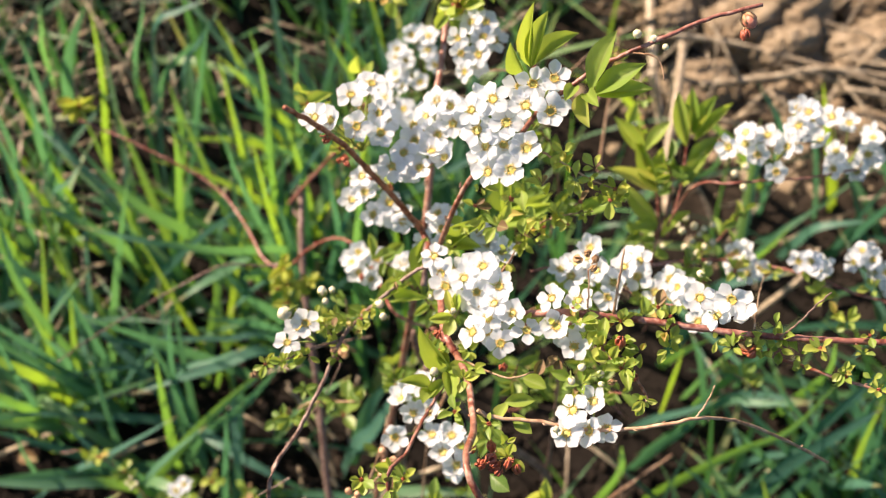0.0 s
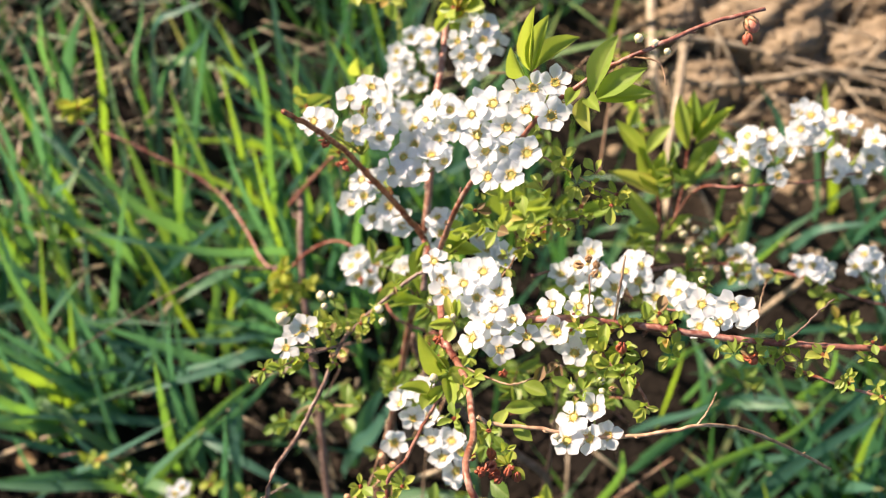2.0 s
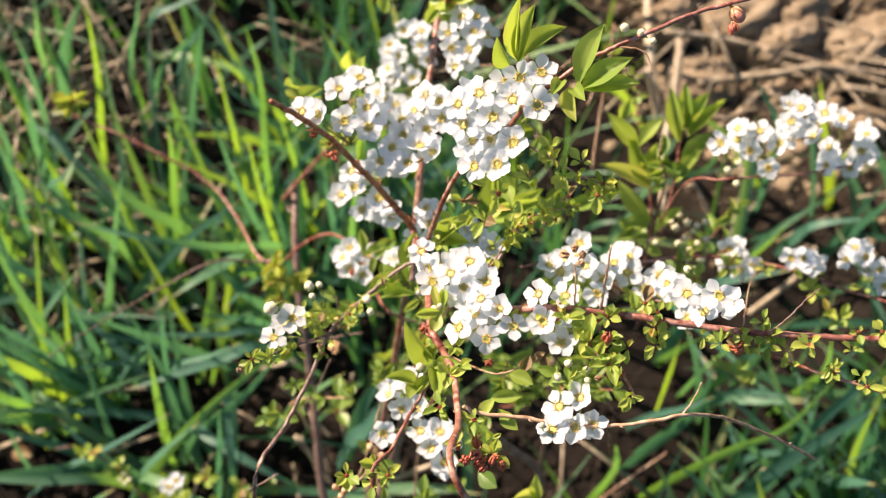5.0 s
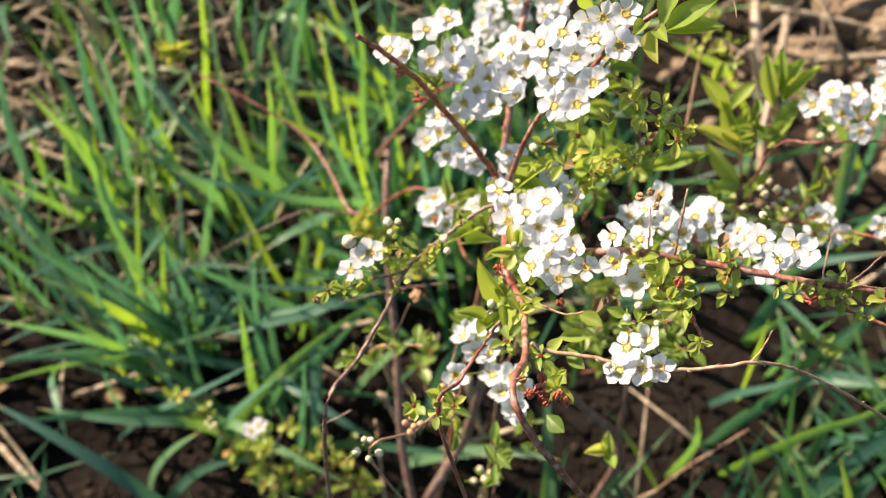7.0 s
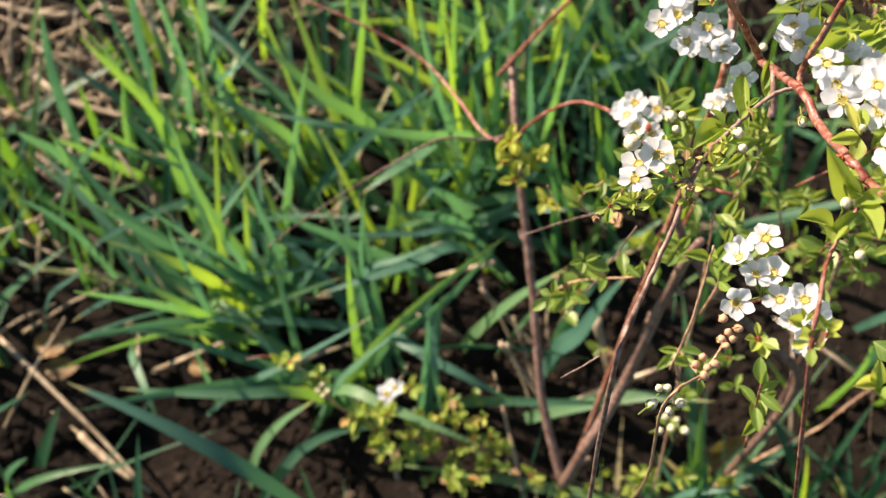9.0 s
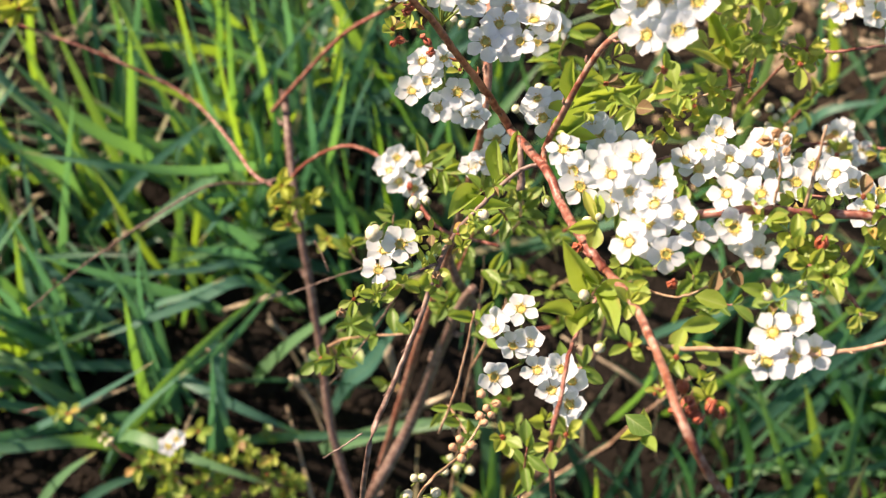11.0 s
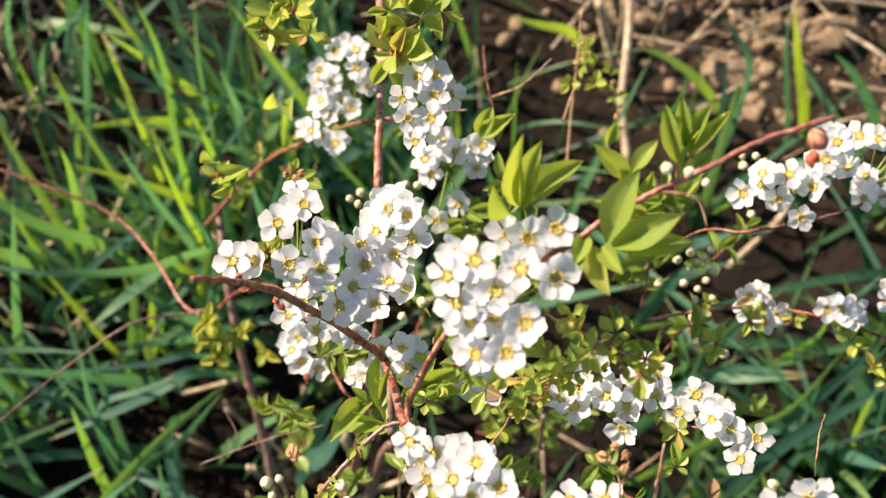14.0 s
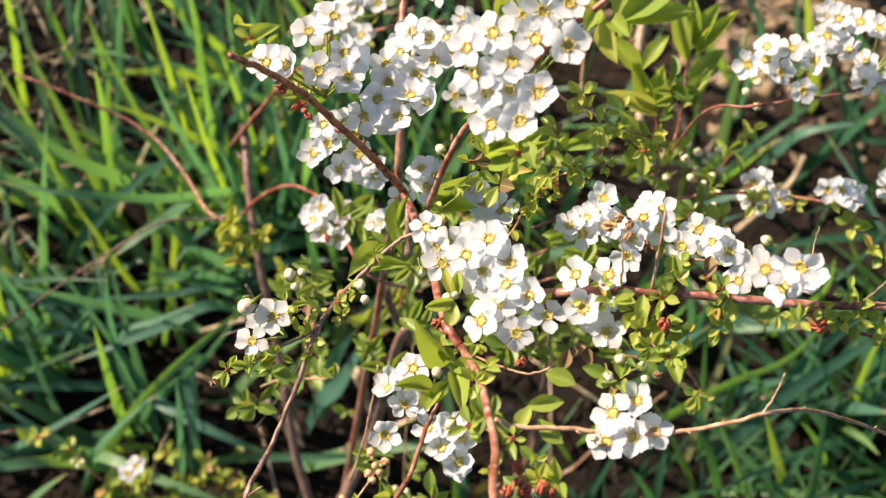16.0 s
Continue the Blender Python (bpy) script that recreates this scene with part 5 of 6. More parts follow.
cluster((0.0217, -0.1271, 0.3321), [(0.0227, -0.135, 0.3613), (0.0315, -0.1338, 0.3622), (0.029, -0.1404, 0.3594), (0.019, -0.1304, 0.363), (0.0127, -0.1361, 0.3604), (0.0145, -0.1408, 0.3586), (0.0146, -0.1547, 0.353), (0.0223, -0.1506, 0.355)], 3)
cluster((-0.0198, -0.1832, 0.3729), [(-0.0248, -0.2015, 0.3913), (-0.032, -0.1966, 0.394), (-0.0276, -0.1945, 0.3952), (-0.019, -0.1977, 0.3934), (-0.0286, -0.1895, 0.398), (-0.0144, -0.2035, 0.3903), (-0.0224, -0.1891, 0.3981)], 6)
cluster((-0.0256, -0.1809, 0.3069), [(-0.0342, -0.1816, 0.3275), (-0.0339, -0.1892, 0.3241), (-0.0267, -0.1843, 0.3273), (-0.0289, -0.1918, 0.3236), (-0.037, -0.1853, 0.3254)], 3)
cluster((-0.0036, -0.1832, 0.3074), [(-0.011, -0.2098, 0.3726), (-0.0067, -0.2043, 0.3757), (-0.0144, -0.2105, 0.3719)], 0)
cluster((0.0102, -0.2514, 0.4265), [(-0.0025, -0.2502, 0.4505), (-0.0003, -0.2548, 0.4487), (0.0008, -0.2584, 0.4472), (0.006, -0.2614, 0.4579), (0.0096, -0.2653, 0.4569), (0.0114, -0.2586, 0.46), (0.016, -0.2643, 0.4583)], 4)
cluster((0.0182, -0.2693, 0.435), [(0.0197, -0.2725, 0.4576), (0.0127, -0.2733, 0.4564), (0.0235, -0.2771, 0.456), (0.0162, -0.2801, 0.4543), (0.0085, -0.2766, 0.4541), (0.0145, -0.2696, 0.4581)], 3)
cluster((0.0387, -0.2685, 0.4392), [(0.0319, -0.2761, 0.4569), (0.0367, -0.2817, 0.4552), (0.0307, -0.269, 0.4601), (0.0381, -0.2698, 0.4607)], 1)
cluster((0.0531, -0.2252, 0.3818), [(0.0422, -0.2352, 0.4089), (0.0436, -0.2314, 0.4108), (0.0388, -0.2329, 0.4095), (0.0484, -0.2269, 0.4135), (0.0505, -0.2338, 0.4107), (0.0542, -0.242, 0.4075)], 4)
cluster((0.0739, -0.2304, 0.3849), [(0.0647, -0.233, 0.4046), (0.0656, -0.2283, 0.4068), (0.0755, -0.2344, 0.4054), (0.0706, -0.2381, 0.4031), (0.0604, -0.2298, 0.4054)], 3)
cluster((0.0855, -0.2468, 0.3992), [(0.0787, -0.248, 0.4199), (0.0746, -0.2452, 0.4206), (0.0807, -0.2553, 0.4169), (0.0853, -0.2507, 0.4196)], 2)
cluster((0.0758, -0.2774, 0.4659), [(0.0678, -0.2791, 0.4806), (0.0779, -0.2764, 0.4743), (0.0739, -0.2803, 0.4721)], 0)
cluster((0.1279, -0.1891, 0.3202), [(0.1206, -0.1832, 0.333), (0.1257, -0.1909, 0.3302), (0.122, -0.1923, 0.3291), (0.1174, -0.1841, 0.3321)], 4)
cluster((0.1464, -0.197, 0.3349), [(0.1434, -0.1971, 0.3455), (0.1376, -0.1954, 0.3454), (0.1456, -0.1987, 0.345)], 2)
cluster((0.1772, -0.1955, 0.3263), [(0.1613, -0.1924, 0.3388), (0.1646, -0.1883, 0.3411), (0.1737, -0.1967, 0.3385), (0.1687, -0.1917, 0.3401), (0.1755, -0.2025, 0.3362), (0.181, -0.1969, 0.3394)], 4)
cluster((0.0423, -0.3011, 0.4427), [(0.0353, -0.3015, 0.4574), (0.0334, -0.3073, 0.4552), (0.0409, -0.2993, 0.4583), (0.0445, -0.3059, 0.4551), (0.0396, -0.3065, 0.4551)], 0)
cluster((-0.0047, -0.2697, 0.3595), [(-0.0100, -0.272, 0.380), (-0.0142, -0.267, 0.3809), (-0.0068, -0.2622, 0.3829), (-0.0050, -0.271, 0.3785), (-0.0160, -0.280, 0.379)], 0)
cluster((0.0071, -0.2766, 0.3557), [(0.0, -0.284, 0.3755), (0.0045, -0.288, 0.3742), (0.003, -0.279, 0.3781), (-0.0036, -0.2785, 0.3775), (0.0060, -0.2815, 0.3745)], 1, "cluster of white flowers in bluish shade")
cluster((0.0059, -0.2215, 0.4031), [(-0.0017, -0.2197, 0.4235), (0.0029, -0.222, 0.4223), (-0.0004, -0.2241, 0.4211), (0.0143, -0.2281, 0.4189), (0.0191, -0.2304, 0.4177), (0.0121, -0.2252, 0.4205)], 0)
cluster((-0.0386, -0.2671, 0.4271), [(-0.047, -0.2691, 0.4306), (-0.0414, -0.264, 0.4334)], 0, "small pair of white flowers with a bud")
cluster((0.1287, -0.1613, 0.3621), [(0.1311, -0.1565, 0.3921), (0.12, -0.1651, 0.3874), (0.1164, -0.1713, 0.384), (0.1233, -0.1768, 0.3809), (0.1315, -0.162, 0.3891), (0.1275, -0.1688, 0.3854), (0.1058, -0.1688, 0.3854), (0.1363, -0.16, 0.3902), (0.1121, -0.1642, 0.3879)], 7)
cluster((0.1612, -0.1525, 0.3441), [(0.1439, -0.1588, 0.3745), (0.1513, -0.1598, 0.3686), (0.1575, -0.1481, 0.3707), (0.1492, -0.149, 0.3761), (0.1666, -0.1559, 0.3601), (0.1613, -0.1634, 0.3596), (0.15, -0.1662, 0.3661), (0.1691, -0.1494, 0.362)], 6)
cluster((-0.0084, -0.0789, 0.294), [(-0.014, -0.0786, 0.337), (-0.0063, -0.0794, 0.3371), (-0.0202, -0.0845, 0.3344), (-0.0162, -0.089, 0.3327), (-0.0068, -0.0852, 0.3347), (-0.0205, -0.0944, 0.3304), (-0.0099, -0.0985, 0.3293), (-0.0177, -0.0996, 0.3284), (-0.0251, -0.1042, 0.3262), (-0.0168, -0.1092, 0.3247), (-0.0036, -0.0915, 0.3324)], 13, "dense rounded cluster of white flowers and cream buds")
cluster((0.0081, -0.1425, 0.3956), [(0.0053, -0.1463, 0.4209), (0.0142, -0.1463, 0.4214), (0.0063, -0.1514, 0.4189), (0.0127, -0.152, 0.419), (0.0151, -0.1412, 0.4234), (0.0078, -0.1576, 0.4165), (0.0101, -0.141, 0.4233)], 7)
cluster((-0.1336, -0.2216, 0.1349), [(-0.133, -0.2192, 0.1477), (-0.1368, -0.2217, 0.1463)], 0)


def bud_mesh(mat, kind, seed):
    """A unit bud along z: a folded ball of petals in a green cup, or a cone of overlapping scales."""
    rng = random.Random(seed)
    bm = bmesh.new()
    if kind == "ball":
        ball(bm, (0, 0, 0), 1.0, 0, (1, 1, 1.1), 15, 9)
        turn = rng.uniform(0, 6.28)
        for v in bm.verts:
            a = math.atan2(v.co.y, v.co.x)
            r = 1 - 0.13 * abs(math.sin(2.5 * (a + turn) + 1.2 * v.co.z)) * max(0, 0.25 + v.co.z)
            v.co = Vector((v.co.x * r, v.co.y * r, v.co.z + 0.10 * rng.uniform(-0.3, 0.3)))
        for k in range(5):
            a = 2 * math.pi * k / 5 + turn
            d = Vector((math.cos(a), math.sin(a), 0))
            tube(bm, [Vector((0, 0, -1.15)), d * 0.75 + Vector((0, 0, -0.85)), d * 1.06 + Vector((0, 0, -0.25)), d * 1.0 + Vector((0, 0, 0.15))], 0.42, 0.08, 5, 1)
    else:
        for k in range(6):
            a = 2.4 * k + rng.uniform(-0.3, 0.3)
            d = Vector((math.cos(a), math.sin(a), 0))
            h = rng.uniform(0.7, 1.5)
            line = [Vector((0, 0, -0.9)), d * 0.55 + Vector((0, 0, -0.3)), d * 0.62 + Vector((0, 0, h * 0.35)), d * 0.25 + Vector((0, 0, h))]
            tube(bm, smooth_line(line, 2), 0.55, 0.12, 6, 0)
    foot = Vector((rng.gauss(0, 0.3), rng.gauss(0, 0.3), -1)).normalized()
    tube(bm, [Vector((0, 0, -0.8)), foot * 1.4, foot * (3.4 if mat == "petal_bud" else 1.9)], 0.30, 0.17, 5, 1)
    me = bpy.data.meshes.new("bud")
    bm.to_mesh(me)
    bm.free()
    me.materials.append(MAT[mat])
    me.materials.append(MAT["sepal" if mat == "petal_bud" else "bud_brown"])
    for p in me.polygons:
        p.use_smooth = True
    return me


BUD = {m: [bud_mesh(m, k, s) for s in range(4)] for m, k in (("petal_bud", "ball"), ("bud_pink", "ball"), ("bud_pale", "ball"), ("bud_red", "scales"), ("bud_brown", "scales"))}


# ---- leaves ----
def leaf_mesh(mat, taper, fold, curl, seed):
    """A unit leaf, y from 0 to 1, x from -0.5 to 0.5, folded along its midrib."""
    rng = random.Random(seed)
    bm = bmesh.new()
    grid = []
    for i in range(9):
        t = i / 8
        w = 0.5 * math.sin(math.pi * min(1, t ** taper)) ** 0.8 if 0 < i < 8 else 0.012
        w *= 1 + 0.05 * rng.uniform(-1, 1)
        row = []
        for j in range(5):
            s = (j - 2) / 2
            row.append(bm.verts.new((s * w, t, fold * abs(s) * w - curl * t * t + 0.012 * math.sin(9 * t + 3 * s + seed))))
        grid.append(row)
    for p, q in zip(grid, grid[1:]):
        for j in range(4):
            bm.faces.new((p[j], p[j + 1], q[j + 1], q[j]))
    me = bpy.data.meshes.new("leaf")
    bm.to_mesh(me)
    bm.free()
    me.materials.append(MAT[mat])
    for p in me.polygons:
        p.use_smooth = True
    return me


LEAF = {m: [leaf_mesh(m, tp * (1.3 if m == "leaf_small" else 1), f, c, k) for k, (tp, f, c) in enumerate(((1.15, 0.35, 0.10), (1.0, 0.5, 0.0), (1.3, 0.3, 0.22), (1.1, 0.6, 0.15)))]
        for m in ("leaf_small", "leaf_large", "leaf_shaded", "leaf_yellow", "leaf_brown")}
leaf_rng = random.Random(21)


def tuft(key, places, length, count, mat="leaf_small"):
    """Rosettes of small leaves that spring from a twig."""
    rng = leaf_rng
    for p in places:
        p = Vector(p)
        axis = ((EYE - p).normalized() - SUN_TRAVEL * 0.35 + Vector([rng.gauss(0, 0.34) for _ in range(3)])).normalized()
        u = axis.orthogonal().normalized()
        v = axis.cross(u)
        a0 = rng.uniform(0, 6.28)
        many = rng.randint(max(4, count - 1), count + 2)
        for k in range(many):
            a = a0 + 2 * math.pi * k / many + rng.gauss(0, 0.45)
            d = (u * math.cos(a) + v * math.sin(a)) + axis * rng.uniform(-0.1, 1.1)
            ln = length * rng.choice((0.45, 0.65, 0.8, 0.9, 1.05)) * rng.uniform(0.9, 1.1)
            m = "leaf_brown" if rng.random() < 0.03 else mat
            shared("leaf", rng.choice(LEAF[m]), along(p + d * 0.0004, p + d.normalized() * ln, axis + Vector((0, 0, 0.2)), ln * rng.uniform(0.38, 0.58)), STEM[key])
        if rng.random() < 0.45:
            shared("bud", rng.choice(BUD["bud_red"]), facing(p + axis * 0.0004, axis, a0, length * 0.14), STEM[key])


def big_leaf(key, base, tip, width, mat="leaf_large"):
    rng = leaf_rng
    n = (EYE - Vector(base)).normalized() - SUN_TRAVEL * 0.3 + Vector([rng.gauss(0, 0.22) for _ in range(3)])
    shared("leaf", rng.choice(LEAF[mat]), along(base, tip, n, width), STEM[key])


tuft("crown_right_twig", [(0.0342, -0.2372, 0.4801), (0.041, -0.2418, 0.4798), (0.0437, -0.2449, 0.4782), (0.048, -0.2447, 0.4794), (0.0503, -0.2457, 0.4789)], 0.004464, 5, "leaf_yellow")
tuft("mid_twig", [(0.024, -0.2439, 0.4456), (0.026, -0.2404, 0.4498), (0.0304, -0.241, 0.4518), (0.0344, -0.24, 0.4558), (0.0417, -0.2403, 0.4579), (0.019, -0.247, 0.4405)], 0.004464, 5, "leaf_yellow")
tuft("crown", [(0.0095, -0.234, 0.4522), (0.0111, -0.2299, 0.4568), (0.013, -0.2357, 0.4467), (0.0062, -0.2352, 0.4424), (0.0028, -0.236, 0.4294)], 0.00504, 5)
tuft("heart_twig", [(0.038, -0.276, 0.459), (0.044, -0.283, 0.459), (0.046, -0.287, 0.459), (0.049, -0.29, 0.459), (0.052, -0.291, 0.459), (0.0545, -0.299, 0.459), (0.055, -0.284, 0.457), (0.038, -0.294, 0.457), (0.05, -0.282, 0.457)], 0.0056, 6)
tuft("right_long", [(0.0597, -0.2736, 0.4635), (0.0634, -0.2805, 0.4563)], 0.00504, 5)
tuft("right_low", [(0.0856, -0.2797, 0.4601), (0.0864, -0.2832, 0.4583), (0.094, -0.2815, 0.4603), (0.0932, -0.2843, 0.4588), (0.0995, -0.2888, 0.4575), (0.1107, -0.292, 0.4579), (0.1192, -0.2954, 0.4572)], 0.004464, 6)
tuft("main", [(0.0075, -0.2795, 0.448), (0.0085, -0.2862, 0.448), (0.0035, -0.3035, 0.461), (0.0125, -0.3072, 0.462), (0.0075, -0.3145, 0.462), (0.0165, -0.3125, 0.462), (0.0170, -0.3165, 0.462)], 0.0052, 6)
tuft("front_left", [(-0.0145, -0.3144, 0.4468), (-0.0105, -0.3184, 0.4492), (-0.0142, -0.3207, 0.4513), (-0.0228, -0.3145, 0.4376)], 0.0056, 6)
tuft("left", [(-0.0341, -0.2623, 0.4207), (-0.0257, -0.2546, 0.4169), (-0.0307, -0.2575, 0.421), (-0.0222, -0.2518, 0.4173), (-0.0322, -0.2654, 0.4212), (-0.0409, -0.2717, 0.4269), (-0.045, -0.274, 0.4279), (-0.0474, -0.2759, 0.428)], 0.00468, 5)
tuft("left_side", [(-0.0532, -0.2756, 0.4293), (-0.0481, -0.2749, 0.4297)], 0.00432, 4)
tuft("upper", [(-0.0368, -0.1807, 0.4016), (-0.0314, -0.1796, 0.4091), (-0.0285, -0.184, 0.4067), (-0.0185, -0.1963, 0.4022)], 0.00576, 5)
tuft("thin_b", [(-0.0591, -0.2475, 0.3147), (-0.0536, -0.2383, 0.3198), (-0.0636, -0.2442, 0.3051)], 0.008, 5, "leaf_shaded")
tuft("right_back", [(0.1012, -0.2017, 0.3399), (0.1156, -0.1932, 0.3331), (0.1411, -0.1955, 0.3376), (0.1528, -0.2133, 0.3335), (0.1572, -0.2152, 0.3325), (0.1477, -0.2033, 0.3333)], 0.0072, 5)
tuft("mid_support", [(0.0559, -0.2372, 0.4002), (0.0604, -0.2299, 0.3985), (0.0625, -0.2569, 0.4237), (0.0447, -0.2212, 0.3862)], 0.0072, 5)
tuft("kink_stem", [(-0.0773, -0.1391, 0.2327), (-0.0752, -0.1456, 0.2298), (-0.0801, -0.1475, 0.2287), (-0.0705, -0.1457, 0.2244), (-0.0657, -0.1438, 0.2255), (-0.0599, -0.133, 0.1664), (-0.0757, -0.1519, 0.2214)], 0.0084, 6, "leaf_yellow")
tuft("creep", [(-0.1786, -0.1929, 0.0911), (-0.1906, -0.189, 0.1034), (-0.1605, -0.2105, 0.0783), (-0.15, -0.2149, 0.0712), (-0.1439, -0.2075, 0.0749), (-0.1338, -0.2157, 0.0606), (-0.123, -0.2162, 0.0498), (-0.1166, -0.2059, 0.0548), (-0.1122, -0.2223, 0.0365), (-0.0998, -0.2066, 0.0332), (-0.0879, -0.2073, 0.0224), (-0.107, -0.2283, 0.0229), (-0.0734, -0.2203, -0.016), (-0.0665, -0.2122, -0.023), (-0.1276, -0.2081, 0.0643), (-0.0945, -0.2153, 0.0184), (-0.0257, -0.22, -0.0027), (-0.0056, -0.2264, 0.0173), (0.0096, -0.2301, 0.0162), (0.0222, -0.2253, 0.019), (-0.0153, -0.2342, 0.0132)], 0.0096, 7, "leaf_small")
tuft("creep", [(-0.1757, -0.1938, 0.0904), (-0.1972, -0.188, 0.1006), (-0.159, -0.2124, 0.0726), (-0.148, -0.2224, 0.0729), (-0.1448, -0.1987, 0.0762), (-0.1336, -0.2214, 0.0592), (-0.1325, -0.2209, 0.0517), (-0.1226, -0.2044, 0.0532), (-0.1143, -0.2243, 0.0417), (-0.0914, -0.2068, 0.0331), (-0.0851, -0.2079, 0.0216), (-0.1116, -0.2273, 0.0217), (-0.068, -0.2201, -0.016), (-0.0648, -0.2142, -0.0245), (-0.1289, -0.2054, 0.0618), (-0.0933, -0.2127, 0.0082), (-0.0213, -0.2231, -0.0044), (-0.0108, -0.23, 0.0157), (0.0101, -0.2329, 0.0116), (0.0243, -0.2238, 0.0128), (-0.0121, -0.2304, 0.0126)], 0.0086, 6, "leaf_shaded")
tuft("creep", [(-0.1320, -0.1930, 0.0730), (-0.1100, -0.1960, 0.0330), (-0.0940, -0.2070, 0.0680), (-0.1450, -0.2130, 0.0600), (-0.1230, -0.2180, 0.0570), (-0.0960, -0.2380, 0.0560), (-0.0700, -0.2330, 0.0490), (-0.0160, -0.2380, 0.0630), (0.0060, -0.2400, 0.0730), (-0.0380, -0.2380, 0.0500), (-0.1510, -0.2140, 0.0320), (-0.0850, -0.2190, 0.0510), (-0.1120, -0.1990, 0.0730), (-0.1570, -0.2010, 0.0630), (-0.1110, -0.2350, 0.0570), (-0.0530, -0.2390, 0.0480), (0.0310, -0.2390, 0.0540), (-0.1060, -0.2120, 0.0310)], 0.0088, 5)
tuft("creep", [(-0.1120, -0.1990, 0.0730), (-0.0990, -0.1870, 0.0340), (-0.1570, -0.2010, 0.0630), (-0.1400, -0.2240, 0.0440), (-0.1110, -0.2350, 0.0570), (-0.0810, -0.2260, 0.0370), (-0.0530, -0.2390, 0.0480), (-0.0090, -0.2450, 0.0750), (0.0310, -0.2390, 0.0540), (-0.1240, -0.2330, 0.0420), (-0.1060, -0.2120, 0.0310)], 0.0075, 4, "leaf_shaded")
tuft("thin_a", [(-0.008, -0.2395, 0.1786), (-0.0053, -0.2352, 0.1806), (-0.0121, -0.248, 0.1745), (0.0041, -0.2337, 0.2038), (0.0096, -0.2332, 0.2153), (0.0113, -0.2437, 0.2105)], 0.0072, 5, "leaf_shaded")
tuft("base_long", [(-0.0226, -0.1812, 0.2157), (-0.0182, -0.188, 0.2128), (-0.0082, -0.1822, 0.2379), (-0.0463, -0.1737, 0.152), (-0.0538, -0.1742, 0.1295), (-0.0357, -0.1914, 0.1223)], 0.0104, 5, "leaf_shaded")
tuft("right_tall", [(0.0789, -0.0656, 0.3056), (0.0804, -0.0739, 0.3023), (0.0754, -0.0796, 0.2998), (0.0842, -0.0805, 0.2999), (0.0911, -0.077, 0.3016), (0.0915, -0.0852, 0.2983), (0.0831, -0.0681, 0.3048)], 0.00576, 5)
tuft("upper", [(-0.0521, -0.1431, 0.376), (-0.048, -0.1459, 0.3751), (-0.0283, -0.1424, 0.3666), (-0.03, -0.1406, 0.3673)], 0.008, 4)
tuft("joint_tip", [(-0.1905, -0.0400, 0.2290), (-0.1925, -0.0410, 0.2255)], 0.0115, 5, "leaf_yellow")
tuft("right_long", [(0.0359, -0.2755, 0.4568), (0.1172, -0.2821, 0.4634)], 0.00432, 5)
tuft("main_up", [(-0.0010, -0.2795, 0.4470), (0.0075, -0.2745, 0.4475), (0.0055, -0.2920, 0.4560)], 0.0052, 5)
tuft("back_main", [(0.0041, -0.1207, 0.4257), (0.0086, -0.1271, 0.4234), (0.0049, -0.1319, 0.4212), (0.0127, -0.123, 0.4252), (0.0191, -0.1167, 0.4173)], 0.0144, 5)
tuft("kink_up", [(-0.0318, -0.109, 0.4067), (-0.0289, -0.107, 0.4077), (-0.0238, -0.1067, 0.4081), (-0.0206, -0.108, 0.397), (-0.0335, -0.1112, 0.4058)], 0.0096, 5)
tuft("crown", [(0.0197, -0.2401, 0.4671), (0.024, -0.2418, 0.4605), (0.0162, -0.2397, 0.4502), (0.028, -0.2414, 0.4755)], 0.0072, 5)
tuft("right_long", [(0.0435, -0.2778, 0.4578), (0.044, -0.2821, 0.4554), (0.0621, -0.2786, 0.4585), (0.0628, -0.2828, 0.4562)], 0.00504, 6)
tuft("left", [(-0.039, -0.2586, 0.4273), (-0.0364, -0.2605, 0.4251), (-0.033, -0.2577, 0.4255)], 0.00432, 5)

big_leaf("heart_twig", (0.044, -0.282, 0.4595), (0.0452, -0.2752, 0.461), 0.0036)
big_leaf("heart_twig", (0.035, -0.293, 0.459), (0.0295, -0.2915, 0.4605), 0.0032)
big_leaf("heart_twig", (0.050, -0.290, 0.4595), (0.0503, -0.2965, 0.4605), 0.0036)
big_leaf("main_up", (0.003, -0.269, 0.4485), (-0.0042, -0.2705, 0.4495), 0.0034)
big_leaf("main_up", (0.003, -0.2692, 0.4485), (0.001, -0.2755, 0.4497), 0.0040)
big_leaf("main_up", (0.0032, -0.2685, 0.4485), (0.001, -0.2608, 0.4497), 0.0026)
big_leaf("main_up", (0.0034, -0.2687, 0.4485), (0.0042, -0.2615, 0.4497), 0.0028)
big_leaf("fork", (0.017, -0.297, 0.452), (0.0255, -0.297, 0.4535), 0.0040)
big_leaf("fork", (0.019, -0.300, 0.452), (0.0235, -0.3065, 0.4535), 0.0042)
big_leaf("fork", (0.018, -0.297, 0.452), (0.014, -0.3035, 0.4535), 0.0040)
big_leaf("dry_twig", (0.0225, -0.2885, 0.4490), (0.0290, -0.2920, 0.4500), 0.0045, "leaf_yellow")
big_leaf("dry_twig", (0.0260, -0.2880, 0.4490), (0.0283, -0.2835, 0.4510), 0.0032, "leaf_brown")
big_leaf("dry_twig", (0.0325, -0.2830, 0.4490), (0.0332, -0.2875, 0.4500), 0.0028, "leaf_brown")
big_leaf("dry_twig", (0.0290, -0.2850, 0.4490), (0.0325, -0.2822, 0.4505), 0.0026, "leaf_brown")
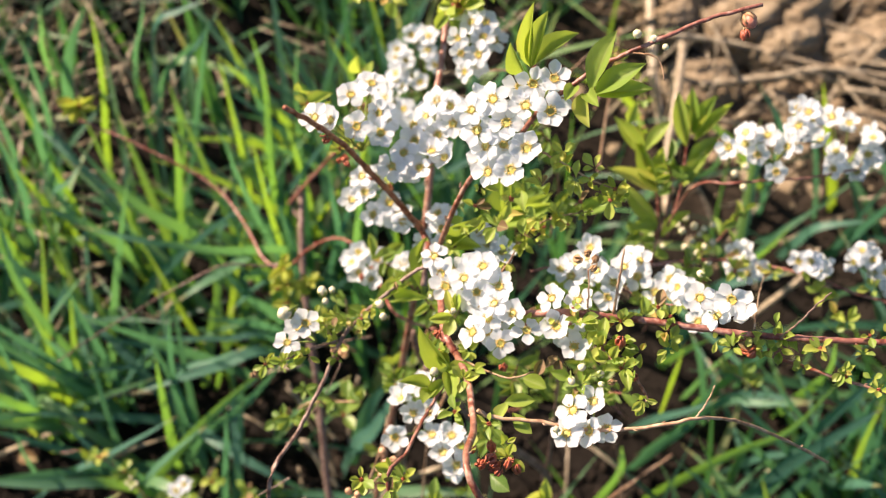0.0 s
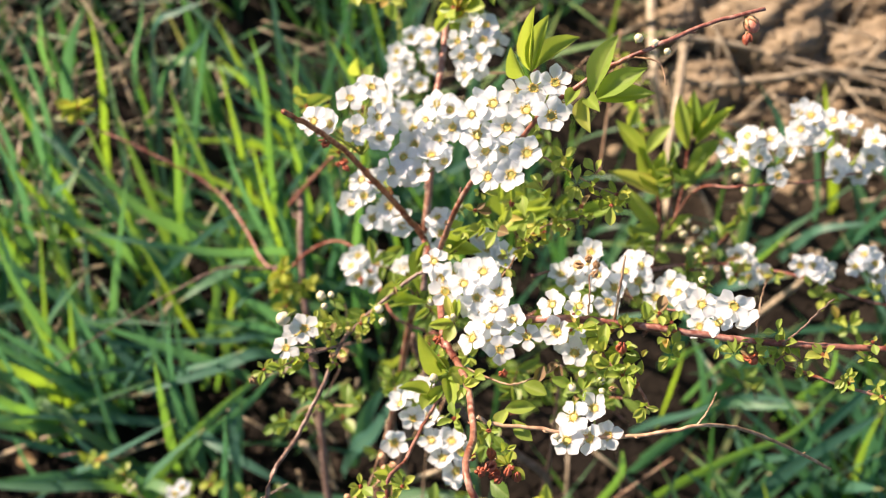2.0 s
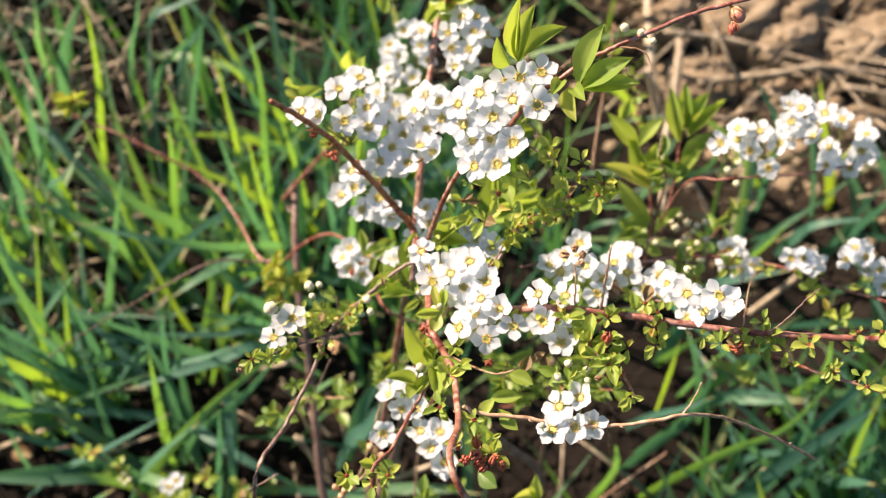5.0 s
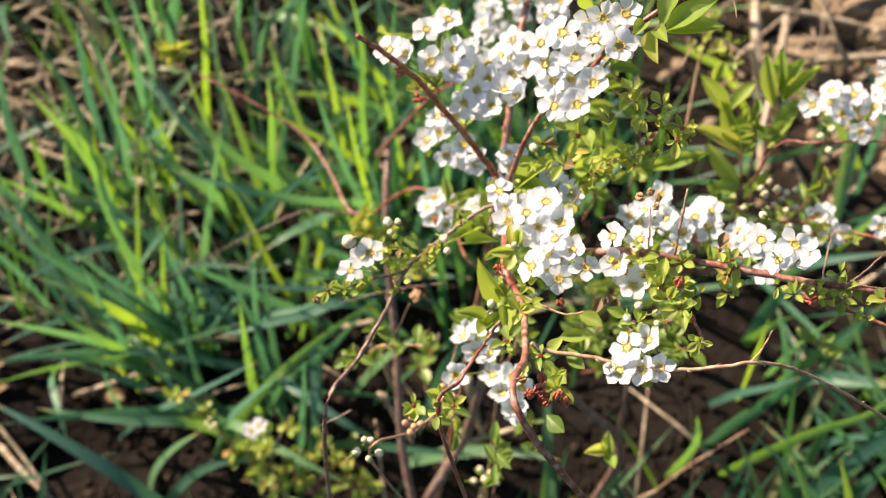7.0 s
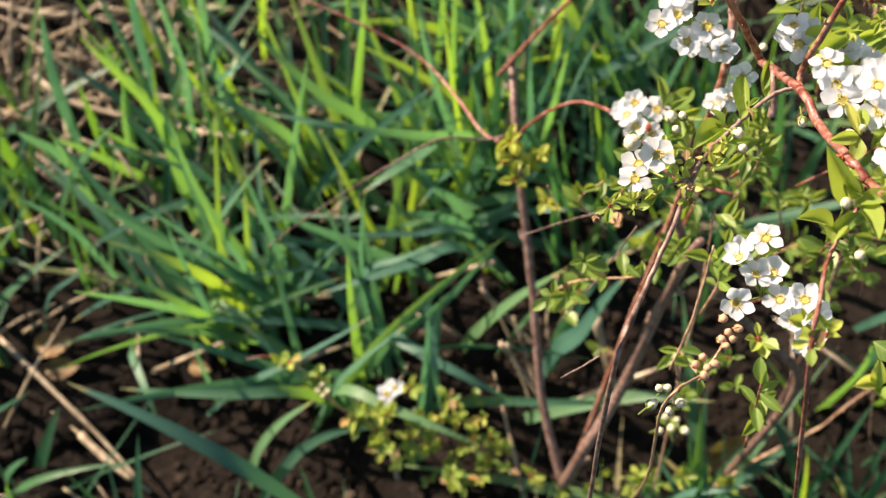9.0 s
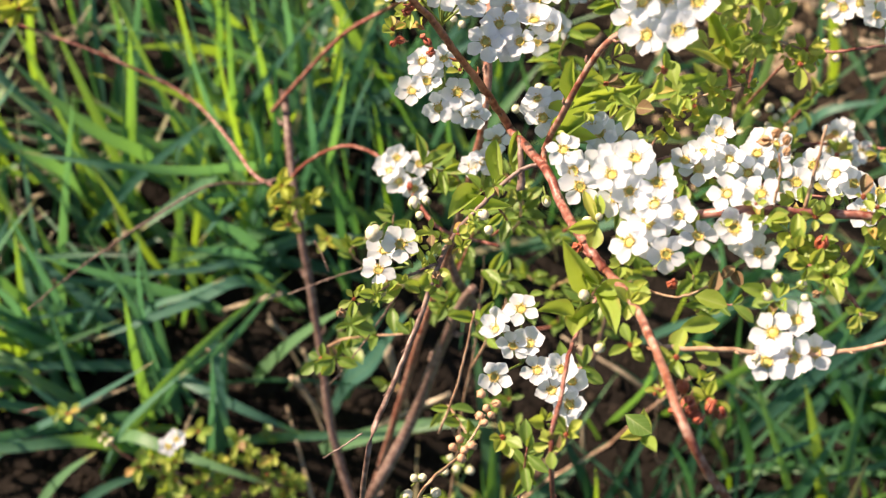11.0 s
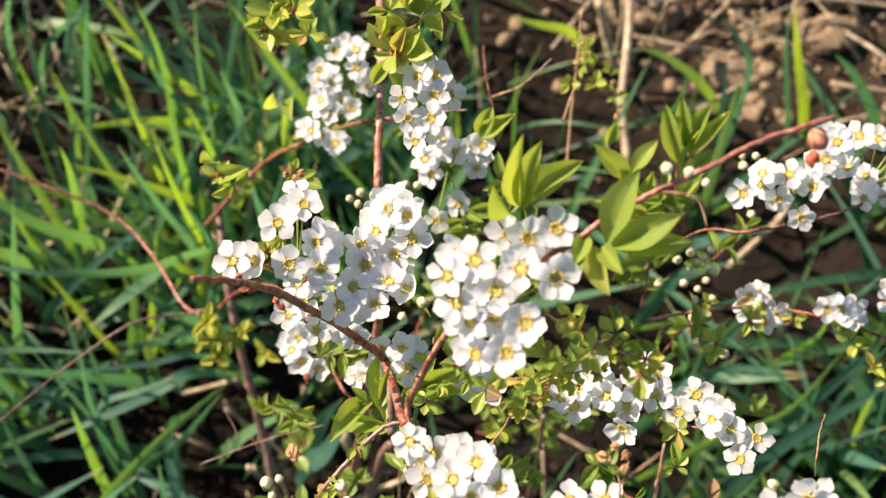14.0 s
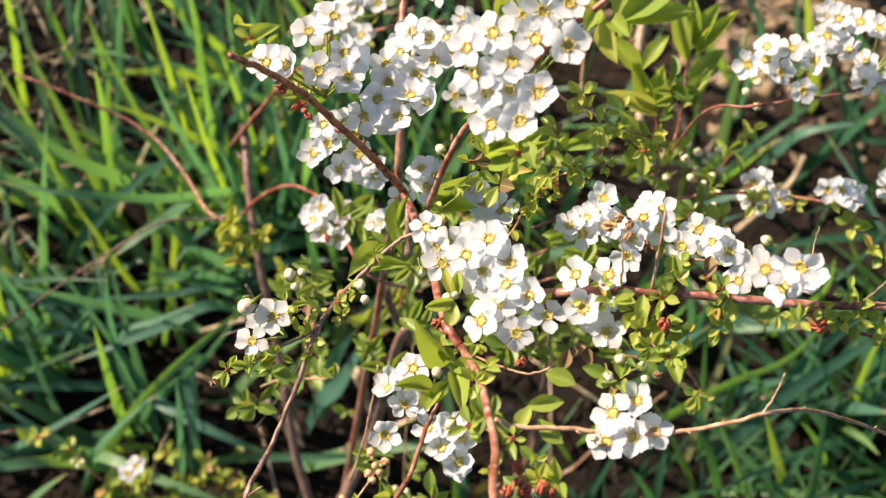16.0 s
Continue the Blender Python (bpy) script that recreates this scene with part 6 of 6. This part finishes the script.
big_leaf("main_up", (0.001, -0.2817, 0.442), (-0.0066, -0.2785, 0.4574), 0.0062)
big_leaf("front_left", (-0.0031, -0.2877, 0.4387), (-0.0116, -0.2875, 0.4456), 0.0045)
big_leaf("front_left", (-0.0023, -0.2885, 0.4405), (-0.0057, -0.295, 0.446), 0.005)
big_leaf("front_left", (0.0018, -0.285, 0.4447), (0.0025, -0.2977, 0.4526), 0.005)
big_leaf("main_up", (0.001, -0.2843, 0.4451), (0.008, -0.2876, 0.4547), 0.004)
big_leaf("front_left", (-0.0039, -0.2906, 0.4393), (0.0018, -0.2876, 0.4467), 0.004, "leaf_shaded")
big_leaf("red_end", (0.0245, -0.2146, 0.4948), (0.0244, -0.2072, 0.5138), 0.004)
big_leaf("red_end", (0.0245, -0.2146, 0.4948), (0.0284, -0.2072, 0.5103), 0.006)
big_leaf("red_end", (0.0253, -0.2139, 0.4952), (0.0362, -0.2094, 0.5045), 0.006)
big_leaf("red_end", (0.0223, -0.2147, 0.4925), (0.0181, -0.2147, 0.5039), 0.005)
big_leaf("red_end", (0.04, -0.2261, 0.4988), (0.0432, -0.2189, 0.5153), 0.0068)
big_leaf("red_end", (0.0408, -0.2265, 0.4986), (0.0502, -0.2278, 0.5138), 0.006)
big_leaf("red_end", (0.0408, -0.2265, 0.4986), (0.055, -0.23, 0.5069), 0.005)
big_leaf("red_end", (0.0378, -0.2255, 0.498), (0.0385, -0.236, 0.4979), 0.005)
big_leaf("red_end", (0.0363, -0.2235, 0.4991), (0.0327, -0.2304, 0.501), 0.004)
big_leaf("red_end", (0.0392, -0.2261, 0.4988), (0.0412, -0.2346, 0.5044), 0.004)
big_leaf("thin_b", (-0.0173, -0.2209, 0.3635), (-0.0077, -0.229, 0.3819), 0.006)
big_leaf("back_main", (-0.0101, -0.2155, 0.3665), (-0.0235, -0.2299, 0.3814), 0.007)
big_leaf("upper", (-0.0079, -0.2077, 0.3822), (-0.0087, -0.2255, 0.3838), 0.005)
big_leaf("crown", (0.003, -0.2288, 0.4163), (0.0116, -0.2307, 0.438), 0.006)
big_leaf("dead_stub", (0.0011, -0.2271, 0.4172), (0.011, -0.2328, 0.4255), 0.006)
big_leaf("dead_stub", (0.003, -0.2239, 0.419), (0.0065, -0.2249, 0.4298), 0.007)
big_leaf("back_shootR", (0.0844, -0.1355, 0.3306), (0.0712, -0.1323, 0.3502), 0.00744)
big_leaf("back_shootR", (0.09, -0.1454, 0.3195), (0.0808, -0.1355, 0.3383), 0.00744)
big_leaf("back_shootR", (0.0912, -0.1475, 0.3183), (0.0701, -0.1448, 0.3332), 0.00744)
big_leaf("back_shootR", (0.0844, -0.1355, 0.3306), (0.0923, -0.1286, 0.3433), 0.0062)
big_leaf("back_shootR", (0.0773, -0.1252, 0.3363), (0.0798, -0.1232, 0.3463), 0.00496)
big_leaf("back_shootR2", (0.1032, -0.1307, 0.3276), (0.0973, -0.118, 0.3479), 0.00682)
big_leaf("back_shootR2", (0.1056, -0.1265, 0.3299), (0.1033, -0.1163, 0.3489), 0.0062)
big_leaf("back_shootR2", (0.1068, -0.1265, 0.3299), (0.1136, -0.1187, 0.3475), 0.00744)
big_leaf("back_shootR2", (0.1068, -0.1286, 0.3287), (0.1191, -0.1215, 0.346), 0.00558)
big_leaf("back_shootR2", (0.1041, -0.1364, 0.3187), (0.1156, -0.1284, 0.332), 0.00744)
big_leaf("back_shootR", (0.09, -0.1454, 0.3195), (0.0917, -0.1371, 0.3374), 0.00744)
big_leaf("back_shootR", (0.092, -0.1576, 0.3071), (0.0768, -0.1468, 0.3219), 0.00744)
big_leaf("back_shootR", (0.092, -0.1576, 0.3071), (0.0796, -0.1615, 0.3138), 0.00682)
big_leaf("back_shootR2", (0.1017, -0.1428, 0.3152), (0.1105, -0.1355, 0.3281), 0.00682)
big_leaf("back_shootR2", (0.0941, -0.1594, 0.3004), (0.1033, -0.1553, 0.316), 0.0062)
big_leaf("back_main", (0.0255, -0.1825, 0.3504), (0.0371, -0.1832, 0.3729), 0.00744)
big_leaf("back_main", (0.0211, -0.1805, 0.3515), (0.0424, -0.185, 0.3719), 0.00744)
big_leaf("back_main", (0.0255, -0.1786, 0.3526), (0.0207, -0.1724, 0.3674), 0.0062)
big_leaf("right_back", (0.0493, -0.1685, 0.3353), (0.0694, -0.1728, 0.3557), 0.0062)
big_leaf("kink_up", (-0.0348, -0.1004, 0.3385), (-0.0356, -0.1034, 0.3547), 0.0062)
big_leaf("back_main", (0.0037, -0.0985, 0.3738), (0.0013, -0.1055, 0.3928), 0.00744)
big_leaf("back_main", (0.0059, -0.0985, 0.3738), (0.0145, -0.1065, 0.3922), 0.00744)
big_leaf("back_main", (-0.0227, -0.0793, 0.3501), (-0.0205, -0.0794, 0.359), 0.00744)
big_leaf("back_cross", (-0.0536, -0.1382, 0.3748), (-0.0568, -0.1422, 0.384), 0.0062)
big_leaf("back_main", (-0.0525, -0.1421, 0.3727), (-0.043, -0.149, 0.3917), 0.00558)
big_leaf("back_main", (-0.0294, -0.1023, 0.3489), (-0.0299, -0.1134, 0.3517), 0.00496)
big_leaf("dead_stub", (-0.0061, -0.2205, 0.4071), (-0.0074, -0.2335, 0.4114), 0.005)
big_leaf("dead_stub", (-0.0053, -0.2196, 0.4076), (-0.0086, -0.2309, 0.4105), 0.004)
big_leaf("thin_b", (0.0399, -0.2792, 0.3056), (0.0383, -0.2757, 0.3182), 0.005)
big_leaf("thin_b", (0.0382, -0.2774, 0.3064), (0.0299, -0.2817, 0.315), 0.005)
big_leaf("thin_b", (0.039, -0.2791, 0.3056), (0.0414, -0.2857, 0.3137), 0.005)
big_leaf("back_main", (0.005, -0.1282, 0.4227), (0.0038, -0.1268, 0.434), 0.007)
big_leaf("back_main", (0.0056, -0.1297, 0.4221), (0.0118, -0.132, 0.4324), 0.008)
big_leaf("back_main", (0.0047, -0.1311, 0.4215), (0.0021, -0.1401, 0.4286), 0.007)
big_leaf("back_main", (0.0074, -0.1284, 0.4227), (0.0136, -0.138, 0.4301), 0.008)
big_leaf("back_cross", (0.0314, -0.1302, 0.3623), (0.0409, -0.1299, 0.3737), 0.006)
big_leaf("back_cross", (0.0304, -0.131, 0.3619), (0.0349, -0.1268, 0.3746), 0.006)
big_leaf("front_left", (0.0149, -0.2982, 0.3949), (0.0197, -0.3043, 0.3978), 0.0055, "leaf_shaded")


def leafy(key, first, last, gap, length):
    """Small rosettes on short spurs along a stretch of a twig."""
    rng, run = random.Random(key), 0.0
    line = LINE[key][int(first * (len(LINE[key]) - 1)):int(last * (len(LINE[key]) - 1)) + 1]
    due = gap * rng.random()
    for a, b in zip(line, line[1:]):
        run += (b - a).length
        if run > due:
            due += gap * rng.uniform(0.6, 1.5)
            side = (b - a).normalized().cross(EYE - a).normalized() * rng.choice((-1, 1))
            tuft(key, [b + side * rng.uniform(0.001, 0.0035) + (EYE - b).normalized() * 0.001], length * rng.uniform(0.8, 1.15), 5)


leafy("right_long", 0.05, 0.95, 0.011, 0.0045)
leafy("right_low", 0.05, 1.0, 0.008, 0.0046)
leafy("mid_twig", 0.2, 1.0, 0.005, 0.0045)
leafy("crown_right_twig", 0.1, 1.0, 0.005, 0.0045)
leafy("left", 0.05, 0.45, 0.010, 0.0042)
leafy("mid_support", 0.2, 1.0, 0.008, 0.0055)
leafy("right_back", 0.1, 0.95, 0.014, 0.0055)
leafy("kink_up", 0.3, 1.0, 0.020, 0.007)


def inner_growth(centre, spread, count, length, mat, seed):
    """Leafy side twigs inside the shrub."""
    rng = random.Random(seed)
    centre = Vector(centre)
    for _ in range(count):
        p = centre + Vector([rng.gauss(0, s) for s in spread])
        foot = p + Vector((rng.gauss(0, 0.012), rng.uniform(-0.01, 0.02), -rng.uniform(0.03, 0.07)))
        bm = bmesh.new()
        line = smooth_line([foot, foot.lerp(p, 0.5) + Vector((rng.gauss(0, 0.004), rng.gauss(0, 0.004), 0)), p], 4)
        tube(bm, line, 0.0006, 0.0003, 5)
        twig = part("twig", bm, rng.choice(("bark_red", "bark_tan")), shrub)
        for q in line[3:]:
            for _ in range(2):
                d = Vector((rng.gauss(0, 1), rng.gauss(0, 1), rng.uniform(-0.1, 0.9))).normalized()
                ln = length * rng.uniform(0.6, 1.2)
                shared("leaf", rng.choice(LEAF[mat]), along(q, q + d * ln, Vector((rng.gauss(0, 0.4), -0.3 + rng.gauss(0, 0.4), 1)), ln * rng.uniform(0.35, 0.5)), twig)


inner_growth((0.0369, -0.1697, 0.2126), (0.022, 0.014, 0.022), 14, 0.008, "leaf_shaded", 0)
inner_growth((0.0667, -0.1724, 0.2989), (0.05, 0.018, 0.03), 7, 0.009, "leaf_shaded", 1)
inner_growth((-0.0184, -0.2229, 0.3282), (0.02, 0.018, 0.02), 9, 0.008, "leaf_shaded", 2)
inner_growth((0.0245, -0.2515, 0.3353), (0.025, 0.015, 0.02), 8, 0.008, "leaf_shaded", 3)
inner_growth((0.0211, -0.1728, 0.3557), (0.03, 0.015, 0.02), 7, 0.01, "leaf_shaded", 4)
inner_growth((0.0892, -0.194, 0.3441), (0.03, 0.012, 0.02), 4, 0.008, "leaf_shaded", 5)


# ---- buds ----
def buds(places, r, mat, key, way=None):
    rng = leaf_rng
    for p in places:
        n = Vector(way) if way else (EYE - Vector(p)).normalized() * 0.5 + Vector([rng.gauss(0, 0.5) for _ in range(3)]) + Vector((0, 0, 0.4))
        shared("bud", rng.choice(BUD[mat]), facing(p, n, rng.uniform(0, 6), r * rng.uniform(0.6, 0.9)), STEM[key])


buds([(0.0517, -0.2164, 0.5121), (0.0592, -0.2195, 0.5104), (0.0563, -0.217, 0.5106)], 0.0015, "petal_bud", "red_end")
buds([(-0.0371, -0.2522, 0.4319), (-0.0341, -0.2515, 0.4312), (-0.036, -0.2554, 0.4313), (-0.0197, -0.2535, 0.4255), (-0.0186, -0.2569, 0.4237), (-0.0025, -0.2867, 0.4495), (-0.0003, -0.2983, 0.4465), (-0.0037, -0.2515, 0.4266), (0.0015, -0.2673, 0.4464)], 0.0017, "petal_bud", "left")
buds([(0.0675, -0.2746, 0.4858), (0.038, -0.290, 0.460), (0.035, -0.294, 0.460), (0.043, -0.292, 0.460), (0.043, -0.295, 0.460), (0.0305, -0.307, 0.4577), (0.003, -0.2688, 0.4520)], 0.0013, "petal_bud", "right_long")
buds([(0.0812, -0.2148, 0.5152)], 0.0023, "bud_pink", "red_end", (0.5, -0.7, -0.3))
buds([(-0.0315, -0.2095, 0.4397), (-0.0306, -0.2107, 0.4393), (-0.0362, -0.2104, 0.452), (-0.035, -0.2095, 0.4525), (-0.0382, -0.2089, 0.4569)], 0.0016, "bud_red", "upper")
buds([(0.0794, -0.2182, 0.5136), (0.0803, -0.2178, 0.5140)], 0.0014, "bud_red", "red_end", (0.2, -0.8, -0.3))
buds([(0.001, -0.2734, 0.4465), (-0.0015, -0.2732, 0.4455), (0.0135, -0.3187, 0.4615), (0.0179, -0.3174, 0.4623), (0.0076, -0.3138, 0.4608), (0.084, -0.2839, 0.4579), (0.0499, -0.2892, 0.4584), (0.0168, -0.2868, 0.4528), (0.0128, -0.3131, 0.4612), (-0.0316, -0.1998, 0.3409), (0.0854, -0.285, 0.4584), (-0.0368, -0.1847, 0.4006), (-0.0348, -0.1839, 0.401), (-0.0265, -0.19, 0.4033)], 0.0018, "bud_red", "main_up")
buds([(-0.0332, -0.2702, 0.4277), (-0.0565, -0.2787, 0.4288)], 0.0020, "bud_brown", "left")
buds([(0.1014, -0.155, 0.3032), (0.1082, -0.1556, 0.3033), (0.1159, -0.1554, 0.3038), (0.1103, -0.1591, 0.302), (0.107, -0.1617, 0.3008), (0.1158, -0.1625, 0.3009), (0.1048, -0.1522, 0.3045), (0.1058, -0.1748, 0.3063), (0.1118, -0.175, 0.3065), (0.1071, -0.1712, 0.3078), (0.1091, -0.1991, 0.3183), (0.1056, -0.1947, 0.3199), (0.1029, -0.1926, 0.3206), (0.0932, -0.168, 0.3084), (0.0831, -0.1679, 0.3079), (0.1032, -0.1575, 0.3023), (0.1113, -0.1592, 0.3074), (0.1023, -0.1688, 0.3085), (0.1104, -0.1687, 0.309), (0.1019, -0.1836, 0.3134), (0.1075, -0.1832, 0.3138)], 0.0018, "petal_bud", "back_shootR2")
buds([(0.1243, -0.1332, 0.3346), (0.1292, -0.1337, 0.3347), (0.132, -0.1358, 0.334), (0.1193, -0.1509, 0.3381), (0.1238, -0.1481, 0.3394), (0.1227, -0.1561, 0.3362), (0.1301, -0.1393, 0.3325), (0.1244, -0.1364, 0.3334)], 0.0019, "petal_bud", "back_shootR2")
buds([(-0.0129, -0.1454, 0.3554), (-0.0091, -0.144, 0.3562), (-0.0103, -0.1473, 0.3548), (0.0058, -0.1429, 0.3574), (0.0094, -0.1437, 0.3572), (0.0058, -0.1957, 0.3901), (-0.0001, -0.1957, 0.3791)], 0.0018, "petal_bud", "back_main")
buds([(-0.1779, -0.1914, 0.0775), (-0.1804, -0.1944, 0.076), (-0.1752, -0.1947, 0.0761), (-0.1776, -0.1966, 0.0751), (-0.1466, -0.2034, 0.0623), (-0.1316, -0.1967, 0.0496), (-0.1287, -0.1987, 0.0488), (-0.0143, -0.2476, 0.1856), (-0.0169, -0.2528, 0.1831), (-0.0096, -0.2489, 0.1852), (-0.0121, -0.252, 0.1836), (-0.0063, -0.253, 0.1834)], 0.0019, "petal_bud", "creep")
buds([(0.0606, -0.2257, 0.3853), (0.0629, -0.2226, 0.387), (0.0652, -0.2244, 0.3865), (0.0638, -0.2276, 0.3849), (0.0633, -0.2223, 0.3817)], 0.0026, "bud_brown", "mid_support")
buds([(0.0811, -0.0658, 0.3056), (0.0818, -0.07, 0.3039), (0.0783, -0.0727, 0.3027), (0.0918, -0.0812, 0.3), (0.0926, -0.0853, 0.2983), (0.0933, -0.0895, 0.2967), (0.0918, -0.0935, 0.295), (0.0925, -0.0976, 0.2934)], 0.0018, "bud_brown", "right_tall")
buds([(-0.0301, -0.144, 0.3767), (-0.0286, -0.1462, 0.3759), (-0.0267, -0.145, 0.3765), (-0.0317, -0.145, 0.3762)], 0.0018, "bud_brown", "back_main")
buds([(-0.0476, -0.2622, 0.4367)], 0.0024, "petal_bud", "left_side")
buds([(-0.0404, -0.2145, 0.3032)], 0.0035, "bud_brown", "spur_d")
buds([(0.0124, -0.3177, 0.4644), (0.0144, -0.3207, 0.4627), (0.0168, -0.319, 0.4637), (0.0193, -0.3197, 0.4621), (0.0097, -0.319, 0.4637), (0.0524, -0.292, 0.4579), (0.0488, -0.2831, 0.4617)], 0.002, "bud_red", "main")


buds([(-0.0200, -0.2850, 0.3800), (-0.0190, -0.2890, 0.3800), (-0.0210, -0.2910, 0.3800), (-0.0180, -0.2910, 0.3800), (-0.0200, -0.2930, 0.3800), (-0.0160, -0.2880, 0.3800)], 0.0015, "bud_pale", "bud_shoot")
buds([(-0.0280, -0.3000, 0.3900), (-0.0300, -0.3020, 0.3900), (-0.0270, -0.3030, 0.3900), (-0.0250, -0.3020, 0.3900), (-0.0280, -0.3050, 0.3900)], 0.0015, "bud_pale", "bud_shoot_side")
buds([(-0.0410, -0.3120, 0.4000), (-0.0430, -0.3160, 0.4000), (-0.0360, -0.3160, 0.4000), (-0.0390, -0.3120, 0.4000), (-0.0390, -0.3180, 0.4000)], 0.0016, "petal_bud", "bud_shoot")
buds([(0.0372, -0.2630, 0.4725), (0.0400, -0.2612, 0.4725), (0.0420, -0.2630, 0.4725), (0.0412, -0.2660, 0.4725), (0.046, -0.294, 0.459)], 0.0016, "bud_brown", "seed_stalk")


# ---- dry fallen leaves ----
def dry_leaf(base, tip, width):
    ob = new("dry_leaf", leaf_rng.choice(LEAF["leaf_brown"]))
    ob.matrix_world = along(base, tip, (0.2, -0.3, 1), width)
    return tagged(ob, "curled orange-brown dry leaf lying on the soil", "leaf", group="dry leaves")


dry_leaf((-0.3656, -0.1394, 0.004), (-0.3393, -0.1367, 0.01), 0.016)
dry_leaf((-0.3562, -0.1542, 0.004), (-0.3335, -0.1531, 0.01), 0.014)
dry_leaf((0.0248, -0.2182, 0.004), (0.0514, -0.2019, 0.01), 0.018)
dry_leaf((-0.4087, 0.0321, 0.004), (-0.3889, 0.0189, 0.01), 0.014)
dry_leaf((-0.2697, -0.1517, 0.004), (-0.2539, -0.1577, 0.01), 0.01)
